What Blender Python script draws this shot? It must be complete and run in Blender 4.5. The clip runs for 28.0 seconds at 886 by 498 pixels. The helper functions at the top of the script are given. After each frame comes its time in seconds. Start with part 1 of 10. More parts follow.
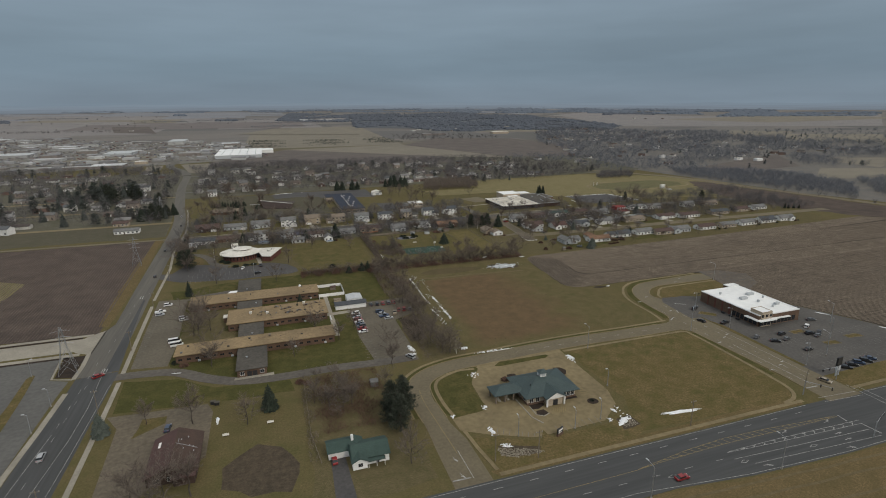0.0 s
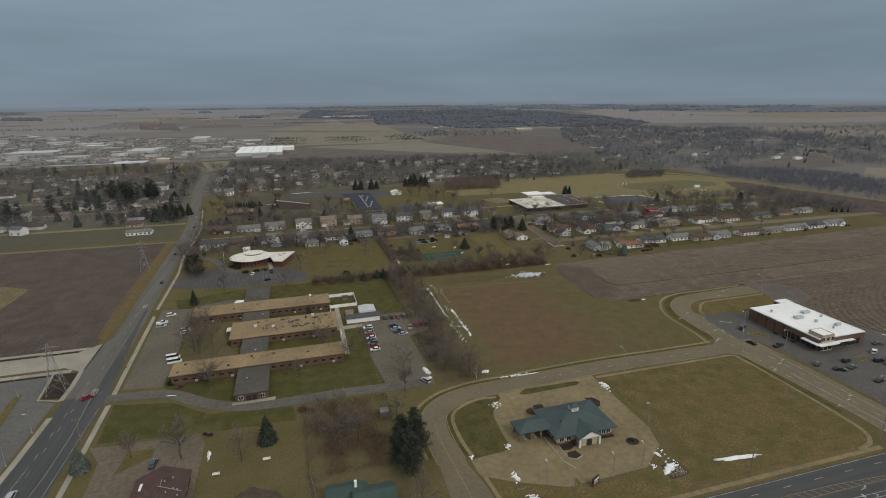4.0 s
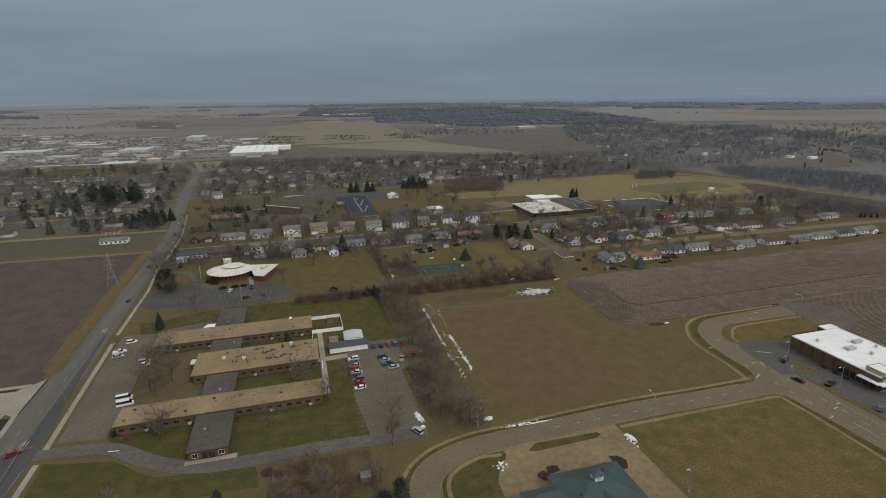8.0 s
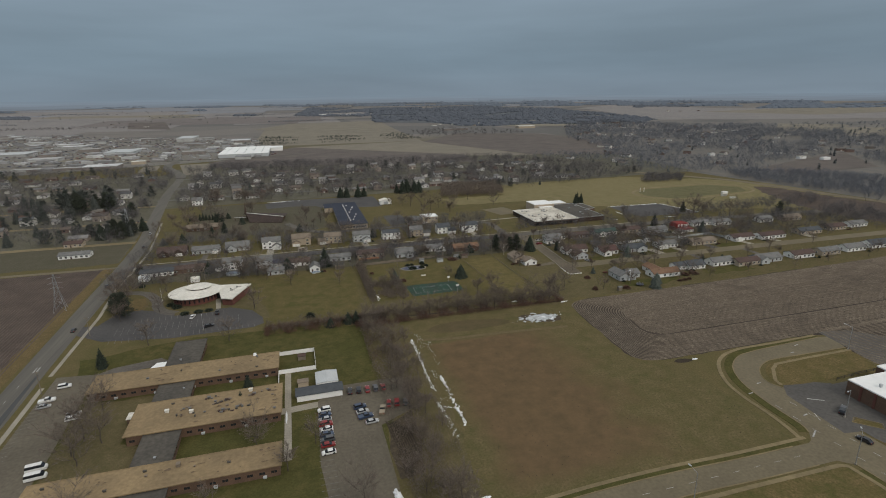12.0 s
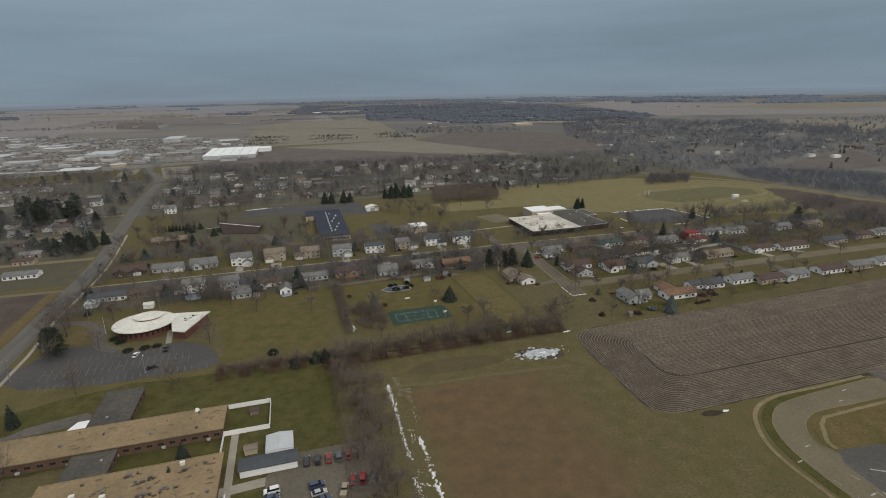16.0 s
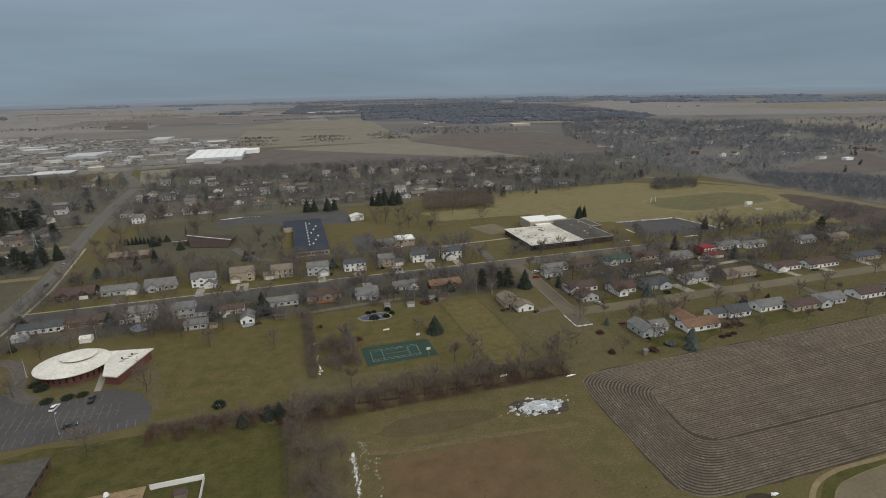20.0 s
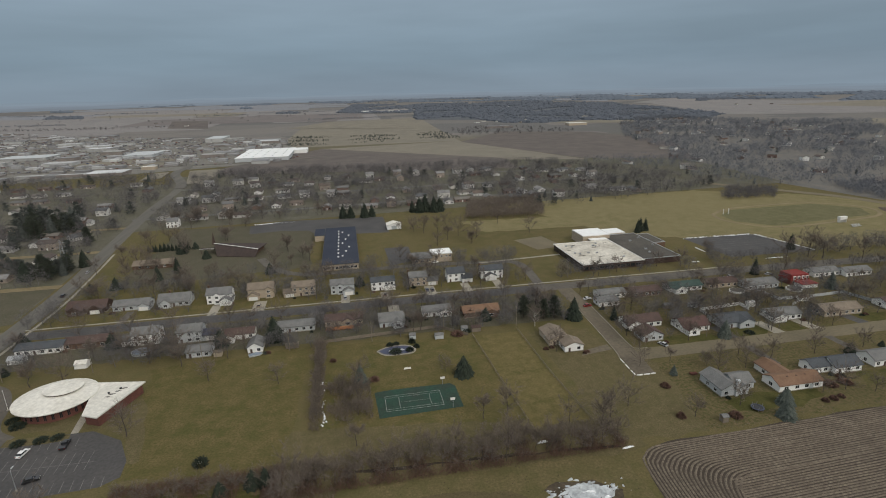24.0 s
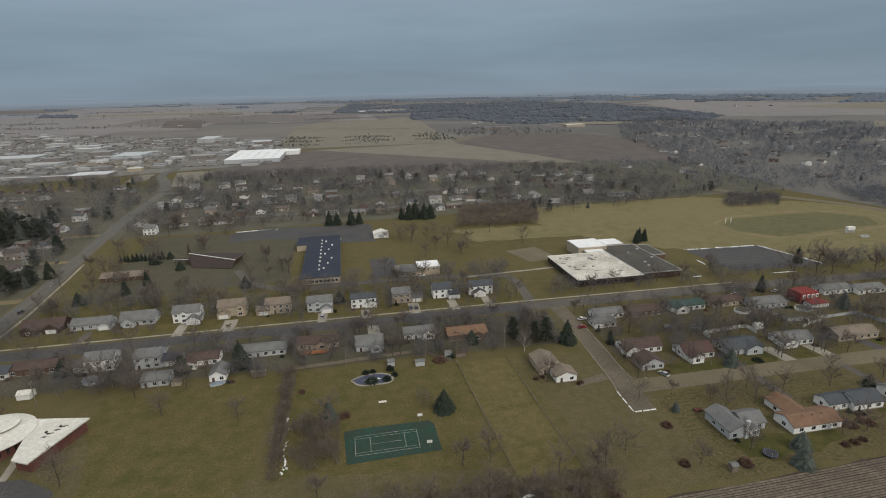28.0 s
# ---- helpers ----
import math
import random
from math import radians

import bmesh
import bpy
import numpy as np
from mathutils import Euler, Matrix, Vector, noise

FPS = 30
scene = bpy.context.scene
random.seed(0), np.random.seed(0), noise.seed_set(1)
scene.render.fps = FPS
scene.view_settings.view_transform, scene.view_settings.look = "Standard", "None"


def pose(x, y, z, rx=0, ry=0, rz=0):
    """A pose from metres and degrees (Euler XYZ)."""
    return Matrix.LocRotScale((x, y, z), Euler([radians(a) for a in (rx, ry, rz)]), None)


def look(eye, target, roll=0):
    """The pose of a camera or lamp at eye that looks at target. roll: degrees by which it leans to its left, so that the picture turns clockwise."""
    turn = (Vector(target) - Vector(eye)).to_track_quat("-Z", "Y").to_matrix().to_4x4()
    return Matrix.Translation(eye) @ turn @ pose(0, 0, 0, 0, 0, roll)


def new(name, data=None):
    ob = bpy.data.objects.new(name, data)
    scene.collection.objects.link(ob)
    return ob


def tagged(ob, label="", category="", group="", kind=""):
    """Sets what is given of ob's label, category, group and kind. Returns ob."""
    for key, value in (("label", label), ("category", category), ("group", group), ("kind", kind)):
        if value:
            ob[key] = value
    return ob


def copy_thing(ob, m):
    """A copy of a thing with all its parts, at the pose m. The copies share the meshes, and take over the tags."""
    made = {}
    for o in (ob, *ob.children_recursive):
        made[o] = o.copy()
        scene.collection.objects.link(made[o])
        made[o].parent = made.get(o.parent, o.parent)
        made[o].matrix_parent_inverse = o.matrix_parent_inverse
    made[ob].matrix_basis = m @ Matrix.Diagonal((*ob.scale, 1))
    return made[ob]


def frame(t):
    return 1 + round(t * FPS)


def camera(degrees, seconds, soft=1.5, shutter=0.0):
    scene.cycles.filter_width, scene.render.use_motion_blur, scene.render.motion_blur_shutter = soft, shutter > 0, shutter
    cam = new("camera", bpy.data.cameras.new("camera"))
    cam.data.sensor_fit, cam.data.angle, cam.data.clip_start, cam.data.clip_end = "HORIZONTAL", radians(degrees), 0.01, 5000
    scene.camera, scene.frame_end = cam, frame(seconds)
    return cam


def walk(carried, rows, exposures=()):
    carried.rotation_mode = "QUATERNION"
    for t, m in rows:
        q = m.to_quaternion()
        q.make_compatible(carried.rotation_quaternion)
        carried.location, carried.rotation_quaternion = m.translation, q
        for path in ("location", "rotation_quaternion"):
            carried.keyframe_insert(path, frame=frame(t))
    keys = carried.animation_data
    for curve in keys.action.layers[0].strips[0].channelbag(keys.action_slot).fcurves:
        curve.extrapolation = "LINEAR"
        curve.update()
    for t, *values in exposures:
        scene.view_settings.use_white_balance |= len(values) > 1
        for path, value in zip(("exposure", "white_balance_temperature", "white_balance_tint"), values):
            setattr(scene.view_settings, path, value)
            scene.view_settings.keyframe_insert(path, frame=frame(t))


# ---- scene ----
cam = camera(80.64, 28.0, soft=1.0)
PATH = [
    (0, (-0.00, -0.00, 112.40), (60.45, 182.80, 58.26), -0.44),
    (0.5, (0.96, 1.65, 112.24), (60.40, 184.73, 57.93), -0.49),
    (1, (1.93, 3.77, 112.16), (60.42, 187.10, 57.67), -0.46),
    (1.5, (2.99, 6.25, 112.38), (60.32, 189.90, 57.73), -0.43),
    (2, (3.89, 9.07, 112.42), (59.47, 193.20, 57.58), -0.40),
    (2.5, (4.90, 12.22, 112.35), (58.37, 196.96, 57.50), -0.38),
    (3, (6.21, 15.53, 112.42), (58.20, 200.68, 57.49), -0.46),
    (3.5, (7.37, 19.24, 112.47), (59.27, 204.35, 57.34), -0.56),
    (5.5, (12.75, 34.85, 112.60), (66.88, 219.20, 57.05), -0.62),
    (6, (14.47, 38.89, 112.46), (67.35, 223.59, 56.88), -0.62),
    (6.5, (15.95, 43.24, 112.38), (68.26, 228.09, 56.72), -0.68),
    (7, (17.40, 48.02, 112.37), (69.36, 232.89, 56.47), -0.63),
    (7.5, (18.93, 52.42, 112.34), (70.73, 237.30, 56.35), -0.65),
    (8, (20.60, 56.88, 112.33), (72.26, 241.77, 56.23), -0.68),
    (8.5, (22.31, 61.34, 112.39), (73.93, 246.21, 56.21), -0.70),
    (9, (24.13, 65.97, 112.43), (75.83, 250.77, 56.10), -0.75),
    (9.5, (26.08, 70.63, 112.51), (77.69, 255.42, 56.03), -0.76),
    (10, (27.97, 75.12, 112.54), (79.52, 259.89, 55.94), -0.82),
    (10.5, (29.81, 79.96, 112.39), (81.49, 264.72, 55.90), -0.83),
    (11, (31.61, 84.84, 112.35), (83.41, 269.56, 55.84), -0.88),
    (11.5, (33.52, 89.53, 112.26), (85.43, 274.23, 55.78), -0.88),
    (12, (35.50, 94.48, 111.99), (87.39, 279.21, 55.59), -0.84),
    (12.5, (37.53, 99.44, 112.00), (89.67, 284.11, 55.62), -0.87),
    (14.5, (47.02, 116.83, 113.40), (99.02, 301.19, 55.91), -1.43),
    (15, (49.26, 121.63, 113.27), (101.27, 305.98, 55.72), -1.42),
    (15.5, (51.29, 126.69, 113.20), (103.39, 311.02, 55.66), -1.31),
    (16, (53.35, 131.69, 113.19), (105.76, 315.94, 55.69), -1.23),
    (16.5, (55.61, 136.64, 112.94), (108.16, 320.86, 55.46), -1.25),
    (17, (57.88, 141.50, 112.83), (110.57, 325.70, 55.42), -1.22),
    (17.5, (60.20, 146.35, 112.91), (112.95, 330.49, 55.38), -1.21),
    (18, (62.44, 150.93, 112.82), (115.18, 335.07, 55.29), -1.25),
    (18.5, (64.86, 155.73, 112.76), (117.62, 339.88, 55.27), -1.30),
    (19, (67.09, 160.56, 112.85), (120.18, 344.60, 55.30), -1.26),
    (19.5, (69.16, 165.26, 112.94), (122.36, 349.25, 55.34), -1.20),
    (20, (71.53, 169.80, 113.11), (124.65, 353.78, 55.41), -1.24),
    (20.5, (74.00, 174.45, 113.33), (127.06, 358.41, 55.50), -1.28),
    (22.5, (83.72, 192.76, 113.66), (136.84, 376.60, 55.54), -1.36),
    (23, (86.01, 197.57, 113.58), (137.46, 381.86, 55.37), -1.43),
    (23.5, (88.17, 202.16, 113.42), (134.27, 387.92, 55.38), -1.43),
    (24, (90.46, 206.76, 113.45), (124.36, 395.20, 55.63), -1.55),
    (24.5, (93.01, 211.37, 113.69), (131.12, 398.89, 55.53), -1.51),
    (25, (95.20, 216.07, 114.01), (135.59, 403.04, 55.63), -1.52),
    (25.5, (97.40, 220.38, 114.51), (141.36, 406.47, 55.86), -1.48),
    (26, (98.99, 223.66, 114.95), (148.80, 408.24, 56.21), -1.38),
    (26.5, (100.29, 226.04, 115.49), (152.58, 409.90, 56.64), -1.32),
    (27, (101.14, 227.31, 115.71), (149.18, 412.35, 56.94), -1.30),
    (27.5, (101.59, 227.51, 115.61), (139.03, 415.11, 57.27), -1.27),
    (28, (101.79, 227.28, 115.31), (136.36, 415.56, 57.39), -1.28),
]
walk(cam, [(t, look(eye, target, roll)) for t, eye, target, roll in PATH], exposures=((0, -0.10), (11, -0.12), (17, 0.0), (28, 0.08)))
scene.view_settings.exposure = 0.0

# ---- world: overcast dome, brighter overhead, with one weak wide sun ----
SUN_EL, SUN_ROT = radians(38), radians(152)
world = bpy.data.worlds.new("overcast_sky")
scene.world = world
world.use_nodes = True
wn, wl = world.node_tree.nodes, world.node_tree.links
wn.clear()
w_out = wn.new("ShaderNodeOutputWorld")
w_bg = wn.new("ShaderNodeBackground")
w_sky = wn.new("ShaderNodeTexSky")
w_sky.sky_type, w_sky.sun_disc, w_sky.sun_elevation, w_sky.sun_rotation = "NISHITA", False, SUN_EL, SUN_ROT
w_sky.air_density, w_sky.dust_density = 1.0, 4.0
w_tc = wn.new("ShaderNodeTexCoord")
w_sep = wn.new("ShaderNodeSeparateXYZ")
w_ramp = wn.new("ShaderNodeValToRGB")
w_ramp.color_ramp.interpolation = "EASE"
for pos, col in ((0.0, (0.206, 0.264, 0.322)), (0.06, (0.180, 0.246, 0.308)), (0.16, (0.214, 0.280, 0.340)), (1.0, (0.87, 0.86, 0.84))):
    el = w_ramp.color_ramp.elements.new(pos) if pos not in (0.0, 1.0) else w_ramp.color_ramp.elements[0 if pos == 0.0 else -1]
    el.color = (*col, 1)
w_map = wn.new("ShaderNodeMapping")
w_map.inputs["Scale"].default_value = (1.0, 1.0, 8.0)
w_noise = wn.new("ShaderNodeTexNoise")
w_noise.inputs["Scale"].default_value, w_noise.inputs["Detail"].default_value = 2.2, 4.0
w_cl = wn.new("ShaderNodeMapRange")
w_cl.inputs["From Min"].default_value, w_cl.inputs["From Max"].default_value = 0.3, 0.7
w_cl.inputs["To Min"].default_value, w_cl.inputs["To Max"].default_value = 0.89, 1.11
w_mul = wn.new("ShaderNodeMix")
w_mul.data_type, w_mul.blend_type = "RGBA", "MULTIPLY"
w_mul.inputs[0].default_value = 1.0
w_add = wn.new("ShaderNodeMix")
w_add.data_type, w_add.blend_type = "RGBA", "ADD"
w_add.inputs[0].default_value = 0.01
wl.new(w_tc.outputs["Generated"], w_sep.inputs[0])
wl.new(w_sep.outputs["Z"], w_ramp.inputs[0])
wl.new(w_tc.outputs["Generated"], w_map.inputs[0])
wl.new(w_map.outputs[0], w_noise.inputs["Vector"])
wl.new(w_noise.outputs["Fac"], w_cl.inputs[0])
wl.new(w_ramp.outputs[0], w_mul.inputs[6])
wl.new(w_cl.outputs[0], w_mul.inputs[7])
wl.new(w_mul.outputs[2], w_add.inputs[6])
wl.new(w_sky.outputs[0], w_add.inputs[7])
wl.new(w_add.outputs[2], w_bg.inputs[0])
wl.new(w_bg.outputs[0], w_out.inputs[0])

sun = new("sun", bpy.data.lights.new("sun", "SUN"))
sun.data.energy, sun.data.angle, sun.data.color = 1.35, radians(25), (1.0, 0.93, 0.82)
sun.matrix_world = look((0, 0, 300), (Vector((0, 0, 300)) - Vector((math.sin(SUN_ROT) * math.cos(SUN_EL), math.cos(SUN_ROT) * math.cos(SUN_EL), math.sin(SUN_EL)))))

# ---- materials ----
MATS = {}


def mat(name, col, col2=None, rough=0.9, big=0.05, small=1.5, amount=0.35, bump=0.2, metal=0.0, rand=None, stretch=(1, 1, 1), island=False, spec=0.3):
    """Two colours mixed by noise at two scales (per metre), with fine relief; rand: colours picked per object."""
    m = bpy.data.materials.new(name)
    m.use_nodes = True
    n, k = m.node_tree.nodes, m.node_tree.links
    b = n["Principled BSDF"]
    b.inputs["Roughness"].default_value, b.inputs["Metallic"].default_value = rough, metal
    b.inputs["Specular IOR Level"].default_value = spec
    tc, mp = n.new("ShaderNodeTexCoord"), n.new("ShaderNodeMapping")
    mp.inputs["Scale"].default_value = stretch
    k.new(tc.outputs["Object"], mp.inputs[0])
    n1, n2 = n.new("ShaderNodeTexNoise"), n.new("ShaderNodeTexNoise")
    n1.inputs["Scale"].default_value, n1.inputs["Detail"].default_value = big, 5
    n2.inputs["Scale"].default_value, n2.inputs["Detail"].default_value = small, 6
    k.new(mp.outputs[0], n1.inputs["Vector"])
    k.new(mp.outputs[0], n2.inputs["Vector"])
    r1 = n.new("ShaderNodeMapRange")
    r1.inputs["From Min"].default_value, r1.inputs["From Max"].default_value = 0.36, 0.64
    k.new(n1.outputs["Fac"], r1.inputs[0])
    mix = n.new("ShaderNodeMix")
    mix.data_type = "RGBA"
    c2 = col2 or tuple(c * (1 - amount) for c in col)
    mix.inputs[6].default_value, mix.inputs[7].default_value = (*col, 1), (*c2, 1)
    k.new(r1.outputs[0], mix.inputs[0])
    top = mix.outputs[2]
    if rand or island:
        src = n.new("ShaderNodeNewGeometry").outputs["Random Per Island"] if island else n.new("ShaderNodeObjectInfo").outputs["Random"]
        cr = n.new("ShaderNodeValToRGB")
        cr.color_ramp.interpolation = "LINEAR" if island else "CONSTANT"
        pal = rand or [col, c2]
        while len(cr.color_ramp.elements) < len(pal):
            cr.color_ramp.elements.new(0.5)
        for i, c in enumerate(pal):
            cr.color_ramp.elements[i].position = i / (len(pal) - 1 if island else len(pal))
            cr.color_ramp.elements[i].color = (*c, 1)
        k.new(src, cr.inputs[0])
        if island:
            top = cr.outputs[0]
        else:
            k.new(cr.outputs[0], mix.inputs[6])
            dk = n.new("ShaderNodeMix")
            dk.data_type, dk.blend_type = "RGBA", "MULTIPLY"
            dk.inputs[0].default_value = 1.0
            dk.inputs[7].default_value = (1 - amount, 1 - amount, 1 - amount, 1)
            k.new(cr.outputs[0], dk.inputs[6])
            k.new(dk.outputs[2], mix.inputs[7])
    r2 = n.new("ShaderNodeMapRange")
    r2.inputs["From Min"].default_value, r2.inputs["From Max"].default_value = 0.3, 0.7
    r2.inputs["To Min"].default_value, r2.inputs["To Max"].default_value = 1 - amount * 0.7, 1 + amount * 0.7
    k.new(n2.outputs["Fac"], r2.inputs[0])
    mul = n.new("ShaderNodeMix")
    mul.data_type, mul.blend_type = "RGBA", "MULTIPLY"
    mul.inputs[0].default_value = 1.0
    k.new(top, mul.inputs[6])
    k.new(r2.outputs[0], mul.inputs[7])
    k.new(mul.outputs[2], b.inputs["Base Color"])
    if bump:
        bp = n.new("ShaderNodeBump")
        bp.inputs["Strength"].default_value, bp.inputs["Distance"].default_value = bump, 0.1
        k.new(n2.outputs["Fac"], bp.inputs["Height"])
        k.new(bp.outputs[0], b.inputs["Normal"])
    MATS[name] = m
    return m


def patchy(name, cols, scales=(0.012, 0.09, 1.2), bump=0.4, cell=0.0, stretch=(1, 1, 1)):
    """Ground cover: several colours laid over each other in soft patches."""
    m = bpy.data.materials.new(name)
    m.use_nodes = True
    n, k = m.node_tree.nodes, m.node_tree.links
    b = n["Principled BSDF"]
    b.inputs["Roughness"].default_value, b.inputs["Specular IOR Level"].default_value = 1.0, 0.1
    tc = n.new("ShaderNodeNewGeometry")
    mp = n.new("ShaderNodeMapping")
    mp.inputs["Scale"].default_value = stretch
    k.new(tc.outputs["Position"], mp.inputs[0])
    top, last = None, None
    for i, c in enumerate(cols[1:]):
        nz, rr, mx = n.new("ShaderNodeTexNoise"), n.new("ShaderNodeMapRange"), n.new("ShaderNodeMix")
        nz.inputs["Scale"].default_value, nz.inputs["Detail"].default_value, nz.inputs["Roughness"].default_value = scales[min(i, len(scales) - 1)] * (1 + 0.37 * i), 7, 0.62
        rr.inputs["From Min"].default_value, rr.inputs["From Max"].default_value = 0.40, 0.62
        k.new(mp.outputs[0], nz.inputs["Vector"])
        k.new(nz.outputs["Fac"], rr.inputs[0])
        mx.data_type = "RGBA"
        k.new(rr.outputs[0], mx.inputs[0])
        mx.inputs[7].default_value = (*c, 1)
        if top is None:
            mx.inputs[6].default_value = (*cols[0], 1)
        else:
            k.new(top, mx.inputs[6])
        top = mx.outputs[2]
    # field cells take over past 1300 m, their tones greyed as painted haze
    if cell:
        vo, mv = n.new("ShaderNodeTexVoronoi"), n.new("ShaderNodeMapping")
        vo.distance = "MANHATTAN"
        mv.inputs["Scale"].default_value = (cell, cell * 2.2, 0.0)
        k.new(tc.outputs["Position"], mv.inputs[0])
        vo.inputs["Scale"].default_value = 1.0
        k.new(mv.outputs[0], vo.inputs["Vector"])
        hs = n.new("ShaderNodeSeparateColor")
        k.new(vo.outputs["Color"], hs.inputs[0])
        cr = n.new("ShaderNodeValToRGB")
        cr.color_ramp.interpolation = "CONSTANT"
        for i, (p, c) in enumerate(((0.0, (0.158, 0.150, 0.140)), (0.3, (0.132, 0.128, 0.124)), (0.55, (0.175, 0.163, 0.150)), (0.8, (0.125, 0.122, 0.116)))):
            e = cr.color_ramp.elements[i] if i < 2 else cr.color_ramp.elements.new(p)
            e.position, e.color = p, (*c, 1)
        k.new(hs.outputs[0], cr.inputs[0])
        ln, rg, mx = n.new("ShaderNodeVectorMath"), n.new("ShaderNodeMapRange"), n.new("ShaderNodeMix")
        ln.operation = "LENGTH"
        k.new(tc.outputs["Position"], ln.inputs[0])
        rg.inputs["From Min"].default_value, rg.inputs["From Max"].default_value = 1300, 1700
        k.new(ln.outputs["Value"], rg.inputs[0])
        mx.data_type = "RGBA"
        k.new(rg.outputs[0], mx.inputs[0])
        k.new(top, mx.inputs[6])
        k.new(cr.outputs[0], mx.inputs[7])
        top = mx.outputs[2]
    fz, fr, mul = n.new("ShaderNodeTexNoise"), n.new("ShaderNodeMapRange"), n.new("ShaderNodeMix")
    fz.inputs["Scale"].default_value, fz.inputs["Detail"].default_value, fz.inputs["Roughness"].default_value = 1.3, 8, 0.72
    fr.inputs["From Min"].default_value, fr.inputs["From Max"].default_value = 0.32, 0.68
    fr.inputs["To Min"].default_value, fr.inputs["To Max"].default_value = 0.76, 1.22
    k.new(tc.outputs["Position"], fz.inputs["Vector"])
    k.new(fz.outputs["Fac"], fr.inputs[0])
    mul.data_type, mul.blend_type = "RGBA", "MULTIPLY"
    mul.inputs[0].default_value = 1.0
    k.new(top, mul.inputs[6])
    k.new(fr.outputs[0], mul.inputs[7])
    k.new(mul.outputs[2], b.inputs["Base Color"])
    bp = n.new("ShaderNodeBump")
    bp.inputs["Strength"].default_value, bp.inputs["Distance"].default_value = bump, 0.15
    k.new(fz.outputs["Fac"], bp.inputs["Height"])
    k.new(bp.outputs[0], b.inputs["Normal"])
    MATS[name] = m
    return m


GRASS = patchy("winter_grass", [(0.110, 0.094, 0.041), (0.084, 0.081, 0.032), (0.138, 0.107, 0.054), (0.099, 0.087, 0.040)], cell=0.0022)
LAWN = patchy("green_lawn", [(0.072, 0.070, 0.024), (0.099, 0.084, 0.034), (0.059, 0.060, 0.021)], (0.02, 0.15, 1.0))
LOTGRASS = patchy("lot_grass", [(0.118, 0.092, 0.038), (0.080, 0.079, 0.028), (0.170, 0.123, 0.062), (0.096, 0.081, 0.034)], (0.03, 0.12, 0.7))
INFIELD = patchy("infield_grass", [(0.120, 0.114, 0.060), (0.104, 0.102, 0.052), (0.138, 0.126, 0.070)], (0.02, 0.1, 0.8))
STRIPGRASS = patchy("pale_mown_grass", [(0.114, 0.096, 0.040), (0.090, 0.082, 0.032), (0.141, 0.113, 0.052)], (0.04, 0.2, 1.0))
TANGRASS = patchy("tan_grass", [(0.183, 0.155, 0.081), (0.143, 0.128, 0.062), (0.212, 0.178, 0.100), (0.158, 0.140, 0.069)], (0.01, 0.08, 1.0))
SCRUB = patchy("leaf_litter", [(0.118, 0.092, 0.053), (0.094, 0.080, 0.040), (0.151, 0.116, 0.070), (0.086, 0.082, 0.036)], (0.03, 0.2, 1.5))
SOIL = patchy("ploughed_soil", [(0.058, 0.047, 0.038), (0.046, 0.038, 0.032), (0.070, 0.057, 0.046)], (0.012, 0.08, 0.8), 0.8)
SOILTOP = patchy("crop_row_soil", [(0.158, 0.132, 0.101), (0.104, 0.087, 0.069), (0.194, 0.163, 0.124), (0.112, 0.092, 0.074)], (0.02, 0.10, 0.5), 0.8)
GARDENGRASS = patchy("garden_grass", [(0.074, 0.072, 0.030), (0.099, 0.085, 0.041), (0.061, 0.063, 0.023), (0.131, 0.101, 0.056)], (0.03, 0.10, 0.5))
YARDGROUND = patchy("garden_ground", [(0.096, 0.086, 0.064), (0.084, 0.079, 0.053), (0.112, 0.097, 0.074), (0.078, 0.076, 0.049)], (0.02, 0.08, 0.6))
MUD = patchy("bare_mud", [(0.070, 0.056, 0.040), (0.056, 0.047, 0.035), (0.088, 0.070, 0.050)], (0.05, 0.3, 1.5))
MULCH = patchy("dark_mulch", [(0.035, 0.028, 0.024), (0.05, 0.038, 0.03)], (0.3, 1.0), 0.8)
SNOW = mat("old_snow", (0.82, 0.84, 0.86), (0.62, 0.63, 0.63), 0.7, 0.3, 3.0, 0.15, 0.4)
ICE = mat("grey_wet_ice", (0.50, 0.53, 0.55), (0.30, 0.32, 0.33), 0.5, 0.4, 1.6, 0.35, 0.4)
ASPHALT = mat("asphalt", (0.068, 0.070, 0.070), (0.055, 0.057, 0.058), 0.85, 0.3, 1.1, 0.16, 0.05, stretch=(0.04, 1, 1))
ASPHALTNS = mat("asphalt_north_south", (0.070, 0.071, 0.071), (0.057, 0.059, 0.059), 0.85, 0.3, 1.1, 0.16, 0.05, stretch=(1, 0.04, 1))
OLDASPHALT = mat("worn_asphalt", (0.118, 0.106, 0.091), (0.092, 0.083, 0.072), 0.9, 0.06, 0.6, 0.28, 0.15)
STUBTAN = mat("brown_street_asphalt", (0.142, 0.119, 0.086), (0.112, 0.094, 0.069), 0.9, 0.05, 0.7, 0.3, 0.2)
LOTASPHALT = mat("parking_asphalt", (0.132, 0.115, 0.087), (0.104, 0.091, 0.069), 0.9, 0.05, 0.8, 0.25, 0.15)
STORELOT = mat("store_asphalt", (0.098, 0.092, 0.084), (0.078, 0.074, 0.069), 0.9, 0.05, 0.8, 0.25, 0.15)
STONES = mat("pale_drain_stones", (0.30, 0.27, 0.215), (0.17, 0.15, 0.118), 0.95, 0.6, 4.0, 0.3, 0.3, island=True)
DARKASPHALT = mat("dark_sealed_asphalt", (0.058, 0.056, 0.056), (0.074, 0.070, 0.068), 0.8, 0.06, 0.9, 0.25, 0.1)
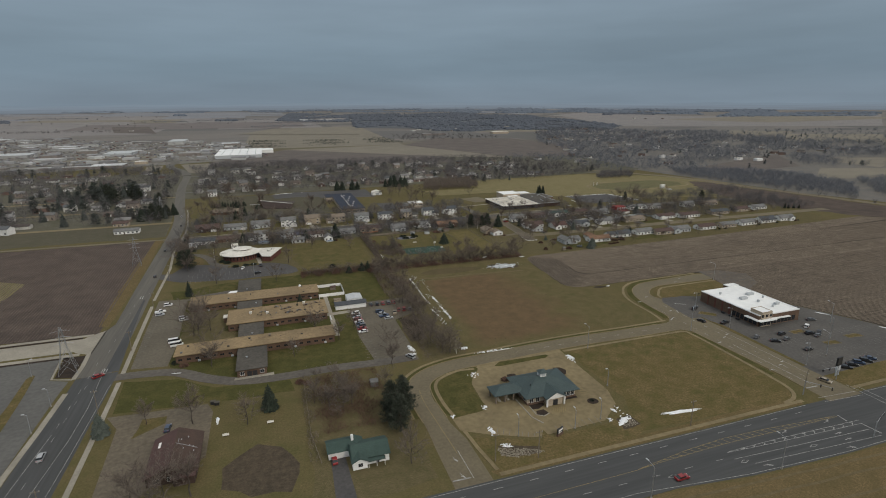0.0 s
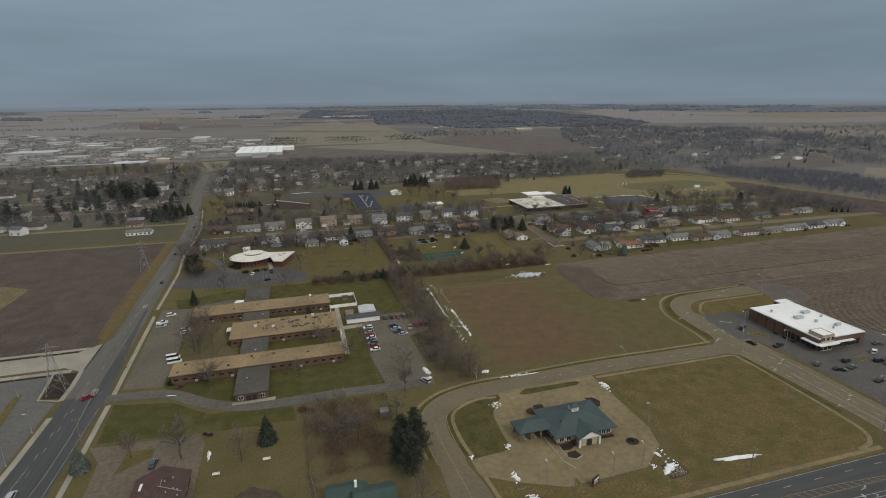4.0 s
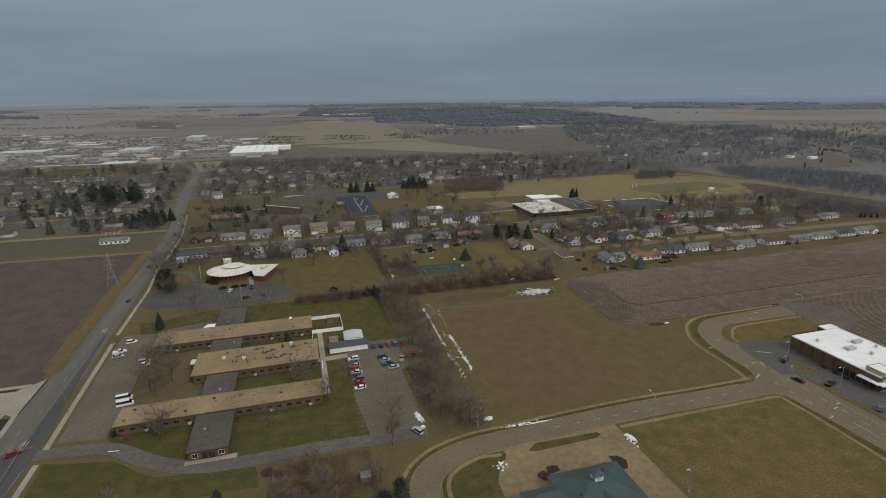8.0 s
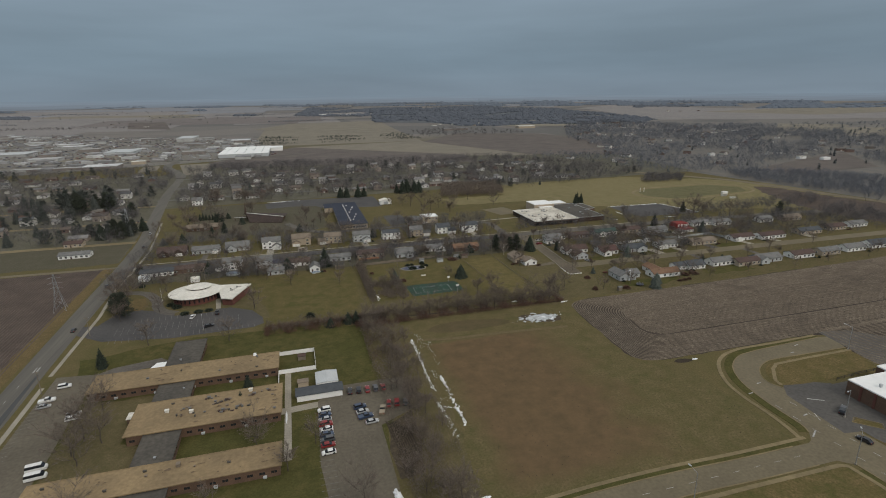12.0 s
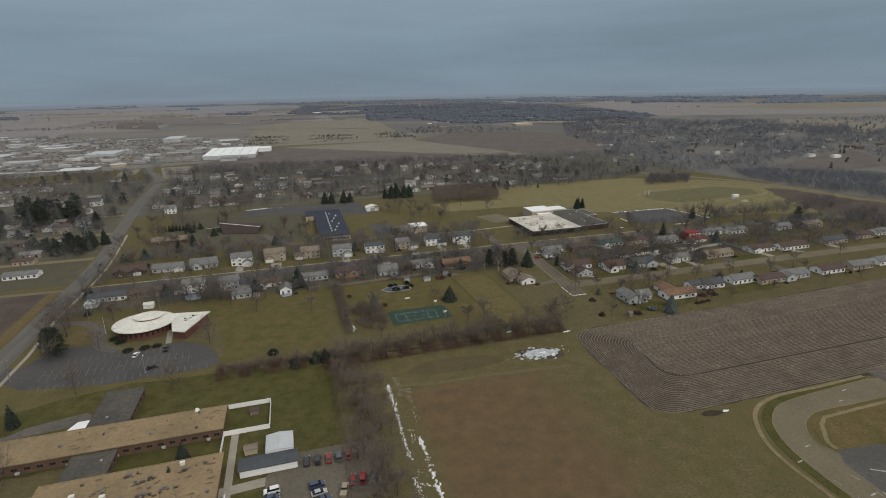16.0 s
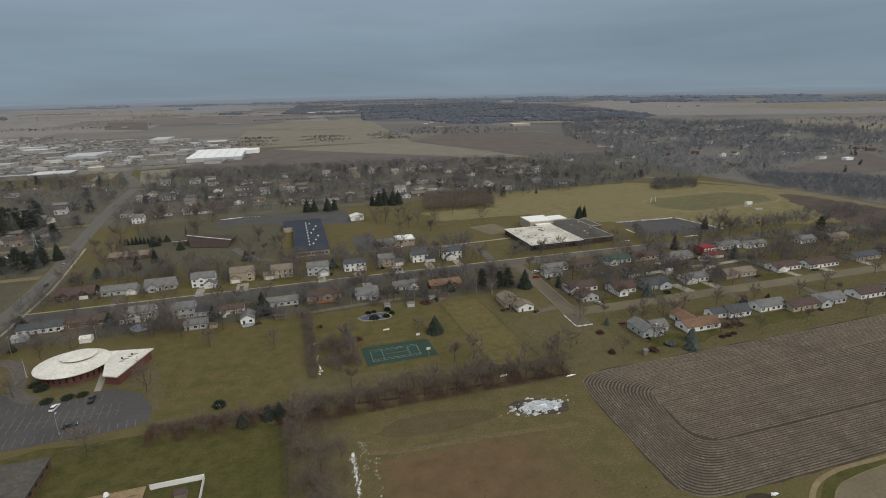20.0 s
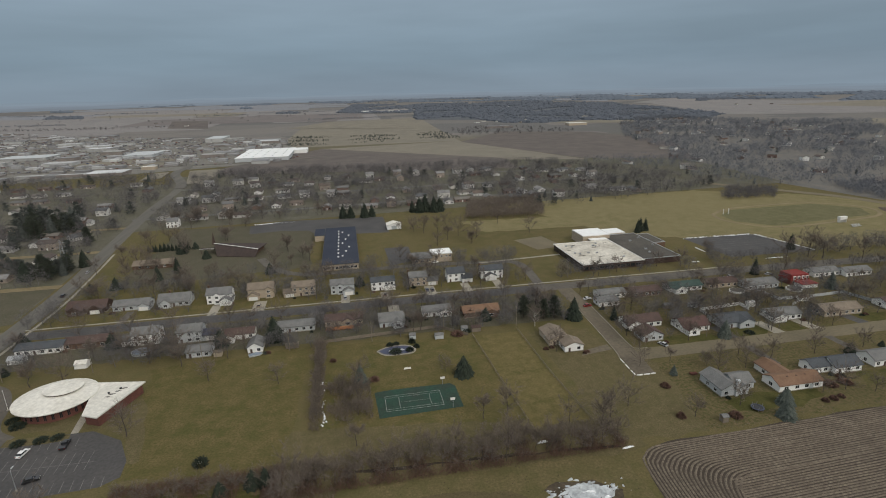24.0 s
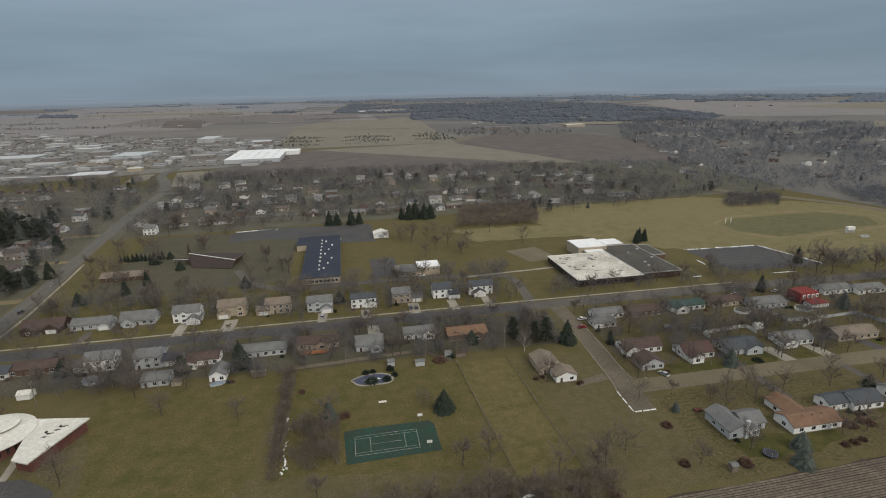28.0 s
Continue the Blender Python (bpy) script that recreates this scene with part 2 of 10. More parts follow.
ROADTAN = mat("tan_concrete_road", (0.156, 0.132, 0.086), (0.130, 0.110, 0.073), 0.9, 0.05, 0.9, 0.18, 0.1)
CONCTAN = mat("tan_concrete_lot", (0.208, 0.166, 0.092), (0.164, 0.131, 0.073), 0.9, 0.06, 0.5, 0.24, 0.1)
CONCRETE = mat("concrete", (0.31, 0.285, 0.235), (0.245, 0.225, 0.185), 0.9, 0.08, 1.2, 0.2, 0.1)
GREYLOT = mat("grey_concrete_lot", (0.120, 0.117, 0.109), (0.098, 0.096, 0.090), 0.9, 0.04, 0.6, 0.2, 0.1)
FADED = mat("faded_stall_paint", (0.21, 0.20, 0.19), (0.13, 0.125, 0.12), 0.8, 0.5, 3.0, 0.3, 0.0)
PAINT = mat("road_paint", (0.40, 0.40, 0.38), (0.24, 0.24, 0.23), 0.7, 0.5, 3.0, 0.25, 0.0)
YPAINT = mat("yellow_road_paint", (0.27, 0.205, 0.085), (0.20, 0.16, 0.08), 0.7, 0.5, 3.0, 0.25, 0.0)
BRICK = mat("red_brown_brick", (0.146, 0.092, 0.063), (0.112, 0.073, 0.053), 0.9, 0.4, 6.0, 0.3, 0.3)
REDBRICK = mat("red_brick", (0.150, 0.062, 0.049), (0.115, 0.050, 0.041), 0.9, 0.4, 6.0, 0.3, 0.3)
MAINASPHALT = mat("main_road_asphalt", (0.126, 0.117, 0.101), (0.102, 0.096, 0.085), 0.9, 0.3, 1.1, 0.16, 0.08, stretch=(1, 0.04, 1))
VERGE = patchy("golden_verge", [(0.151, 0.107, 0.053), (0.113, 0.087, 0.042), (0.174, 0.124, 0.064), (0.102, 0.083, 0.039)], (0.03, 0.15, 1.2))
WFIELD = patchy("west_field_soil", [(0.082, 0.065, 0.056), (0.068, 0.055, 0.048), (0.098, 0.078, 0.066)], (0.012, 0.06, 0.8), 0.8)
WSOIL = patchy("dark_soil_ridges", [(0.100, 0.080, 0.069), (0.084, 0.067, 0.059), (0.120, 0.096, 0.081)], (0.012, 0.06, 0.8), 0.8)
TANROOF = mat("tan_gravel_roof", (0.268, 0.198, 0.112), (0.200, 0.149, 0.087), 0.95, 0.08, 0.9, 0.22, 0.2)
GREYROOF = mat("grey_membrane_roof", (0.090, 0.082, 0.069), (0.066, 0.061, 0.053), 0.9, 0.12, 0.8, 0.3, 0.2)
STAIN = mat("roof_stain", (0.112, 0.082, 0.056), (0.165, 0.120, 0.076), 0.95, 0.4, 2.0, 0.3, 0.1)
WHITEROOF = mat("white_membrane_roof", (0.80, 0.81, 0.80), (0.74, 0.75, 0.74), 0.6, 0.05, 0.4, 0.08, 0.05)
DIRTYWHITE = mat("weathered_white_roof", (0.60, 0.57, 0.50), (0.42, 0.39, 0.33), 0.8, 0.10, 0.5, 0.3, 0.1)
CREAM = mat("cream_roof", (0.69, 0.67, 0.61), (0.58, 0.56, 0.50), 0.7, 0.12, 0.8, 0.2, 0.1)
MOWN = patchy("mown_track", [(0.128, 0.102, 0.056), (0.110, 0.088, 0.047), (0.146, 0.115, 0.066)], (0.05, 0.3, 1.5))
TOWNGROUND = patchy("shaded_garden_ground", [(0.114, 0.104, 0.077), (0.095, 0.096, 0.064), (0.145, 0.134, 0.114), (0.093, 0.090, 0.066)], (0.02, 0.045, 0.4))
DITCH = patchy("dark_ditch", [(0.050, 0.040, 0.030), (0.062, 0.052, 0.036), (0.042, 0.035, 0.028)], (0.1, 0.5, 2.0))
GREENROOF = mat("green_metal_roof", (0.046, 0.070, 0.070), (0.038, 0.059, 0.060), 0.55, 0.2, 2.0, 0.2, 0.1, spec=0.4)
GREENSH = mat("green_shingles", (0.050, 0.080, 0.070), (0.041, 0.066, 0.058), 0.9, 0.3, 3.0, 0.25, 0.2)
MAROON = mat("maroon_shingles", (0.098, 0.056, 0.050), (0.074, 0.046, 0.042), 0.9, 0.3, 3.0, 0.25, 0.2)
BLUEROOF = mat("dark_blue_roof", (0.026, 0.032, 0.050), (0.034, 0.040, 0.058), 0.9, 0.05, 1.0, 0.2, 0.1)
BROWNROOF = mat("brown_shingles", (0.090, 0.060, 0.052), (0.072, 0.050, 0.044), 0.9, 0.3, 3.0, 0.25, 0.2)
ORANGEROOF = mat("rust_orange_shingles", (0.195, 0.118, 0.075), (0.158, 0.096, 0.063), 0.9, 0.3, 3.0, 0.22, 0.2)
CHURCHROOF = mat("dark_church_shingles", (0.062, 0.046, 0.041), (0.048, 0.037, 0.034), 0.9, 0.3, 3.0, 0.25, 0.2)
TANSH = mat("tan_shingles", (0.205, 0.168, 0.130), (0.165, 0.136, 0.106), 0.9, 0.3, 3.0, 0.22, 0.2)
GREYSH = mat("grey_shingles", (0.165, 0.165, 0.160), (0.130, 0.130, 0.128), 0.9, 0.3, 3.0, 0.25, 0.2)
DKGREYSH = mat("dark_grey_shingles", (0.075, 0.082, 0.090), (0.060, 0.066, 0.074), 0.9, 0.3, 3.0, 0.25, 0.2)
REDPAINT = mat("red_mansard_shingles", (0.21, 0.032, 0.027), (0.17, 0.028, 0.024), 0.8, 0.4, 3.0, 0.2, 0.2)
WHITE = mat("white_siding", (0.83, 0.83, 0.81), (0.76, 0.76, 0.74), 0.7, 0.3, 4.0, 0.08, 0.1, stretch=(0.3, 0.3, 6))
LTGREY = mat("light_grey_siding", (0.47, 0.49, 0.50), (0.41, 0.43, 0.44), 0.7, 0.3, 4.0, 0.12, 0.1, stretch=(0.3, 0.3, 6))
BEIGE = mat("beige_siding", (0.44, 0.37, 0.28), (0.37, 0.31, 0.24), 0.7, 0.3, 4.0, 0.15, 0.1, stretch=(0.3, 0.3, 6))
DARKWOOD = mat("dark_brown_siding", (0.075, 0.048, 0.038), (0.058, 0.040, 0.032), 0.8, 0.3, 4.0, 0.25, 0.1)
ORANGEWOOD = mat("orange_deck_wood", (0.38, 0.16, 0.065), (0.30, 0.13, 0.06), 0.8, 0.4, 4.0, 0.25, 0.1)
WOOD = mat("grey_weathered_wood", (0.22, 0.185, 0.145), (0.17, 0.145, 0.115), 0.9, 0.4, 4.0, 0.25, 0.1)
TRIM = mat("white_trim", (0.76, 0.75, 0.72), (0.70, 0.69, 0.66), 0.6, 0.5, 5.0, 0.08, 0.0)
METAL = mat("galvanised_metal", (0.42, 0.43, 0.44), (0.34, 0.35, 0.36), 0.5, 0.5, 4.0, 0.15, 0.0, metal=0.6)
RUBBER = mat("black_rubber", (0.022, 0.022, 0.024), (0.030, 0.030, 0.032), 0.85, 0.5, 5.0, 0.15, 0.0)
BLACK = mat("black_paint", (0.028, 0.028, 0.030), (0.040, 0.040, 0.042), 0.5, 0.5, 5.0, 0.15, 0.0)
COURT = mat("green_court_surface", (0.021, 0.054, 0.038), (0.028, 0.046, 0.034), 0.85, 0.15, 1.0, 0.25, 0.05)
BARK = mat("grey_bark", (0.098, 0.082, 0.070), (0.068, 0.057, 0.049), 0.95, 1.0, 8.0, 0.3, 0.2)
TWIG = mat("winter_twigs", (0.194, 0.159, 0.132), (0.112, 0.092, 0.078), 0.95, 1.0, 8.0, 0.2, 0.0, island=True)
WHITEBARK = mat("pale_birch_bark", (0.50, 0.47, 0.42), (0.36, 0.33, 0.30), 0.9, 1.0, 6.0, 0.3, 0.1)
PINENEEDLE = mat("ragged_pine_needles", (0.066, 0.074, 0.053), (0.032, 0.040, 0.029), 0.9, 1.0, 5.0, 0.3, 0.0, island=True)
NEEDLE = mat("spruce_needles", (0.034, 0.044, 0.030), (0.018, 0.025, 0.018), 0.9, 1.0, 5.0, 0.3, 0.0, island=True)
BLUENEEDLE = mat("blue_spruce_needles", (0.100, 0.115, 0.098), (0.058, 0.070, 0.060), 0.9, 1.0, 5.0, 0.3, 0.0, island=True)
REDBRUSH = mat("red_brown_brush", (0.150, 0.085, 0.062), (0.095, 0.062, 0.050), 0.95, 1.0, 5.0, 0.2, 0.0, island=True)
# far trees: haze put into the colour, twigs cooled, needles paled
WOODS = mat("far_bare_woods", (0.154, 0.144, 0.144), (0.088, 0.083, 0.086), 0.95, 1.0, 5.0, 0.2, 0.0, island=True)
FARPINE = mat("far_conifers", (0.090, 0.098, 0.088), (0.056, 0.064, 0.059), 0.95, 1.0, 5.0, 0.2, 0.0, island=True)
FARROOF = mat("mixed_far_roofs", (0.16, 0.15, 0.14), rough=0.9, big=0.3, small=3.0, amount=0.2, rand=[(0.15, 0.148, 0.145), (0.095, 0.078, 0.070), (0.175, 0.160, 0.142), (0.115, 0.119, 0.125), (0.14, 0.112, 0.095), (0.23, 0.225, 0.22)])
FARWALL = mat("mixed_far_siding", (0.6, 0.58, 0.52), rough=0.8, big=0.3, small=3.0, amount=0.1, bump=0.0, rand=[(0.72, 0.71, 0.69), (0.32, 0.27, 0.23), (0.56, 0.55, 0.53), (0.19, 0.13, 0.11), (0.62, 0.60, 0.56)])
BOXROOF = mat("mixed_flat_roofs", (0.6, 0.6, 0.58), rough=0.8, big=0.05, small=0.5, amount=0.2, bump=0.0, rand=[(0.58, 0.59, 0.60), (0.24, 0.24, 0.245), (0.42, 0.42, 0.42), (0.19, 0.19, 0.195), (0.32, 0.315, 0.30), (0.22, 0.22, 0.225)])
BOXWALL = mat("mixed_shop_walls", (0.5, 0.48, 0.44), rough=0.8, big=0.2, small=1.0, amount=0.15, bump=0.0, rand=[(0.36, 0.36, 0.35), (0.25, 0.22, 0.20), (0.45, 0.45, 0.44), (0.22, 0.21, 0.205)])


def glass(name, col, rough=0.1):
    m = bpy.data.materials.new(name)
    m.use_nodes = True
    b = m.node_tree.nodes["Principled BSDF"]
    b.inputs["Base Color"].default_value, b.inputs["Roughness"].default_value, b.inputs["Specular IOR Level"].default_value = (*col, 1), rough, 0.6
    return m


PANE = glass("dark_window_glass", (0.025, 0.028, 0.032))
CARGLASS = glass("tinted_car_glass", (0.02, 0.022, 0.025), 0.05)
POOL = glass("dark_pool_cover", (0.035, 0.040, 0.075), 0.35)
POOLBLUE = glass("grey_blue_pool_cover", (0.16, 0.20, 0.25), 0.5)


def car_paint(name, col):
    m = bpy.data.materials.new(name)
    m.use_nodes = True
    b = m.node_tree.nodes["Principled BSDF"]
    b.inputs["Base Color"].default_value, b.inputs["Roughness"].default_value = (*col, 1), 0.35
    b.inputs["Coat Weight"].default_value = 0.4
    return m


CAR = {"white": car_paint("white_car_paint", (0.72, 0.72, 0.71)), "black": car_paint("black_car_paint", (0.02, 0.02, 0.022)), "red": car_paint("red_car_paint", (0.23, 0.018, 0.018)),
       "silver": car_paint("silver_car_paint", (0.38, 0.39, 0.40)), "blue": car_paint("dark_blue_car_paint", (0.035, 0.055, 0.10)), "grey": car_paint("dark_grey_car_paint", (0.085, 0.090, 0.095)), "tan": car_paint("tan_car_paint", (0.30, 0.25, 0.18))}

# ---- building blocks ----


def mesh(name, verts, faces, m):
    me = bpy.data.meshes.new(name)
    me.from_pydata([tuple(v) for v in verts], [], faces)
    if m:
        me.materials.append(m)
    return me


def thing(name, x, y, label, category, group="", z=0.0, turn=0.0):
    ob = new(name)
    ob.empty_display_size = 0.5
    ob.matrix_world = pose(x, y, z, 0, 0, turn)
    return tagged(ob, label, category, group)


def part(name, me, parent, label="", m=None):
    ob = new(name, me)
    ob.parent = parent
    if m:
        ob.matrix_local = m
    if label:
        ob["label"] = label
    return ob


def structure(name, me, label="", category=""):
    return tagged(new(name, me), label, category, kind="structure")


class Shape:
    """Collects solids into one mesh."""

    def __init__(self):
        self.v, self.f = [], []

    def add(self, vs, fs):
        o = len(self.v)
        self.v += [tuple(p) for p in vs]
        self.f += [tuple(i + o for i in q) for q in fs]
        return self

    def box(self, x0, y0, z0, x1, y1, z1):
        return self.add([(x0, y0, z0), (x1, y0, z0), (x1, y1, z0), (x0, y1, z0), (x0, y0, z1), (x1, y0, z1), (x1, y1, z1), (x0, y1, z1)],
                        [(3, 2, 1, 0), (4, 5, 6, 7), (0, 1, 5, 4), (1, 2, 6, 5), (2, 3, 7, 6), (3, 0, 4, 7)])

    def prism(self, pts, z0, z1, scale=1.0, centre=(0, 0)):
        n = len(pts)
        vs = [(x, y, z0) for x, y in pts] + [(centre[0] + (x - centre[0]) * scale, centre[1] + (y - centre[1]) * scale, z1) for x, y in pts]
        return self.add(vs, [tuple(range(n - 1, -1, -1)), tuple(range(n, 2 * n))] + [(i, (i + 1) % n, n + (i + 1) % n, n + i) for i in range(n)])

    def tube(self, a, b, r0, r1, n=5):
        a, b = Vector(a), Vector(b)
        d = (b - a).normalized()
        s = d.cross(Vector((0, 0, 1)) if abs(d.z) < 0.9 else Vector((1, 0, 0))).normalized()
        t = d.cross(s)
        ring = [(math.cos(2 * math.pi * i / n), math.sin(2 * math.pi * i / n)) for i in range(n)]
        vs = [a + (s * c + t * q) * r0 for c, q in ring] + [b + (s * c + t * q) * r1 for c, q in ring]
        return self.add(vs, [(i, (i + 1) % n, n + (i + 1) % n, n + i) for i in range(n)] + [tuple(range(n, 2 * n))])

    def mesh(self, name, m):
        return mesh(name, self.v, self.f, m)


def smooth_line(pts, steps=8):
    """Catmull-Rom through the points."""
    P = [Vector(p) for p in pts]
    P = [2 * P[0] - P[1]] + P + [2 * P[-1] - P[-2]]
    out = []
    for a, b, c, d in zip(P, P[1:], P[2:], P[3:]):
        for i in range(steps):
            t = i / steps
            out.append(0.5 * (2 * b + (c - a) * t + (2 * a - 5 * b + 4 * c - d) * t * t + (3 * b - a - 3 * c + d) * t ** 3))
    return out + [P[-2]]


def offset_line(line, d):
    out = []
    for i, p in enumerate(line):
        a, b = line[max(i - 1, 0)], line[min(i + 1, len(line) - 1)]
        t = (b - a).normalized()
        out.append(p + Vector((-t.y, t.x)) * d)
    return out


def ribbon(s, line, left, right, z0, z1):
    """A slab along a line between two offsets."""
    L, R = offset_line(line, left), offset_line(line, right)
    n = len(line)
    vs = [(p.x, p.y, z1) for p in L] + [(p.x, p.y, z1) for p in R] + [(p.x, p.y, z0) for p in L] + [(p.x, p.y, z0) for p in R]
    fs = []
    for i in range(n - 1):
        fs += [(i, n + i, n + i + 1, i + 1), (2 * n + i, i, i + 1, 2 * n + i + 1), (n + i, 3 * n + i, 3 * n + i + 1, n + i + 1)]
    return s.add(vs, fs + [(0, 2 * n, 3 * n, n), (n - 1, 2 * n - 1, 4 * n - 1, 3 * n - 1)])


def V(*pts):
    return [Vector(p) for p in pts]


def sheet(name, pts, z, m, label="", category="ground", soft=0.0):
    """A level patch of ground cover; soft: metres by which its edge wanders."""
    line = V(*pts)
    if soft:
        rng = random.Random(name)
        ring = []
        for a, b in zip(line, line[1:] + line[:1]):
            n = max(2, int((b - a).length / 6))
            ring += [a.lerp(b, i / n) + Vector((rng.uniform(-soft, soft), rng.uniform(-soft, soft))) for i in range(n)]
        line = ring
    return structure(name, mesh(name, [(p.x, p.y, z) for p in line], [tuple(range(len(line)))], m), label, category)


def rise(x, y):
    """The land lies level and lifts gently towards the horizon."""
    r = math.hypot(x, y)
    if r <= 1500:
        return 0.0
    a = min(1.0, max(0.0, (math.degrees(math.atan2(x, y)) - 12) / 36))
    return (0.80 - 0.20 * a * a * (3 - 2 * a)) * 85 * ((r - 1500) / 3300) ** 2

# ---- ground, fields, roads ----
ring_r = [0, 60, 120, 240, 400, 600, 900, 1200, 1500, 1700, 1900, 2150, 2400, 2700, 3000, 3350, 3700, 4100, 4500, 4900, 5300]
gv, gf, seg_n = [(0, 0, 0)], [], 96
for r in ring_r[1:]:
    gv += [(r * math.cos(2 * math.pi * i / seg_n), r * math.sin(2 * math.pi * i / seg_n), rise(r * math.cos(2 * math.pi * i / seg_n), r * math.sin(2 * math.pi * i / seg_n))) for i in range(seg_n)]
gf += [(0, 1 + i, 1 + (i + 1) % seg_n) for i in range(seg_n)]
for k in range(len(ring_r) - 2):
    a, b = 1 + k * seg_n, 1 + (k + 1) * seg_n
    gf += [(a + i, b + i, b + (i + 1) % seg_n, a + (i + 1) % seg_n) for i in range(seg_n)]
structure("ground", mesh("ground", gv, gf, GRASS), "flat winter grassland and farmland reaching the horizon", "ground")

def meadow_cover():
    """Olive bank grass with reddish growth over the level middle, its border ragged."""
    m = patchy("meadow_cover", [(0.110, 0.091, 0.042), (0.086, 0.083, 0.034), (0.146, 0.114, 0.061), (0.096, 0.084, 0.039)], (0.03, 0.12, 0.7))
    n, k = m.node_tree.nodes, m.node_tree.links
    b = n["Principled BSDF"]
    olive = b.inputs["Base Color"].links[0].from_socket
    geo, sep, nz, mix = n.new("ShaderNodeNewGeometry"), n.new("ShaderNodeSeparateXYZ"), n.new("ShaderNodeTexNoise"), n.new("ShaderNodeMix")
    k.new(geo.outputs["Position"], sep.inputs[0])
    k.new(geo.outputs["Position"], nz.inputs["Vector"])
    nz.inputs["Scale"].default_value, nz.inputs["Detail"].default_value, nz.inputs["Roughness"].default_value = 0.05, 9, 0.68

    def calc(op, a, c):
        q = n.new("ShaderNodeMath")
        q.operation = op
        for i, v in enumerate((a, c)):
            if isinstance(v, (int, float)):
                q.inputs[i].default_value = v
            else:
                k.new(v, q.inputs[i])
        return q.outputs[0]

    x, y = sep.outputs["X"], sep.outputs["Y"]
    east = calc("MULTIPLY", calc("SUBTRACT", 154.0, x), 0.045)
    west = calc("MULTIPLY", calc("SUBTRACT", x, 86.0), 0.12)
    north = calc("MULTIPLY", calc("SUBTRACT", 311.5, y), 0.35)
    south = calc("MULTIPLY", calc("SUBTRACT", y, 209.0), 0.10)
    f = calc("MINIMUM", calc("MINIMUM", east, west), calc("MINIMUM", north, south))
    f = calc("ADD", f, calc("MULTIPLY", calc("SUBTRACT", nz.outputs["Fac"], 0.5), 2.6))
    rng_ = n.new("ShaderNodeMapRange")
    rng_.inputs["From Min"].default_value, rng_.inputs["From Max"].default_value = -0.1, 1.0
    rng_.inputs["To Max"].default_value = 0.9
    k.new(f, rng_.inputs[0])
    tint, fine, red = n.new("ShaderNodeTexNoise"), n.new("ShaderNodeMapRange"), n.new("ShaderNodeMix")
    tint.inputs["Scale"].default_value, tint.inputs["Detail"].default_value, tint.inputs["Roughness"].default_value = 0.14, 9, 0.72
    k.new(geo.outputs["Position"], tint.inputs["Vector"])
    fine.inputs["From Min"].default_value, fine.inputs["From Max"].default_value = 0.36, 0.64
    k.new(tint.outputs["Fac"], fine.inputs[0])
    red.data_type = mix.data_type = "RGBA"
    red.inputs[6].default_value, red.inputs[7].default_value = (0.096, 0.069, 0.040, 1), (0.146, 0.097, 0.055, 1)
    k.new(fine.outputs[0], red.inputs[0])
    k.new(rng_.outputs[0], mix.inputs[0])
    k.new(olive, mix.inputs[6])
    k.new(red.outputs[2], mix.inputs[7])
    k.new(mix.outputs[2], b.inputs["Base Color"])
    return m


CHURCHGRASS = patchy("olive_lawn", [(0.096, 0.083, 0.034), (0.074, 0.075, 0.026), (0.144, 0.110, 0.053), (0.088, 0.079, 0.031)], (0.03, 0.12, 0.7))
sheet("school_lawn", [(-64, 342), (-50, 236), (-30, 216), (50, 211), (62, 262), (62, 345), (14, 350), (-20, 352)], 0.03, LAWN, "damp green lawn round the brick school", "lawn", 1.0)
sheet("verge_lawn", [(-66, 229), (-45, 224), (-30, 212), (0, 208), (2, 198), (-29, 200), (-65, 203)], 0.03, LAWN, "green lawn beside the school drive", "lawn", 0.6)
sheet("church_lawn", [(5, 385), (14, 358), (62, 352), (68, 436), (0, 432), (2, 420)], 0.03, CHURCHGRASS, "wide olive lawn behind the round church", "lawn", 1.5)
sheet("garden_lawn", [(72, 436), (72, 372), (147, 360), (143.4, 430)], 0.03, CHURCHGRASS, "rough lawn round the tennis court", "lawn", 1.0)
sheet("strip_lawn", [(144.4, 430), (146.4, 381), (148, 356), (169, 356), (167.2, 386), (166.6, 430)], 0.03, STRIPGRASS, "long mown strip between two fences", "lawn", 0.5)

sheet("brown_meadow", [(76, 343), (82, 209), (126, 206.2), (188, 206.2), (188, 262), (170, 268), (171, 341)], 0.015, meadow_cover(), "reddish brown dry meadow thinning into olive grass banks", "meadow", 0.8)
sheet("vacant_lot", [(123.5, 193.6), (192.4, 192.8), (192.2, 140), (190.5, 133), (184, 128), (114, 130), (124, 150)], 0.03, LOTGRASS, "empty grass lot beside the bank", "lot", 0.4)
sheet("house_yard", [(5, 204), (40, 200), (41, 130), (4, 128)], 0.02, SCRUB, "scrubby brown yard with leaf litter", "yard", 1.0)
sheet("mud_patch", [(-22, 157), (-13, 166), (-4, 163), (1, 152), (-2, 140), (-14, 140), (-22, 147)], 0.04, MUD, "round patch of bare mud", "soil", 1.0)
sheet("scrub_belt_north_south", [(60, 350), (62, 270), (72, 262), (58, 205), (80, 206), (84, 260), (80, 345)], 0.025, SCRUB, "leaf litter under the tree row", "ground", 1.5)
sheet("scrub_belt_east_west", [(14, 354), (60, 340), (180, 338), (176, 366), (60, 372), (16, 360)], 0.02, SCRUB, "leaf litter under the hedge trees", "ground", 1.5)
sheet("east_scrub", [(172, 428), (173, 342), (205, 340), (214, 388), (202, 396), (200, 425)], 0.036, SCRUB, "rough brown grass by the street stub", "ground", 1.5)
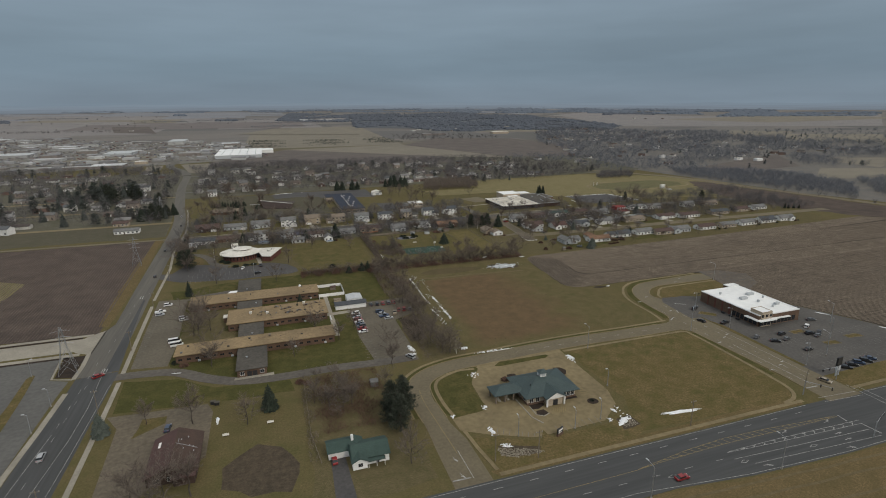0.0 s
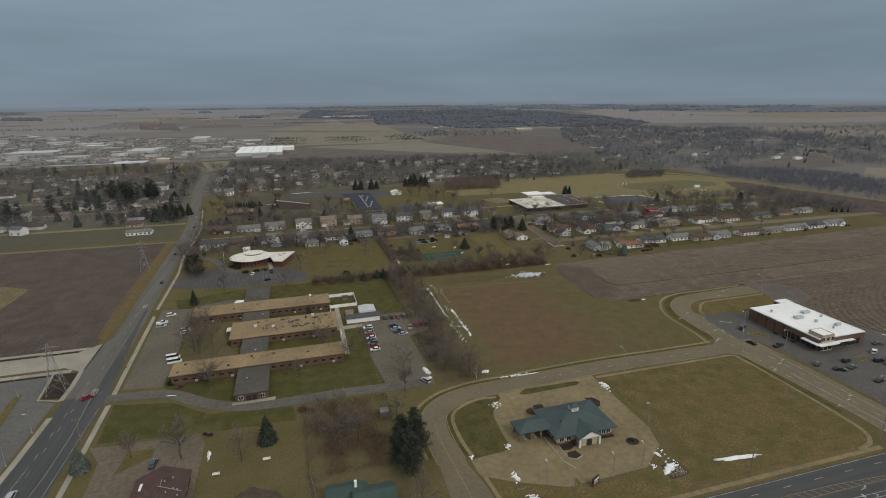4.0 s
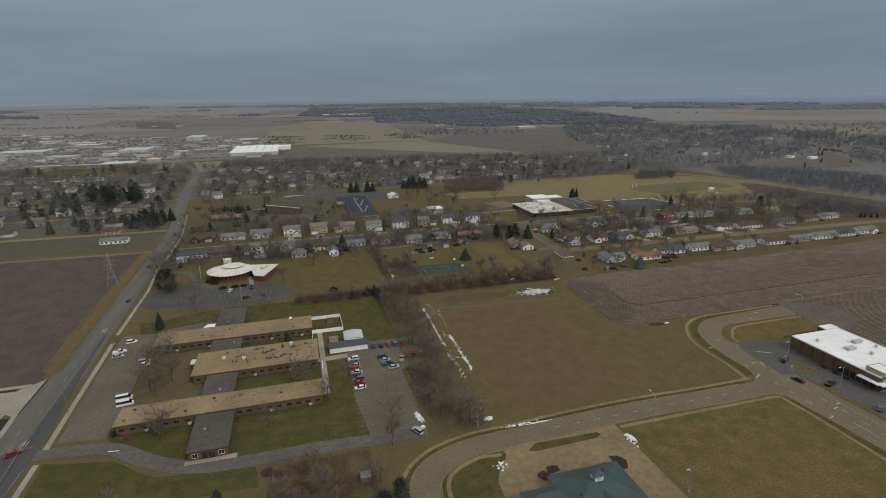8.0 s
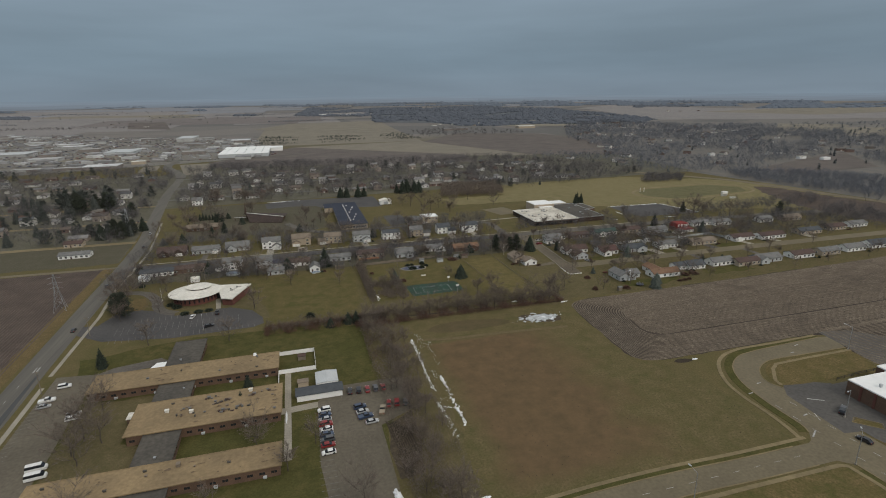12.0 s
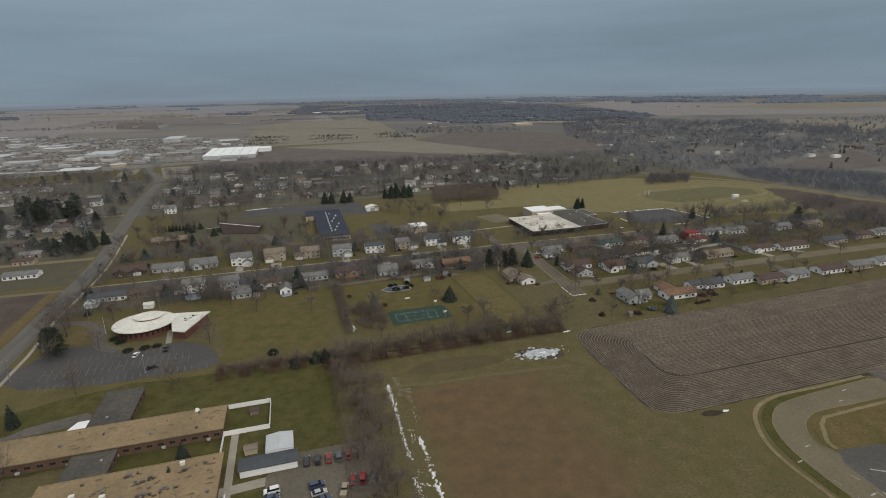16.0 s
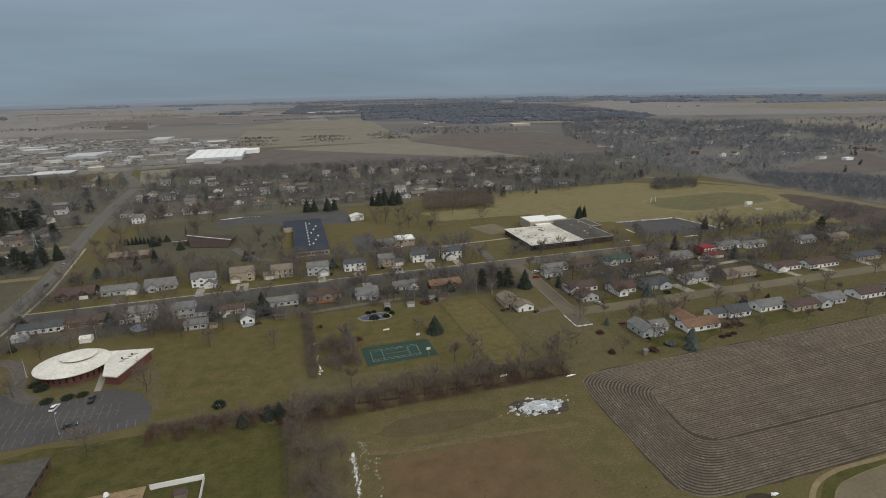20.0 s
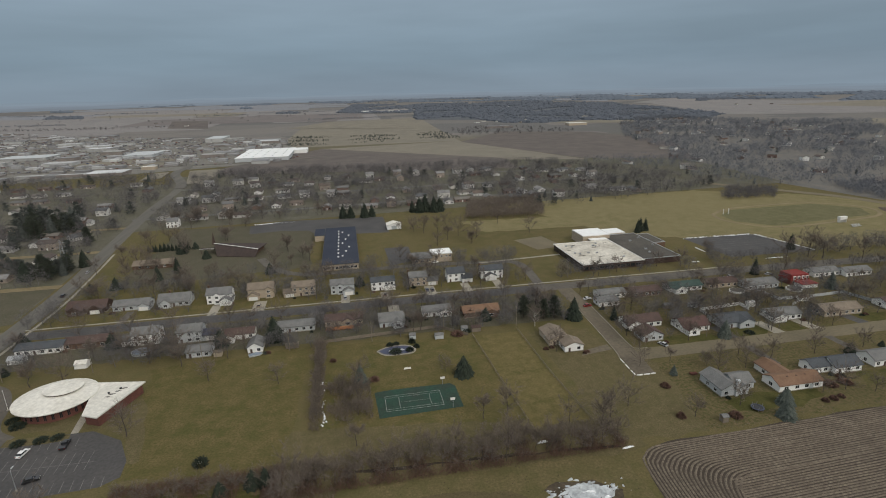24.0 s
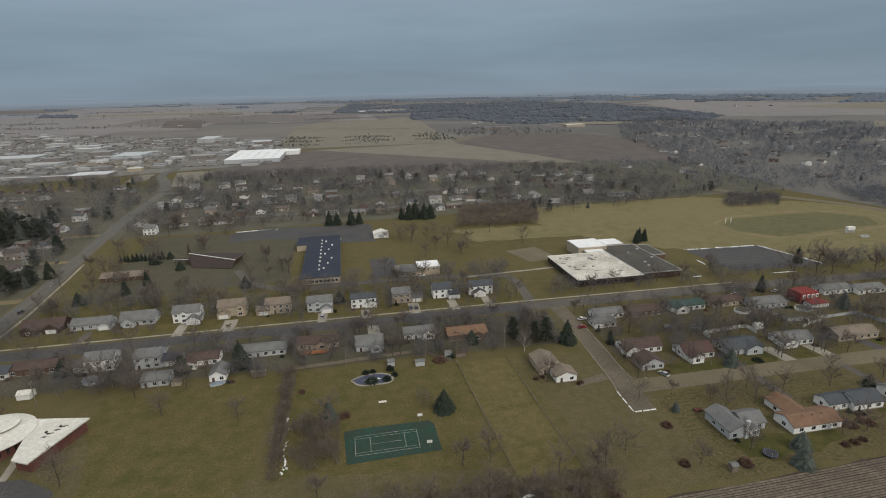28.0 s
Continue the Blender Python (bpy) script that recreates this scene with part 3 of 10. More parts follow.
sheet("backyards_south", [(-85, 474), (-85, 445), (68, 440), (200, 438), (203, 474)], 0.012, YARDGROUND, "brown winter back gardens", "yard", 1.5)
sheet("backyards_north", [(-80, 545), (-80, 490), (200, 491), (200, 530)], 0.012, CHURCHGRASS, "front gardens along the street", "yard", 1.5)
sheet("backyards_east", [(214, 474), (214, 402), (520, 402), (520, 474)], 0.012, GARDENGRASS, "winter gardens between the streets", "yard", 1.5)
sheet("backyards_southeast", [(206, 388), (206, 342), (520, 344), (520, 388)], 0.012, GARDENGRASS, "gardens along the field edge", "yard", 1.5)
for pts in ([(226, 399.8), (256, 399.8), (255, 406.5), (226, 407)], [(263.5, 399.8), (281.5, 399.8), (281, 407.6), (264, 407.6)], [(290, 399.8), (302, 399.8), (301, 409), (291, 409)], [(337, 399.8), (366, 399.8), (362, 408), (336, 408)], [(222, 349), (246, 347), (262, 350), (262, 355), (238, 357.5), (222, 356)], [(284, 352), (322, 351), (320, 361.5), (286, 361)]):
    sheet("house_lawn", pts, 0.02, LAWN, "greener turf close to a house", "lawn", 1.4)
sheet("school_field", [(240, 720), (300, 580), (420, 510), (600, 470), (620, 600), (560, 670), (470, 725)], 0.015, TANGRASS, "wide tan sports field", "field", 3.0)
sheet("tan_clearing", [(188, 656), (300, 650), (288, 610), (200, 616)], 0.03, TANGRASS, "dry tan grass clearing", "field", 2.0)
sheet("church_grove_lawn", [(-60, 700), (-60, 545), (60, 560), (60, 690)], 0.012, YARDGROUND, "lawn among trees by the dark church", "lawn", 2.0)

# ploughed fields: soil sheets with raised crop rows
east_field = sheet("ploughed_field_east", [(171.2, 272), (170.8, 280), (172.6, 312), (174.6, 326), (178, 334), (184.5, 338.0), (194, 339.0), (300, 340.4), (420, 344), (560, 352), (620, 300), (680, 60), (292, 50), (292, 166), (262, 230), (272, 264), (240, 266), (190, 265.0), (177, 266.6)], 0.05, SOIL, "brown ploughed field with crop rows", "field", 0.8)
sheet("ploughed_field_west", [(-90, 288), (-330, 292), (-420, 490), (-98, 487)], 0.05, WFIELD, "dark ploughed field beside the road", "field", 0.8)
sheet("tan_stubble", [(-158, 392), (-176, 402), (-300, 400), (-260, 340), (-158, 353)], 0.08, TANGRASS, "patch of tan stubble in the field", "field", 1.0)


def ridge(s, line, rng):
    """One low rounded ridge of soil along a line."""
    w = rng.uniform(0.29, 0.37)
    L, R = offset_line(line, w), offset_line(line, -w)
    n = len(line)
    hs = [rng.uniform(0.14, 0.30) for _ in line]
    vs = [(p.x, p.y, 0.05) for p in L] + [(p.x, p.y, h) for p, h in zip(line, hs)] + [(p.x, p.y, 0.05) for p in R]
    return s.add(vs, [q for i in range(n - 1) for q in ((i, n + i, n + i + 1, i + 1), (n + i, 2 * n + i, 2 * n + i + 1, n + i + 1))])


def crop_rows(name, lines, label, m=SOILTOP):
    """Many far ridges together."""
    s = Shape()
    rng = random.Random(name)
    for line in lines:
        ridge(s, line, rng)
    return tagged(new(name, s.mesh(name, m)), label, "crop rows", kind="stuff")


def wavy(a, b, step, amp, seed):
    rng = random.Random(seed)
    a, b = Vector(a), Vector(b)
    n = max(2, int((b - a).length / step))
    return [a.lerp(b, i / n) + Vector((rng.uniform(-amp, amp), rng.uniform(-amp, amp))) for i in range(n + 1)]


near_rows = [wavy((193.4 + (0.13 * (v - 295.8) if v > 295.8 else 0.08 * (295.8 - v) ** 2), v), (604, v + 2 + (v - 288) * 0.35), 8, 0.10, v) for v in np.arange(287.2, 318.6, 0.95)]
rows = [wavy(((262.5 + (v - 230) * 0.29) if v > 230 else 262.5 + (230 - v) * 0.47 if v > 166 else 293, v), (640, v + 1), 12, 0.13, v) for v in np.arange(70, 268, 1.15)]
for k in range(21):  # headland rows run round the west end
    u, lo, hi = 171.4 + k * 1.0, 266.2 + k * 0.97, 337.8 - k * 0.9
    near_rows.append(wavy((618, lo + 1), (u + 16, lo), 8, 0.1, k)[:-1] + smooth_line([(u + 16, lo), (u + 7, lo + 0.6), (u + 2.2, lo + 3.4), (u + 0.6, lo + 9), (u + 1.4, 302), (u + 3.6, hi - 9), (u + 6.4, hi - 3.4), (u + 11, hi - 0.6), (u + 20, hi)], 5) + wavy((u + 20, hi), (310, hi + 2), 8, 0.1, k + 50)[1:-1] + smooth_line([(310, hi + 2), (420, hi + 6.4), (552 + k * 1.2, hi + 15)], 14))
rrng = random.Random(12)
for line in near_rows:
    part("crop_row", ridge(Shape(), line, rrng).mesh("crop_row", SOILTOP), east_field)
crop_rows("crop_rows_east", rows, "soil ridges of the ploughed east field")
crop_rows("crop_rows_west", [wavy((u, 289.5), (u - 4 - 0.03 * abs(u), 486), 10, 0.15, u) for u in np.arange(-330, -91, 1.6)], "soil ridges of the ploughed west field", WSOIL)

# roads
road_parts = {}


def road(name, pts, width, m, label, z=0.06, curve=True, kerb=0.0, walk=(), steps=8):
    line = smooth_line(pts, steps) if curve else V(*pts)
    s = ribbon(Shape(), line, width / 2, -width / 2, -0.2, z)
    structure(name, s.mesh(name, m), label, "road")
    if kerb:
        for side in (1, -1):
            k = ribbon(Shape(), line, side * width / 2 + 0.25, side * width / 2 - 0.25, -0.1, 0.16)
            structure("kerb", k.mesh("kerb", CONCRETE), "low concrete kerb", "kerb")
    for o in walk:
        k = ribbon(Shape(), line, o + 0.9, o - 0.9, -0.1, 0.11)
        structure("pavement", k.mesh("pavement", CONCRETE), "narrow concrete pavement", "pavement")
    return line


highway = road("highway", [(-700, 113), (-300, 113), (0, 113.6), (200, 113), (520, 112), (1500, 110)], 21, ASPHALT, "wide dark asphalt highway with lane markings", 0.066)
sheet("turning_lanes", [(88, 104.5), (96, 104.2), (134, 99.8), (172, 97.9), (330, 97.4), (330, 104)], 0.062, ASPHALT, "widened south side of the highway", "road")
for k, (a, b) in enumerate((((60, 125.9), (188, 125.9)), ((216, 126.5), (330, 126.5)))):
    structure("pavement", ribbon(Shape(), wavy(a, b, 12, 0.0, k), 0.8, -0.8, -0.1, 0.10).mesh("pavement", CONCTAN), "pavement beside the highway", "pavement")
main_line = road("main_road", [(-78.5, -60), (-78.5, 150), (-78.7, 220), (-79, 285), (-81.2, 350), (-83.4, 430), (-85.2, 505), (-88.6, 560), (-93.6, 600), (-99, 640), (-104, 680), (-110.5, 735), (-117.5, 800), (-121.5, 860), (-125, 916), (-132, 965)], 11.0, MAINASPHALT, "long straight two-lane main road", 0.054)
road("main_road_bend", [(-128, 938), (-133, 971), (-152, 1026), (-172, 1080), (-178, 1125), (-174, 1160), (-190, 1208), (-226, 1260), (-300, 1290)], 14.0, MAINASPHALT, "bend of the main road before the town", 0.62)
sheet("main_road_widening", [(-87.2, 100), (-70.6, 100), (-70.4, 240), (-86.2, 238), (-86.2, 226)], 0.075, ASPHALTNS, "wider dark stretch of the main road", "road")
sheet("turn_lane", [(-76.4, 240.5), (-70.5, 240.5), (-72.2, 262), (-74.6, 292), (-77.2, 333), (-78.2, 333), (-77.4, 292)], 0.066, ASPHALTNS, "darker turning lane of the main road", "road")
sheet("drive_approach", [(-86.2, 238.5), (-76.5, 240.5), (-77.6, 292), (-84, 300), (-87.6, 290), (-87.4, 262)], 0.07, MAINASPHALT, "worn asphalt before the concrete drive", "road")
structure("pavement", ribbon(Shape(), V((-66, 126), (-67, 189), (-68, 229)), 0.9, -0.9, -0.1, 0.10).mesh("pavement", CONCRETE), "concrete pavement along the main road", "pavement")
structure("pavement", ribbon(Shape(), V((-68.3, 237), (-69.5, 268), (-71.3, 320)), 0.9, -0.9, -0.1, 0.10).mesh("pavement", CONCRETE), "concrete pavement along the main road", "pavement")
structure("pavement", ribbon(Shape(), V((-72, 330), (-72.8, 395), (-77, 440)), 0.8, -0.8, -0.1, 0.10).mesh("pavement", CONCRETE), "concrete pavement along the main road", "pavement")
structure("pavement", ribbon(Shape(), smooth_line([(-77, 440), (-76.5, 470)], 2) + smooth_line([(-76.6, 492), (-78, 530), (-82, 566), (-86, 600), (-90, 630)], 4)[1:], 0.8, -0.8, -0.1, 0.10).mesh("pavement", CONCRETE), "concrete pavement along the main road", "pavement")
structure("pavement", ribbon(Shape(), V((-88.3, 130), (-87.9, 176), (-86.9, 200), (-86.4, 226)), 1.0, -1.0, -0.1, 0.12).mesh("pavement", CONCRETE), "concrete edge of the grey parking lot", "pavement")
road("west_drive", [(-86, 275.5), (-140, 275.8), (-330, 277)], 15, CONCRETE, "pale concrete drive to the west", 0.046, False)
sheet("drive_mouth", [(-87, 262), (-87, 291), (-95, 284), (-95, 267)], 0.07, CONCRETE, "flared mouth of the concrete drive", "road")
for v, wd in ((286.5, 1.2), (264.2, 1.4)):
    structure("pavement", ribbon(Shape(), V((-92, v), (-160, v + 0.4), (-320, v + 2)), wd, -wd, -0.1, 0.14).mesh("pavement", CONCRETE), "concrete strip beside the drive", "pavement")
    structure("mulch_strip", ribbon(Shape(), V((-96, v - 2.3), (-160, v - 1.9), (-320, v - 0.3)), 0.8, -0.8, -0.1, 0.09).mesh("mulch_strip", MULCH), "dark mulch strip beside the concrete", "ground")
sheet("grey_parking_lot", [(-89, 70), (-89, 226), (-88.5, 237), (-96.5, 240.5), (-99, 262), (-300, 262), (-300, 70)], 0.038, GREYLOT, "large pale grey parking lot", "parking lot")
sheet("tower_island", [(-95, 242), (-88, 240), (-88.6, 262), (-97.5, 262)], 0.09, MULCH, "dark mulch island under the pylon", "ground")
structure("pavement", ribbon(Shape(), V((-87.2, 238.2), (-87, 250), (-88, 263.5)), 0.9, -0.9, -0.1, 0.14).mesh("pavement", CONCRETE), "pale kerb strip round the island", "pavement")
structure("pavement", ribbon(Shape(), V((-98.5, 263), (-96, 241), (-87.5, 238)), 0.4, -0.4, -0.1, 0.16).mesh("kerb", CONCRETE), "pale kerb strip round the island", "pavement")
for pts in ([(-104.2, 190), (-104.6, 222), (-106.4, 245), (-105.2, 248.5), (-103.8, 247), (-101.6, 228), (-99.8, 206), (-99.8, 190)], [(-130, 236), (-133, 232), (-150, 200), (-154, 202), (-140, 232)]):
    sheet("lot_island", pts, 0.1, LOTGRASS, "thin grass island in the parking lot", "ground")

sheet("school_west_lot", [(-66, 240), (-51, 238), (-50, 262), (-52, 300), (-53, 326), (-69, 328), (-68, 290)], 0.05, LOTASPHALT, "worn asphalt parking lot beside the school", "parking lot")
road("school_drive", [(-71, 234.5), (-58, 233.5), (-46, 230.5), (-33, 220.5), (-21, 214.2), (-7, 211.8), (20, 212), (40, 210.5), (56, 210.5)], 6.2, OLDASPHALT, "curving asphalt school drive", 0.07)
sheet("school_east_lot", [(38, 208), (57, 207.5), (57, 255), (70, 262), (71, 286), (42, 286), (36, 277), (35, 240)], 0.055, LOTASPHALT, "worn asphalt car park behind the school", "parking lot")
sheet("school_path", [(22.5, 272), (36, 273), (36, 277), (22.5, 276)], 0.05, CONCRETE, "concrete path to the car park", "path")
sheet("school_path", [(23.8, 245), (26.2, 245), (26.2, 306), (23.8, 306)], 0.045, CONCRETE, "concrete path to the car park", "path")
sheet("entrance_walk", [(-22, 214.9), (-6, 214.6), (-6, 217), (-22, 217)], 0.08, CONCRETE, "concrete apron at the school entrance", "path")
sheet("bus_loop", [(-58, 322), (-48, 330), (-30, 334), (-26, 330), (-30, 326), (-46, 324)], 0.04, OLDASPHALT, "small asphalt loop behind the school", "road")

ring_line = road("ring_road", [(196, 199.0), (165, 199.2), (138, 200.0), (112, 199.6), (87, 198), (72, 197.3), (61, 194.7), (54.3, 190.8), (50.6, 186), (49.2, 180), (48.8, 171), (49.5, 158), (50.4, 140), (50.6, 123)], 9.2, ROADTAN, "curving tan concrete road round the bank")
sheet("ring_road_mouth", [(45.2, 160), (53.4, 160), (56.4, 146), (57.0, 123.6), (44.4, 123.6), (44.6, 144)], 0.056, ROADTAN, "widened mouth of the ring road", "road")
for o in (4.7, -4.7):
    structure("kerb", ribbon(Shape(), ring_line[3:88], o + 0.2, o - 0.2, -0.1, 0.18).mesh("kerb", CONCTAN), "low concrete kerb", "kerb")
structure("grass_verge", ribbon(Shape(), ring_line[2:86], -4.95, -6.5, -0.1, 0.09).mesh("grass_verge", LAWN), "strip of grass between kerb and pavement", "verge")
structure("pavement", ribbon(Shape(), ring_line[1:86], -6.5, -7.9, -0.1, 0.107).mesh("pavement", CONCTAN), "tan pavement along the ring road", "pavement")
outer = [(196, 207.9), (197.5, 212.3), (197.7, 225.1), (199.5, 238.1), (203.1, 247.1), (208.3, 253.6), (216.1, 258.6), (224.1, 260.2), (236.6, 261.2), (266, 262.4)]
inner = [(268, 250.8), (244.3, 251.4), (228.4, 251.7), (222.6, 250.7), (216, 247.3), (211.2, 241.5), (210.4, 236.7), (212, 232.8)]
sheet("store_road", [(190.5, 195), (190.5, 203.4), (193, 204.6)] + [tuple(p) for p in smooth_line(outer, 4)] + [(272, 261.5)] + [tuple(p) for p in smooth_line(inner, 4)] + [(222, 232.4), (216, 223), (212, 219), (212.4, 207.5), (213.2, 195), (213.6, 175), (214.4, 156), (214.6, 122), (197.4, 122), (198.0, 143), (196.8, 165), (195.2, 191)], 0.073, ROADTAN, "tan concrete road past the store with lane arrows", "road")
structure("kerb", ribbon(Shape(), smooth_line(outer, 4), 0.2, -0.2, -0.1, 0.18).mesh("kerb", CONCTAN), "low concrete kerb", "kerb")
structure("kerb", ribbon(Shape(), smooth_line(inner, 4), 0.2, -0.2, -0.1, 0.18).mesh("kerb", CONCTAN), "low concrete kerb", "kerb")
structure("kerb", ribbon(Shape(), V((195.2, 191), (196.8, 165), (198.0, 143), (197.6, 134)), 0.2, -0.2, -0.1, 0.18).mesh("kerb", CONCTAN), "low concrete kerb", "kerb")
structure("grass_verge", ribbon(Shape(), smooth_line(outer, 4), 3.2, 0.22, -0.1, 0.09).mesh("grass_verge", LAWN), "strip of grass between kerb and pavement", "verge")
structure("pavement", ribbon(Shape(), smooth_line([(190.5, 207.0), (191.8, 214.1), (192.4, 222.5), (192.6, 233.4), (195.3, 244.4), (202.4, 255.3), (210.5, 261.2), (219.3, 263.6), (227.9, 264.2), (240.9, 264), (266, 264.6)], 4), 0.75, -0.75, -0.1, 0.107).mesh("pavement", CONCTAN), "tan pavement round the curve", "pavement")
structure("pavement", ribbon(Shape(), V((122.6, 193.0), (157, 192.9), (190, 192.5)) + smooth_line([(192.2, 191.4), (193.0, 180), (192.9, 162), (192.4, 144), (191.2, 134), (187, 128.8), (180, 126.8)]), 0.75, -0.75, -0.1, 0.104).mesh("pavement", CONCTAN), "tan pavement round the vacant lot", "pavement")
structure("grass_verge", ribbon(Shape(), V((194.2, 189), (195.0, 165), (195.4, 145)), 1.0, -1.0, -0.1, 0.08).mesh("grass_verge", LAWN), "strip of grass between kerb and pavement", "verge")
sheet("bank_lot", [(78, 191.5), (71.5, 180), (70.2, 161.5), (55.6, 158.5), (56, 151), (65.5, 145.3), (79.6, 138.9), (108, 139.6), (118.5, 147.6), (121.6, 157.4), (121.6, 195.2), (86, 194.2), (80, 193.6)], 0.068, CONCTAN, "tan concrete lot round the bank", "parking lot")
sheet("bank_island", smooth_line([(52.9, 172.7), (53.8, 181), (56.2, 186.4), (60.8, 189.8), (67, 192.2), (75, 193.0), (78.6, 190.6), (73.5, 184.2), (71.3, 178.5), (70.2, 170), (70.6, 162.4), (68.6, 160.2), (63.1, 159.5), (55.4, 160.6), (52.9, 172.7)], 4)[:-1], 0.11, LAWN, "green grass island with a pale kerb", "lawn")
structure("pavement", ribbon(Shape(), smooth_line([(56.7, 160.6), (55.8, 169), (56.0, 178.7), (57.4, 184.4), (60.9, 188.1), (69.3, 191.5), (77.0, 191.0)]), 0.7, -0.7, -0.1, 0.16).mesh("pavement", CONCTAN), "tan pavement on the grass island", "pavement")
sheet("bank_strip", [(86.4, 190.4), (88.4, 189.4), (111.4, 189.9), (113.8, 191.2), (113.0, 192.7), (90, 193.2)], 0.11, LAWN, "narrow grass strip behind the bank", "lawn")
sheet("bank_front_lawn", [(58.5, 146), (66, 143.5), (79, 137.2), (108, 137.8), (114, 142), (118, 131), (112, 127.4), (61, 127)], 0.09, LOTGRASS, "green lawn in front of the bank", "lawn", 0.4)
structure("pavement", ribbon(Shape(), V((57.2, 151), (58.2, 140), (60, 128)), 0.7, -0.7, -0.1, 0.14).mesh("pavement", CONCTAN), "tan pavement beside the ring road", "pavement")
sheet("gravel_bed", [(65.2, 139.2), (69.4, 137.8), (78.6, 133.6), (77.2, 131.4), (68, 131.6), (64.4, 134.2)], 0.12, MUD, "stony drainage bed with old grass", "ground", 0.5)
sheet("gravel_bed", [(112.6, 139.4), (118.8, 140.0), (119, 133.2), (111.2, 133)], 0.12, MUD, "stony drainage bed under melting snow", "ground", 0.5)
sheet("flower_bed", [(111.2 + 2.3 * math.cos(i * 0.35), 152.1 + 2.0 * math.sin(i * 0.35)) for i in range(18)], 0.13, MULCH, "round dark mulch bed", "ground")
sheet("flower_bed", [(86.2, 157.4), (92.4, 158.8), (92.2, 155.9), (88.8, 154.2), (86, 154.6)], 0.12, MULCH, "dark mulch bed along the bank", "ground")
sheet("flower_bed", [(87.2, 153.2), (90.4, 153.4), (91, 150.6), (88.4, 149.6), (86.4, 151)], 0.12, MULCH, "dark mulch bed with pale kerb", "ground")
sheet("flower_bed", [(101.6, 156.4), (107, 156.2), (107.2, 160.4), (103, 159.6)], 0.12, MULCH, "dark mulch bed along the bank", "ground")
sheet("flower_bed", [(109.8, 180.6), (112.6, 180), (114.2, 177.2), (112.4, 173.8), (110.2, 174)], 0.13, MULCH, "dark mulch bed behind the bank", "ground", 0.3)
sheet("flower_bed", [(87.4, 178.4), (88.2, 181.6), (92, 181.4), (91.4, 178.8)], 0.13, MULCH, "dark mulch bed behind the bank", "ground", 0.3)
structure("kerb", ribbon(Shape(), V((86.2, 157), (86.1, 151), (88.4, 149.3), (91.2, 150.4)), 0.2, -0.2, 0, 0.2).mesh("kerb", CONCRETE), "pale kerb round the mulch bed", "kerb")
sheet("lawn_tongue", [(80.8, 137.4), (84.4, 137.4), (83.8, 141.8)], 0.12, LOTGRASS, "pointed grass tongue between the stalls", "lawn")
sheet("store_lot", [(213.5, 137), (290, 139), (291, 166), (262, 229), (232, 229), (214, 214)], 0.079, STORELOT, "grey asphalt car park round the store", "parking lot")
sheet("store_road_verge", [(213.7, 146), (215.6, 146), (216.0, 190), (213.6, 200)], 0.12, LOTGRASS, "grass strip between road and car park", "ground")
sheet("store_front_lawn", [(214, 137), (216, 127.6), (330, 127.6), (330, 138), (292, 139)], 0.1, LOTGRASS, "grass verge in front of the car park", "lawn")
sheet("store_island", [(212.6, 234.2), (212.2, 238), (215.4, 243.6), (219.2, 247.4), (225, 250.2), (267, 250.2), (266, 233), (262, 230.6), (240, 231.6), (222, 232.6)], 0.11, LOTGRASS, "olive grass island beside the store", "lawn", 0.2)
structure("pavement", ribbon(Shape(), V((213.2, 234.2), (214.2, 238), (220.9, 245.3), (225.7, 248.2), (241.3, 248.6), (268, 248.6)), 0.7, -0.7, -0.1, 0.15).mesh("pavement", CONCTAN), "tan pavement on the grass island", "pavement")
for pts in ([(216, 208), (219, 209.5), (224, 204), (222, 202)], [(241, 172), (248, 172), (248, 174), (241, 174)], [(245, 158), (252, 157), (252, 159.5), (245, 160)], [(262, 160), (270, 159), (270, 161.5), (262, 162)]):
    sheet("car_park_island", pts, 0.14, LOTGRASS, "small kerbed grass island", "ground")

sheet("maroon_house_drive", [(-66, 201.5), (-52, 200.4), (-31, 199.2), (-28.6, 193), (-28.6, 166), (-46, 152), (-47, 130), (-58, 128), (-59, 156), (-60.6, 192)], 0.05, STUBTAN, "worn brown asphalt yard of the maroon house", "drive")
sheet("drive_island", [(-54, 184), (-53, 195.5), (-45, 195), (-44.4, 190)], 0.09, LOTGRASS, "grass island in the drive", "ground", 0.4)
sheet("green_house_drive", [(10.5, 150.5), (15.2, 150), (16, 125), (9.5, 125)], 0.05, DARKASPHALT, "dark asphalt house drive", "drive")
sheet("church_lot", [(-62, 404), (-52, 398), (-30, 388), (-6, 388), (6, 380), (12, 368), (13, 360), (8, 356.5), (-30, 355), (-62, 361), (-76, 372), (-79, 384), (-70, 382)], 0.05, DARKASPHALT, "dark asphalt church car park", "parking lot")
sheet("church_bed", [(-34, 384.2), (-13, 384), (-13, 388), (-34, 389.5)], 0.09, SCRUB, "brown planting bed before the church", "ground", 0.5)

street = road("residential_street", [(-84, 482), (60, 482.2), (220, 482), (330, 481), (430, 477), (520, 470)], 10.5, OLDASPHALT, "grey residential street", 0.061)
sheet("new_asphalt", [(-80, 477.2), (192, 477.2), (192, 487), (-80, 487)], 0.075, DARKASPHALT, "darker resurfaced part of the street", "road")
structure("pavement", ribbon(Shape(), V((-80, 490.2), (100, 490.4), (200, 489.8), (330, 488)), 0.7, -0.7, -0.1, 0.10).mesh("pavement", CONCRETE), "concrete pavement along the street", "pavement")
road("stub_street", [(211.2, 478), (210.6, 440), (206.4, 394), (204.6, 379.4)], 8.8, STUBTAN, "short tan side street ending in a stub", 0.067, False)
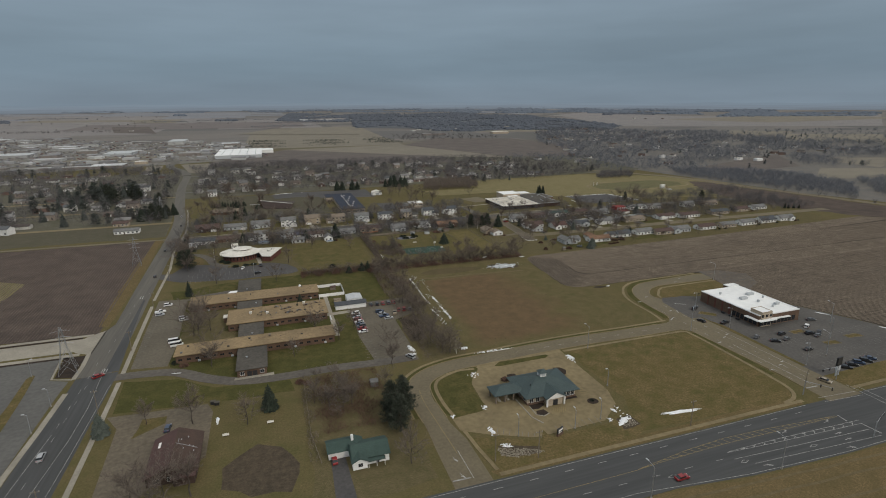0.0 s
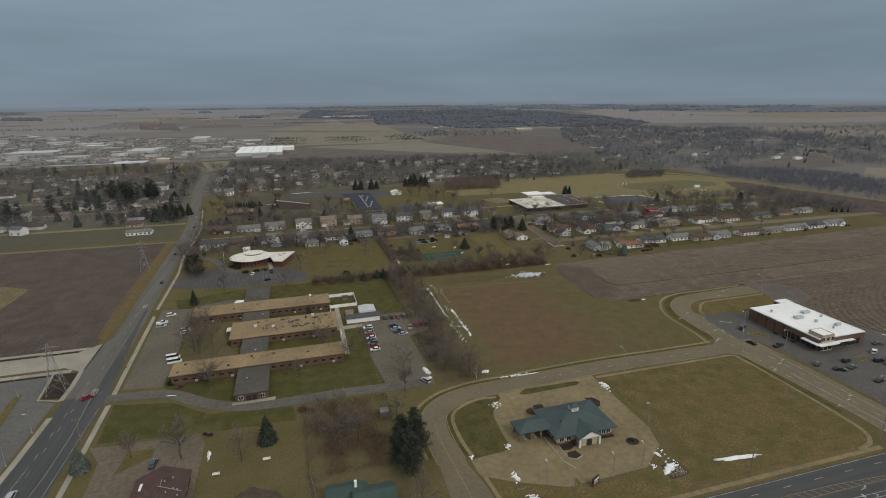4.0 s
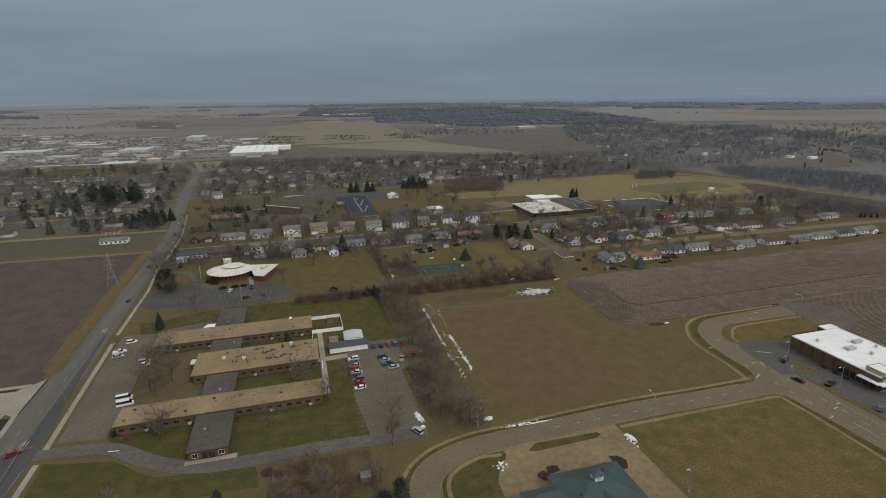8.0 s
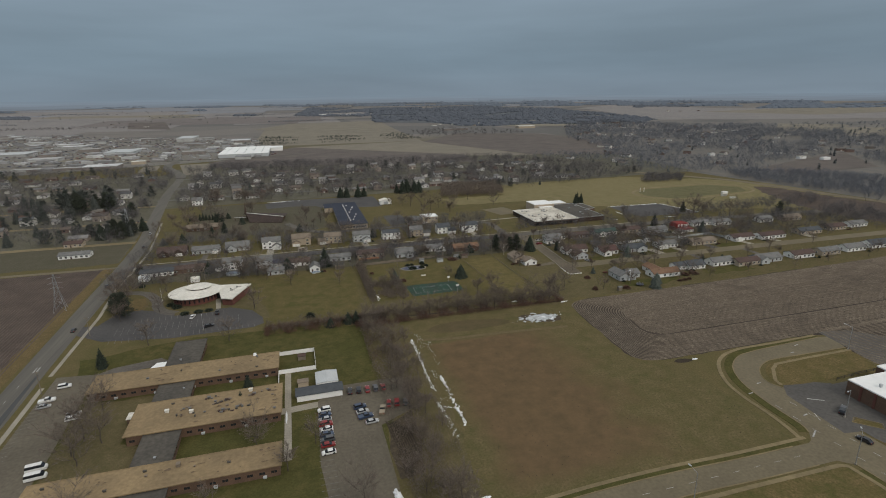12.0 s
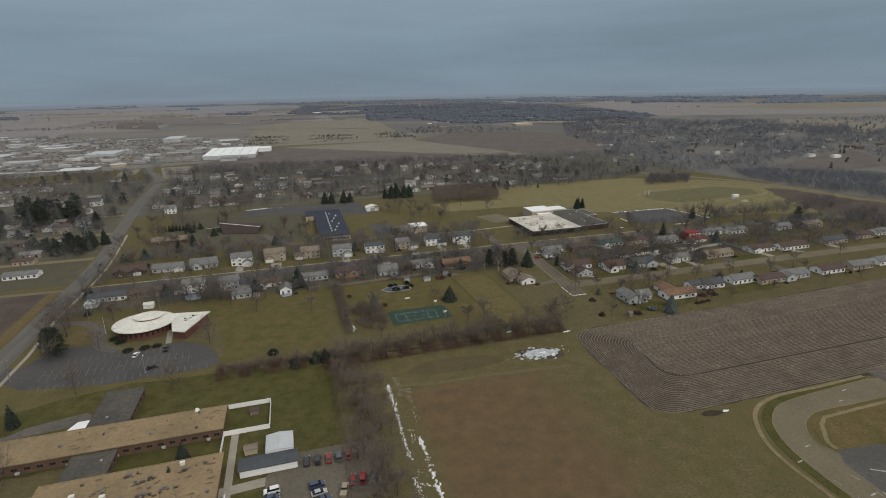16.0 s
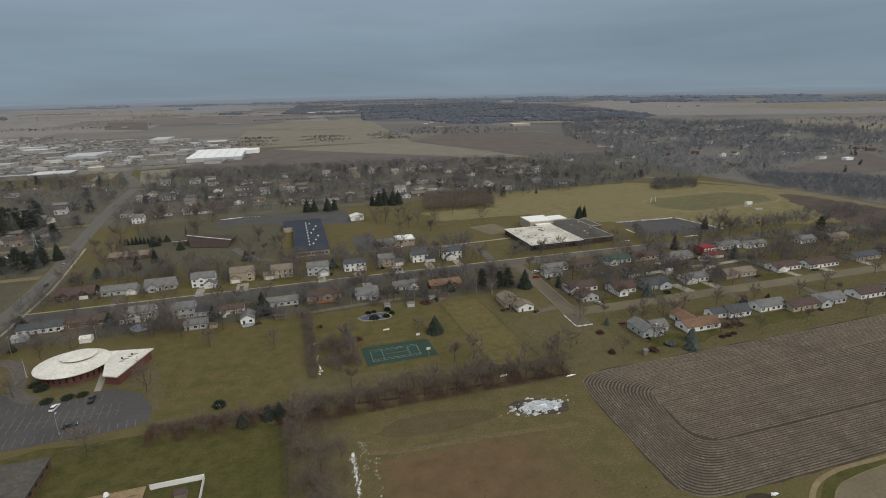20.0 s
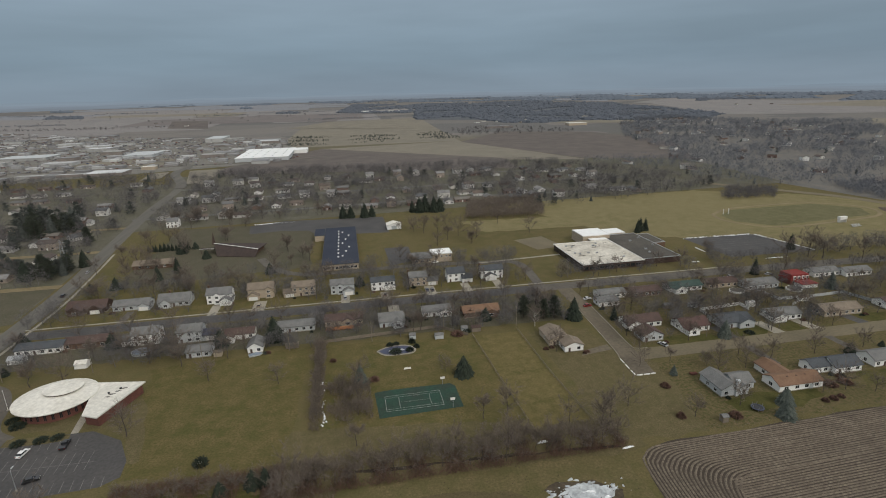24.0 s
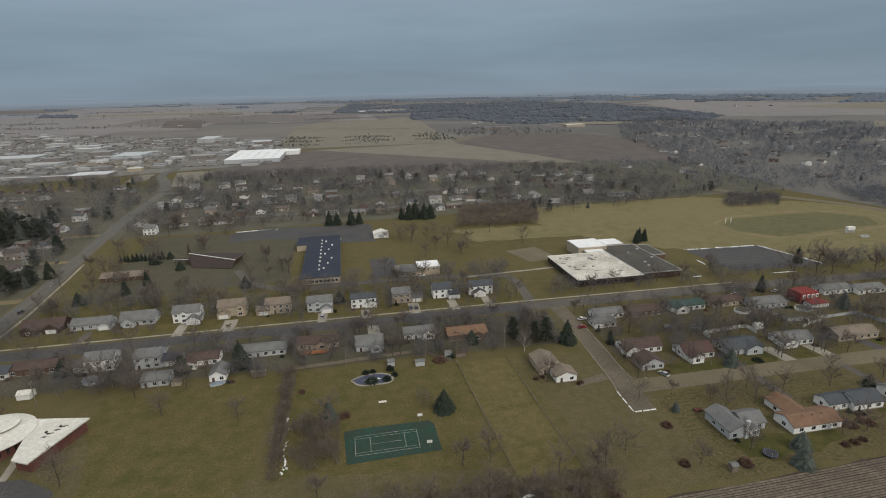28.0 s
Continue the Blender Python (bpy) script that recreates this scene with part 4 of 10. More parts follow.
road("cross_street", [(203, 395), (300, 394.6), (420, 393.5), (560, 391)], 9.5, ROADTAN, "tan concrete cross street", 0.05)
road("west_lane", [(-88, 488.4), (-168, 491.2), (-420, 499)], 4.4, ROADTAN, "narrow lane along the field", 0.05)
for v in (560, 640, 720):
    road("west_street", [(-95 - (v - 560) * 0.12, v), (-220, v + 2), (-480, v + 6)], 7, CONCTAN, "side street among the western houses", 0.05)
road("access_road", [(24, 588), (37, 561), (57, 544.5), (92, 542.5), (128, 543.5), (176, 538), (200, 530), (200, 488)], 6, OLDASPHALT, "curving asphalt access road", 0.042)
for v in (760, 845, 930):
    road("north_street", [(-120, v - 6), (60, v), (250, v + 8), (450, v - 10)], 7.5, GREYLOT, "street among the northern houses", 0.05)
sheet("blue_church_lot", [(4, 664), (0, 693), (28, 706), (121, 697), (122, 637), (96, 640), (60, 650), (54, 662), (30, 668)], 0.05, DARKASPHALT, "dark asphalt lot round the blue roof", "parking lot")
sheet("square_lot", [(114, 590.5), (132.3, 589.8), (132, 554), (114.8, 547.5)], 0.06, DARKASPHALT, "small square dark asphalt lot", "parking lot")
sheet("school_playground", [(341, 554), (399, 551), (410, 503), (344, 505)], 0.05, DARKASPHALT, "asphalt playground with faint stall lines", "playground")
sheet("sports_pad", [(215, 585), (240, 590), (246, 560), (224, 556)], 0.05, ROADTAN, "square concrete sports pad", "ground")
sheet("school_path", [(175, 536), (235, 540), (235, 542.5), (175, 538.5)], 0.05, CONCRETE, "concrete path to the flat school", "path")
track = smooth_line([(415, 618), (440, 632), (477, 636), (530, 634), (562, 605), (545, 575), (484, 565), (434, 564), (410, 590), (415, 618), (440, 632)], 6)
structure("running_track", ribbon(Shape(), track[:-6], 1.7, -1.7, -0.1, 0.08).mesh("running_track", CONCTAN), "pale oval running track", "track")
sheet("track_infield", [(418, 612), (440, 628), (530, 630), (556, 603), (540, 578), (436, 568), (415, 590)], 0.045, INFIELD, "green infield of the running track", "field", 0.5)
road("valley_road", [(505, 770), (560, 690), (588, 640), (604, 560), (615, 500), (630, 435), (645, 375), (685, 240), (760, 60)], 12, ROADTAN, "pale two-lane road beyond the sports field", 0.1)
sheet("ploughed_field_corner", [(558, 352), (536, 398), (520, 445), (522, 500), (548, 560), (572, 600), (590, 590), (601, 520), (620, 440), (636, 370), (660, 300), (690, 200), (700, 60), (676, 60), (616, 300)], 0.022, WFIELD, "brown soil between the gardens and the valley road", "field", 3.0)

# house drives
for x, v0, v1, w in ((12, 487, 502, 5), (36, 487, 502, 7), (84, 487, 500, 5), (107, 487, 499, 5), (134, 487, 502, 6), (156, 487, 502, 5), (-34, 487, 504, 4), (176, 487, 503, 5), (10, 462, 477, 5), (40, 464, 477, 4), (66, 462, 477, 4), (110, 458, 477, 6), (138, 462, 477, 4), (160, 462, 477, 4)):
    sheet("house_drive", [(x - w / 2, v0), (x + w / 2, v0), (x + w / 2, v1), (x - w / 2, v1)], 0.058, CONCRETE if w != 4 else OLDASPHALT, "short house drive", "drive")
for x, w, m in ((262, 5, DARKASPHALT), (286, 6, CONCRETE), (306, 6, CONCRETE), (333, 6, DARKASPHALT), (366, 5, CONCRETE), (392, 6, CONCRETE), (428, 6, CONCRETE)):
    sheet("house_drive", [(x - w / 2, 399), (x + w / 2, 399), (x + w / 2 - 2, 412), (x - w / 2 - 2, 412)], 0.058, m, "short house drive", "drive")
for x in (262, 304, 350):
    sheet("house_drive", [(x - 2, 391), (x + 2, 391), (x + 2, 374), (x - 2, 374)], 0.058, OLDASPHALT, "short house drive", "drive")
sheet("house_drive", [(186, 399.5), (202, 402), (202, 407), (189.5, 404)], 0.058, STUBTAN, "short house drive", "drive")


def marks(name, quads, m, label, z=0.085):
    s = Shape()
    for x0, y0, x1, y1, w in quads:
        d = (Vector((x1, y1)) - Vector((x0, y0))).normalized()
        p = Vector((-d.y, d.x)) * w / 2
        a, b = Vector((x0, y0)), Vector((x1, y1))
        s.add([(q.x, q.y, z) for q in (a + p, a - p, b - p, b + p)], [(0, 1, 2, 3)])
    return tagged(new(name, s.mesh(name, m)), label, "road marking", kind="stuff")


def arrow(x, y, turn, size=3.2, bend=0.0):
    """A lane arrow: a shaft and a head, bent to one side."""
    c, s_ = math.cos(math.radians(turn)), math.sin(math.radians(turn))
    p = lambda u, v: (x + u * c - v * s_, y + u * s_ + v * c)
    tip = (size, bend)
    return [(*p(0, 0), *p(size * 0.6, bend * 0.3), 0.22), (*p(size * 0.6, bend * 0.3), *p(*tip), 0.5), (*p(size * 0.62, bend * 0.3 - 0.5), *p(size * 0.62, bend * 0.3 + 0.5), 0.3)]


q = [(u, 120.3, u + 3.2, 120.3, 0.16) for u in np.arange(-140, 184, 12.2)] + [(u, 109.6 - 0.02 * (u - 95), u + 3.0, 109.55 - 0.02 * (u - 95), 0.16) for u in np.arange(-140, 130, 12.2)]
q += [(-60, 123.2, 186, 123.2, 0.15), (-60, 104.9, 95, 105.0, 0.15), (95, 105.0, 134, 100.6, 0.15), (134, 100.6, 172, 98.6, 0.15), (172, 98.6, 330, 98.0, 0.15), (-60, 117, 20, 117, 0.15)]
# the white gore with its chevrons and the turning lanes
q += [(135.2, 111.0, 155.2, 109.8, 0.16), (155.2, 109.8, 193.8, 108.1, 0.16), (136, 111.2, 156, 111.2, 0.16), (156, 111.2, 195, 109.9, 0.16)]
for u in np.arange(141.5, 194, 4.4):
    lo, hi = 110.6 - 0.043 * (u - 141.5), 111.2 - 0.032 * max(0, u - 156)
    q += [(u, lo, u + 1.1, (lo + hi) / 2, 0.22), (u + 1.1, (lo + hi) / 2, u, hi, 0.22)]
q += [(134.8, 107.7, 193.0, 104.8, 0.16), (139.4, 103.9, 193.0, 101.0, 0.16), (190.7, 114.4, 190.3, 110.8, 0.4), (193.7, 108.1, 194.3, 101.8, 0.4)]
q += [(198.0, 132.2, 203.9, 131.9, 0.5), (195.4, 125.4, 214, 124.0, 0.16), (195.2, 122.6, 214, 121.2, 0.16), (215.6, 128.9, 216.2, 103, 0.22), (218.4, 128, 219.2, 102.5, 0.22), (217, 122.8, 330, 122.8, 0.15)]
for u, v, tn, bn in ((161.7, 113.0, 0, 1.0), (181.6, 112.7, 0, 1.0), (178.6, 106.7, 0, 0.0), (178.6, 103.3, 0, 0.0), (141, 102.4, 0, -1.0), (175, 100.2, 0, -1.0)):
    q += arrow(u, v, tn, 3.0, bn)
for u, v in ((137.1, 105.8), (165.5, 104.4), (110.2, 107.6)):
    q += [(u - 1.7, v, u, v + 0.6, 0.15), (u, v + 0.6, u + 1.7, v, 0.15), (u + 1.7, v, u, v - 0.6, 0.15), (u, v - 0.6, u - 1.7, v, 0.15)]
marks("highway_marking", q, PAINT, "white lane lines on the highway", 0.10)
# the yellow hatched median narrows towards both ends
q = [(102, 113.6, 112.4, 114.2, 0.15), (112.4, 114.2, 137, 114.9, 0.15), (137, 114.9, 189.7, 114.0, 0.15), (103, 113.8, 123.6, 116.4, 0.15), (123.6, 116.4, 139.7, 117.4, 0.15), (139.7, 117.4, 157.8, 116.8, 0.15), (157.8, 116.8, 189.3, 114.5, 0.15), (20, 112.8, 102, 113.5, 0.14), (-60, 112.4, 20, 112.8, 0.14)]
for u in np.arange(107, 186, 2.9):
    top = 113.8 + 0.126 * (u - 103) if u < 123.6 else 116.4 + 0.062 * (u - 123.6) if u < 139.7 else 117.4 - 0.033 * (u - 139.7) if u < 157.8 else 116.8 - 0.073 * (u - 157.8)
    low = 114.3 + 0.025 * (u - 112) if u < 137 else 114.9 - 0.017 * (u - 137)
    if top - low > 0.3:
        q.append((u, top, u + 1.6, low, 0.2))
marks("median_marking", q, YPAINT, "yellow hatched median on the highway", 0.10)
q = []
for x, v in ((199.4, 135), (206.4, 135)):
    q += [(x, y, x - 0.4, y + 2.6, 0.18) for y in np.arange(v + 4, 222, 7.5)]
q += [(202.8, 133, 202.4, 172, 0.2), (210, 140, 210, 190, 0.16)] + [(199, 208, 195, 205.6, 0.5), (214, 224, 219, 221, 0.5), (208, 216, 206, 212, 0.3)]
q += [(x, y, x + 2.2, y + 0.3, 0.5) for x, y in ((197, 148), (204.5, 150), (208, 152), (197, 176), (204, 180), (208, 182), (203, 216), (196, 233), (205, 238), (240, 254), (248, 259))]
marks("lane_marking", q, PAINT, "white lane dashes and arrows on the store road", 0.097)
q = [(x, v, x + 2.6, v, 0.14) for x, v in [(x, 199.4) for x in np.arange(100, 188, 8)]] + [(51.5, 127, 51.3, 141, 0.2), (44.8, 127.6, 50.8, 127.4, 0.5)] + arrow(48.6, 138.5, 270, 2.6, 0.9) + arrow(48.2, 130.5, 270, 2.6, 0.9)
marks("ring_road_marking", q, PAINT, "white dashes on the ring road", 0.09)
marks("ring_road_centre", [(p.x, p.y, r.x, r.y, 0.18) for p, r in zip(offset_line(ring_line, 0.2)[70:96], offset_line(ring_line, 0.2)[71:97])], YPAINT, "yellow centre line of the ring road", 0.085)
q = [(-83.8, 130, -83.6, 166, 0.13), (-83.6, 166, -81.6, 196, 0.13), (-77.2, 130, -76.9, 163, 0.13), (-76.9, 163, -74.8, 190, 0.13), (-74.8, 190, -74.6, 212, 0.13), (-74.6, 212, -77, 245, 0.13)]
q += [(-80.4 + 0.02 * k, v, -80.3 + 0.02 * k, v + 3, 0.13) for k, v in enumerate(np.arange(130, 250, 12.2))] + [(-81.4, v, -81.5, v + 3, 0.13) for v in np.arange(200, 250, 12.2)] + [(-79.6 - 0.027 * (v - 262), v, -79.7 - 0.027 * (v - 262), v + 3, 0.12) for v in np.arange(262, 330, 12.2)]
q += [(-73.0, 130, -71.6, 180, 0.12), (-71.6, 180, -71.0, 228, 0.12)] + [(x, 335.5, x - 0.1, 340.5, 0.5) for x in (-80.6, -79.4)] + [(x, 241, x, 244, 0.3) for x in (-77.5, -76.6, -75.7)]
marks("main_road_marking", q, PAINT, "white lane dashes on the main road", 0.095)
q = [(34.6, v, 39.8, v - 0.2, 0.12) for v in np.arange(214, 276, 2.75)] + [(x, 276.5, x, 281.8, 0.12) for x in np.arange(45, 70, 2.9)] + [(-68.6, v, -64, v + 1.5, 0.12) for v in np.arange(240, 326, 2.75)]
marks("stall_lines", q, FADED, "faded white stall lines of the school car parks", 0.075)
q = [(x, 356.6, x - 0.8, 361.6, 0.14) for x in np.arange(-58, 10, 2.9)] + [(x, 366, x - 0.8, 376, 0.14) for x in np.arange(-58, 2, 2.9)] + [(-58, 371.5, 2, 370, 0.14)] + [(x, 380, x - 0.8, 385, 0.14) for x in np.arange(-52, -8, 2.9)]
marks("stall_lines", q, FADED, "faded white stall lines of the church car park", 0.07)
q = [(69.4 + 12.5 * f, 148.5 - 8.6 * f, 67.5 + 13.5 * f, 145.2 - 7.2 * f, 0.14) for f in np.linspace(0, 1, 8)] + [(x, 138.6, x, 143, 0.12) for x in np.arange(89, 108, 2.8)]
marks("stall_lines", q, FADED, "pale stall lines round the bank", 0.095)
marks("hatched_stalls", [(x, 149.4, x + 2.2, 152.6, 0.22) for x in np.arange(92, 98, 0.9)] + [(109.6, v, 112.8, v - 0.6, 0.16) for v in np.arange(157.6, 172, 1.45)], YPAINT, "yellow hatched bay before the bank", 0.095)
q = [(x, v, x + 0.3, v + 5, 0.12) for v in (141, 150, 164) for x in np.arange(222, 284, 2.8)] + [(343 + 0.15 * (v - 503), v, 396, v - 1, 0.15) for v in np.arange(508, 552, 5)]
marks("stall_lines", q, FADED, "faded white stall lines of the store car park", 0.09)
sheet("tennis_court", [(94.4, 390.2), (100, 390.9), (124.8, 390.6), (126.6, 388.2), (126.8, 373.4), (95.2, 372.6)], 0.09, COURT, "green painted tennis court in a garden", "tennis court")
q = [(98.2, 386.5, 119.8, 386.5, 0.13), (98.2, 376.3, 119.8, 376.3, 0.13), (98.2, 386.5, 98.2, 376.3, 0.13), (119.8, 386.5, 119.8, 376.3, 0.13), (98.2, 385.2, 119.8, 385.2, 0.1), (98.2, 377.6, 119.8, 377.6, 0.1), (103.4, 385.2, 103.4, 377.6, 0.12), (115.3, 385.2, 115.3, 377.6, 0.12), (103.4, 381.4, 115.3, 381.4, 0.08)]
marks("court_lines", q, PAINT, "white lines of the tennis court", 0.1)


def snow(x, y, w, d, turn=0.0, seed=0):
    """A low heap of old snow with a ragged outline."""
    rng = random.Random(seed * 7 + int(x))
    n = 22
    rim = []
    for i in range(n):
        a = 2 * math.pi * i / n
        k = rng.uniform(0.55, 1.1)
        rim.append((math.cos(a) * w / 2 * k, math.sin(a) * d / 2 * k))
    h = min(w, d) * 0.12 + 0.1
    vs = [(a, b, -0.02) for a, b in rim] + [(a * 0.7, b * 0.7, h * rng.uniform(0.4, 0.9)) for a, b in rim] + [(a * 0.3, b * 0.3, h * rng.uniform(0.7, 1.2)) for a, b in rim]
    fs = [(k * n + i, k * n + (i + 1) % n, (k + 1) * n + (i + 1) % n, (k + 1) * n + i) for k in range(2) for i in range(n)] + [tuple(range(2 * n, 3 * n))]
    ob = new("snow_patch", mesh("snow_patch", vs, fs, SNOW))
    ob.matrix_world = pose(x, y, 0.1, 0, 0, turn)
    return tagged(ob, "melting patch of old white snow", "snow", "snow patches")


for i, s in enumerate([(139, 135, 19, 2.2, -8), (114, 137, 7, 3, 30), (122.6, 187, 2.2, 6, 15), (66.5, 147, 2, 4, 20), (80, 211, 4, 3, 0), (56.2, 219, 3.0, 7.5, 12), (68, 137.5, 4, 1.2, -20), (56, 213, 2, 2, 0), (115, 144, 1.6, 3, 25), (70.3, 162, 1.5, 2.4, 0), (75, 187, 1, 3, 0),
                       (86.1, 277, 0.9, 5, 2), (85.9, 254, 0.8, 8, 1), (86, 262.5, 1.0, 3, 2), (81.7, 306, 0.7, 3, 2), (153, 323, 4, 1.6, -12), (157, 320, 2.6, 1.4, 20), (148, 347.4, 4.4, 1.8, 10), (173.9, 338.7, 5.2, 1.1, 8), (74, 402, 1.2, 4, 0), (75.4, 378, 0.9, 5, 0), (278.5, 186, 1.0, 7, 35), (291.5, 160, 1.5, 10, 30), (300, 142, 2, 8, 40), (97, 203.6, 14, 0.8, 1),
                       (24.5, 270, 0.8, 10, 0), (-25, 322, 3, 3, 0), (-40, 165, 1.2, 4, 10), (-26.5, 186, 1.4, 7, 5), (-44, 133, 4, 1.5, 20), (-46, 229.6, 5, 0.35, -10), (335, 526, 1.2, 14, 0), (371, 496, 18, 1.3, -3), (315, 502, 8, 1.4, 0), (93, 655, 2.4, 16, 0), (92, 600, 2, 16, 0), (14, 699, 24, 1.5, 12), (196, 262, 3, 1.5, 0)]):
    snow(*s[:4], s[4], i)


def crumbs(name, spots, label, m=SNOW, along=1.5, category="snow", base=0.0):
    """Small lumps of melting snow, too many to count."""
    s = Shape()
    rng = random.Random(name + label)
    for x, y, r in spots:
        n = rng.randint(6, 9)
        st, tn = rng.uniform(0.9, 1.9), rng.gauss(along, 0.4)
        pts = []
        for i in range(n):
            a, k = 2 * math.pi * i / n, rng.uniform(0.55, 1.15) * r
            u, v = math.cos(a) * k * st, math.sin(a) * k / st
            pts.append((x + u * math.cos(tn) - v * math.sin(tn), y + u * math.sin(tn) + v * math.cos(tn)))
        s.prism(pts, base, base + 0.12 + r * 0.22, 0.5, (x, y))
    return tagged(new(name, s.mesh(name, m)), label, category, kind="stuff")


crng = random.Random(17)
row = []
for x0, v0, x1, v1, w, n, r in ((81.7, 318, 81.7, 300, 0.45, 90, 0.34), (81.7, 300, 81, 291, 0.3, 40, 0.34), (81.3, 292, 80.6, 271, 0.32, 110, 0.28), (86, 282, 86.2, 272, 0.35, 40, 0.42), (86.3, 271, 86.1, 266, 0.6, 22, 0.25), (86, 265, 85.8, 246, 0.35, 75, 0.40),
                                (79.8, 263, 80.6, 250, 0.5, 70, 0.26), (80.4, 250, 80.2, 238, 0.6, 45, 0.22), (85.6, 323, 85.2, 308, 0.9, 46, 0.16), (89, 313, 87.6, 302, 0.6, 24, 0.2), (88.6, 302, 88, 290, 0.6, 14, 0.18), (84.2, 288, 83.8, 279, 0.5, 26, 0.16), (81, 260, 85, 257, 0.6, 26, 0.24), (82, 268, 83, 262, 0.8, 14, 0.14)):
    for _ in range(n):
        f = crng.random()
        row.append((x0 + (x1 - x0) * f + crng.gauss(0, w), v0 + (v1 - v0) * f, r * crng.choice((0.35, 0.55, 0.8, 1.3))))
crumbs("snow_fragments", row, "broken snow row beside the meadow")
stones = []
while len(stones) < 330:
    x, y = crng.uniform(64, 79), crng.uniform(131, 140)
    if abs(y - (138 - 0.42 * (x - 65)) + 2.6) < 2.6 - 0.07 * abs(x - 71):
        stones.append((x, y, crng.uniform(0.13, 0.34)))
crumbs("drain_stones", stones + [(crng.uniform(112.4, 118), crng.uniform(133.6, 137.2), crng.uniform(0.13, 0.32)) for _ in range(110)], "loose pale stones in the drainage beds", STONES, 0.4, "stones", 0.1)
crumbs("snow_fragments", [(crng.gauss(x, w), crng.gauss(y, h), crng.uniform(0.15, 0.5)) for x, y, w, h, n in ((121.8, 185, 0.4, 2.2, 22), (74.8, 186, 0.9, 1.6, 16), (66.3, 147.5, 0.5, 1.4, 20), (117, 144.6, 0.4, 0.8, 8), (110, 139.4, 0.5, 0.8, 12), (69.3, 161.4, 0.5, 0.7, 8), (116, 138.4, 1.6, 1.0, 34), (89, 204.3, 3.6, 0.25, 34), (67.2, 138.6, 0.9, 0.4, 12), (56, 160, 0.8, 0.3, 8)) for _ in range(n)], "ploughed remains of snow round the bank", SNOW, 0.6, "snow", 0.1)
crumbs("snow_fragments", [(crng.gauss(151, 5), crng.gauss(323, 2.2), crng.choice((0.12, 0.2, 0.35, 0.6, 0.9)) * crng.uniform(0.7, 1.3)) for _ in range(240)], "broken grey-white snow on wet ground", ICE, 0.2)
sheet("ice_patch", [(146, 325), (150, 326.6), (156, 325.4), (160, 321.6), (158, 318.8), (154, 320.2), (149, 320.6)], 0.06, ICE, "thin sheet of grey melting ice", "ice", 0.9)
crumbs("snow_fragments", [(341 + 56 * f, 554.5 - 3 * f + crng.uniform(-0.8, 0.8), crng.uniform(0.3, 0.9)) for f in [crng.random() for _ in range(110)]] + [(400 + 10 * f + crng.uniform(-0.7, 0.7), 551 - 46 * f, crng.uniform(0.3, 1.0)) for f in [crng.random() for _ in range(90)]], "ploughed snow rim of the playground")
crumbs("snow_fragments", [(x + crng.uniform(-0.8, 0.8), y + crng.uniform(-0.8, 0.8), crng.uniform(0.15, 0.6)) for x, y in [(92 + crng.uniform(0, 1.5), crng.uniform(590, 612)) for _ in range(26)] + [(crng.uniform(2, 40), 699 + crng.uniform(-1, 1)) for _ in range(30)] + [(75 + crng.uniform(-0.6, 0.6), crng.uniform(372, 404)) for _ in range(18)]], "scattered remains of ploughed snow")
sheet("wet_patch", [(141, 327), (146, 329.5), (156, 327), (163, 321), (160, 316.5), (150, 318), (143, 322)], 0.045, MUD, "wet muddy patch under melting snow", "ground", 1.0)
structure("meadow_track", ribbon(Shape(), smooth_line([(84, 317), (100, 313.5), (128, 312), (160, 309)]), 1.2, -1.2, 0, 0.042).mesh("meadow_track", MOWN), "pale mown track across the meadow", "path")
sheet("puddle", smooth_line([(186, 263), (189, 264.2), (193, 263.4), (195, 261.6), (191, 260.6), (187, 261.4), (186, 263)], 3)[:-1], 0.075, DITCH, "small dark puddle in the field corner", "puddle")
sheet("hedge_floor", [(56, 342), (80, 342.5), (110, 340.6), (140, 338.6), (174, 336.6), (176, 343), (150, 350), (120, 352), (90, 354), (56, 353)], 0.04, SCRUB, "dark leaf litter under the hedge", "ground", 1.6)
sheet("ditch", [(84, 345.6), (100, 344.4), (124, 343.2), (150, 341.6), (172, 340.2), (172, 341.2), (150, 342.9), (124, 344.4), (100, 345.6), (84, 346.8)], 0.052, DITCH, "dark wet ditch behind the meadow", "ditch", 0.8)
sheet("field_verge", [(-87.6, 296), (-92.5, 297), (-96.5, 362), (-97.5, 487), (-92, 487), (-90, 430), (-87.6, 345)], 0.058, VERGE, "golden dry grass between field and road", "verge", 0.5)
sheet("highway_south_verge", [(-60, 102), (95, 103.2), (134, 98.6), (172, 96.8), (330, 96.5), (330, 60), (-60, 60)], 0.02, VERGE, "brown mown verge south of the highway", "verge", 0.8)
for k, (a, b) in enumerate((((90, 100), (330, 84)), ((90, 95.5), (330, 79)), ((60, 90), (330, 73)))):
    structure("tyre_track", ribbon(Shape(), wavy(a, b, 10, 0.35, k), 0.45, -0.45, 0, 0.035).mesh("tyre_track", MOWN), "faint track in the grass verge", "path")
sheet("highway_north_verge", [(58, 128), (112, 128.6), (186, 128.4), (186, 124.4), (60, 124.6)], 0.035, VERGE, "brown grass strip along the highway", "verge", 0.4)
sheet("courtyard_ground", [(-50, 251), (-23, 251), (-23, 267), (-29, 270), (-29, 286), (-24.5, 289), (-24.5, 301), (-50, 301)], 0.04, SCRUB, "brown leaf-strewn ground beside the school", "ground", 1.0)
sheet("rutted_ground", [(58, 226), (66, 228), (70, 246), (70, 261), (58.5, 254)], 0.045, MUD, "muddy ruts beside the car park", "ground", 1.2)
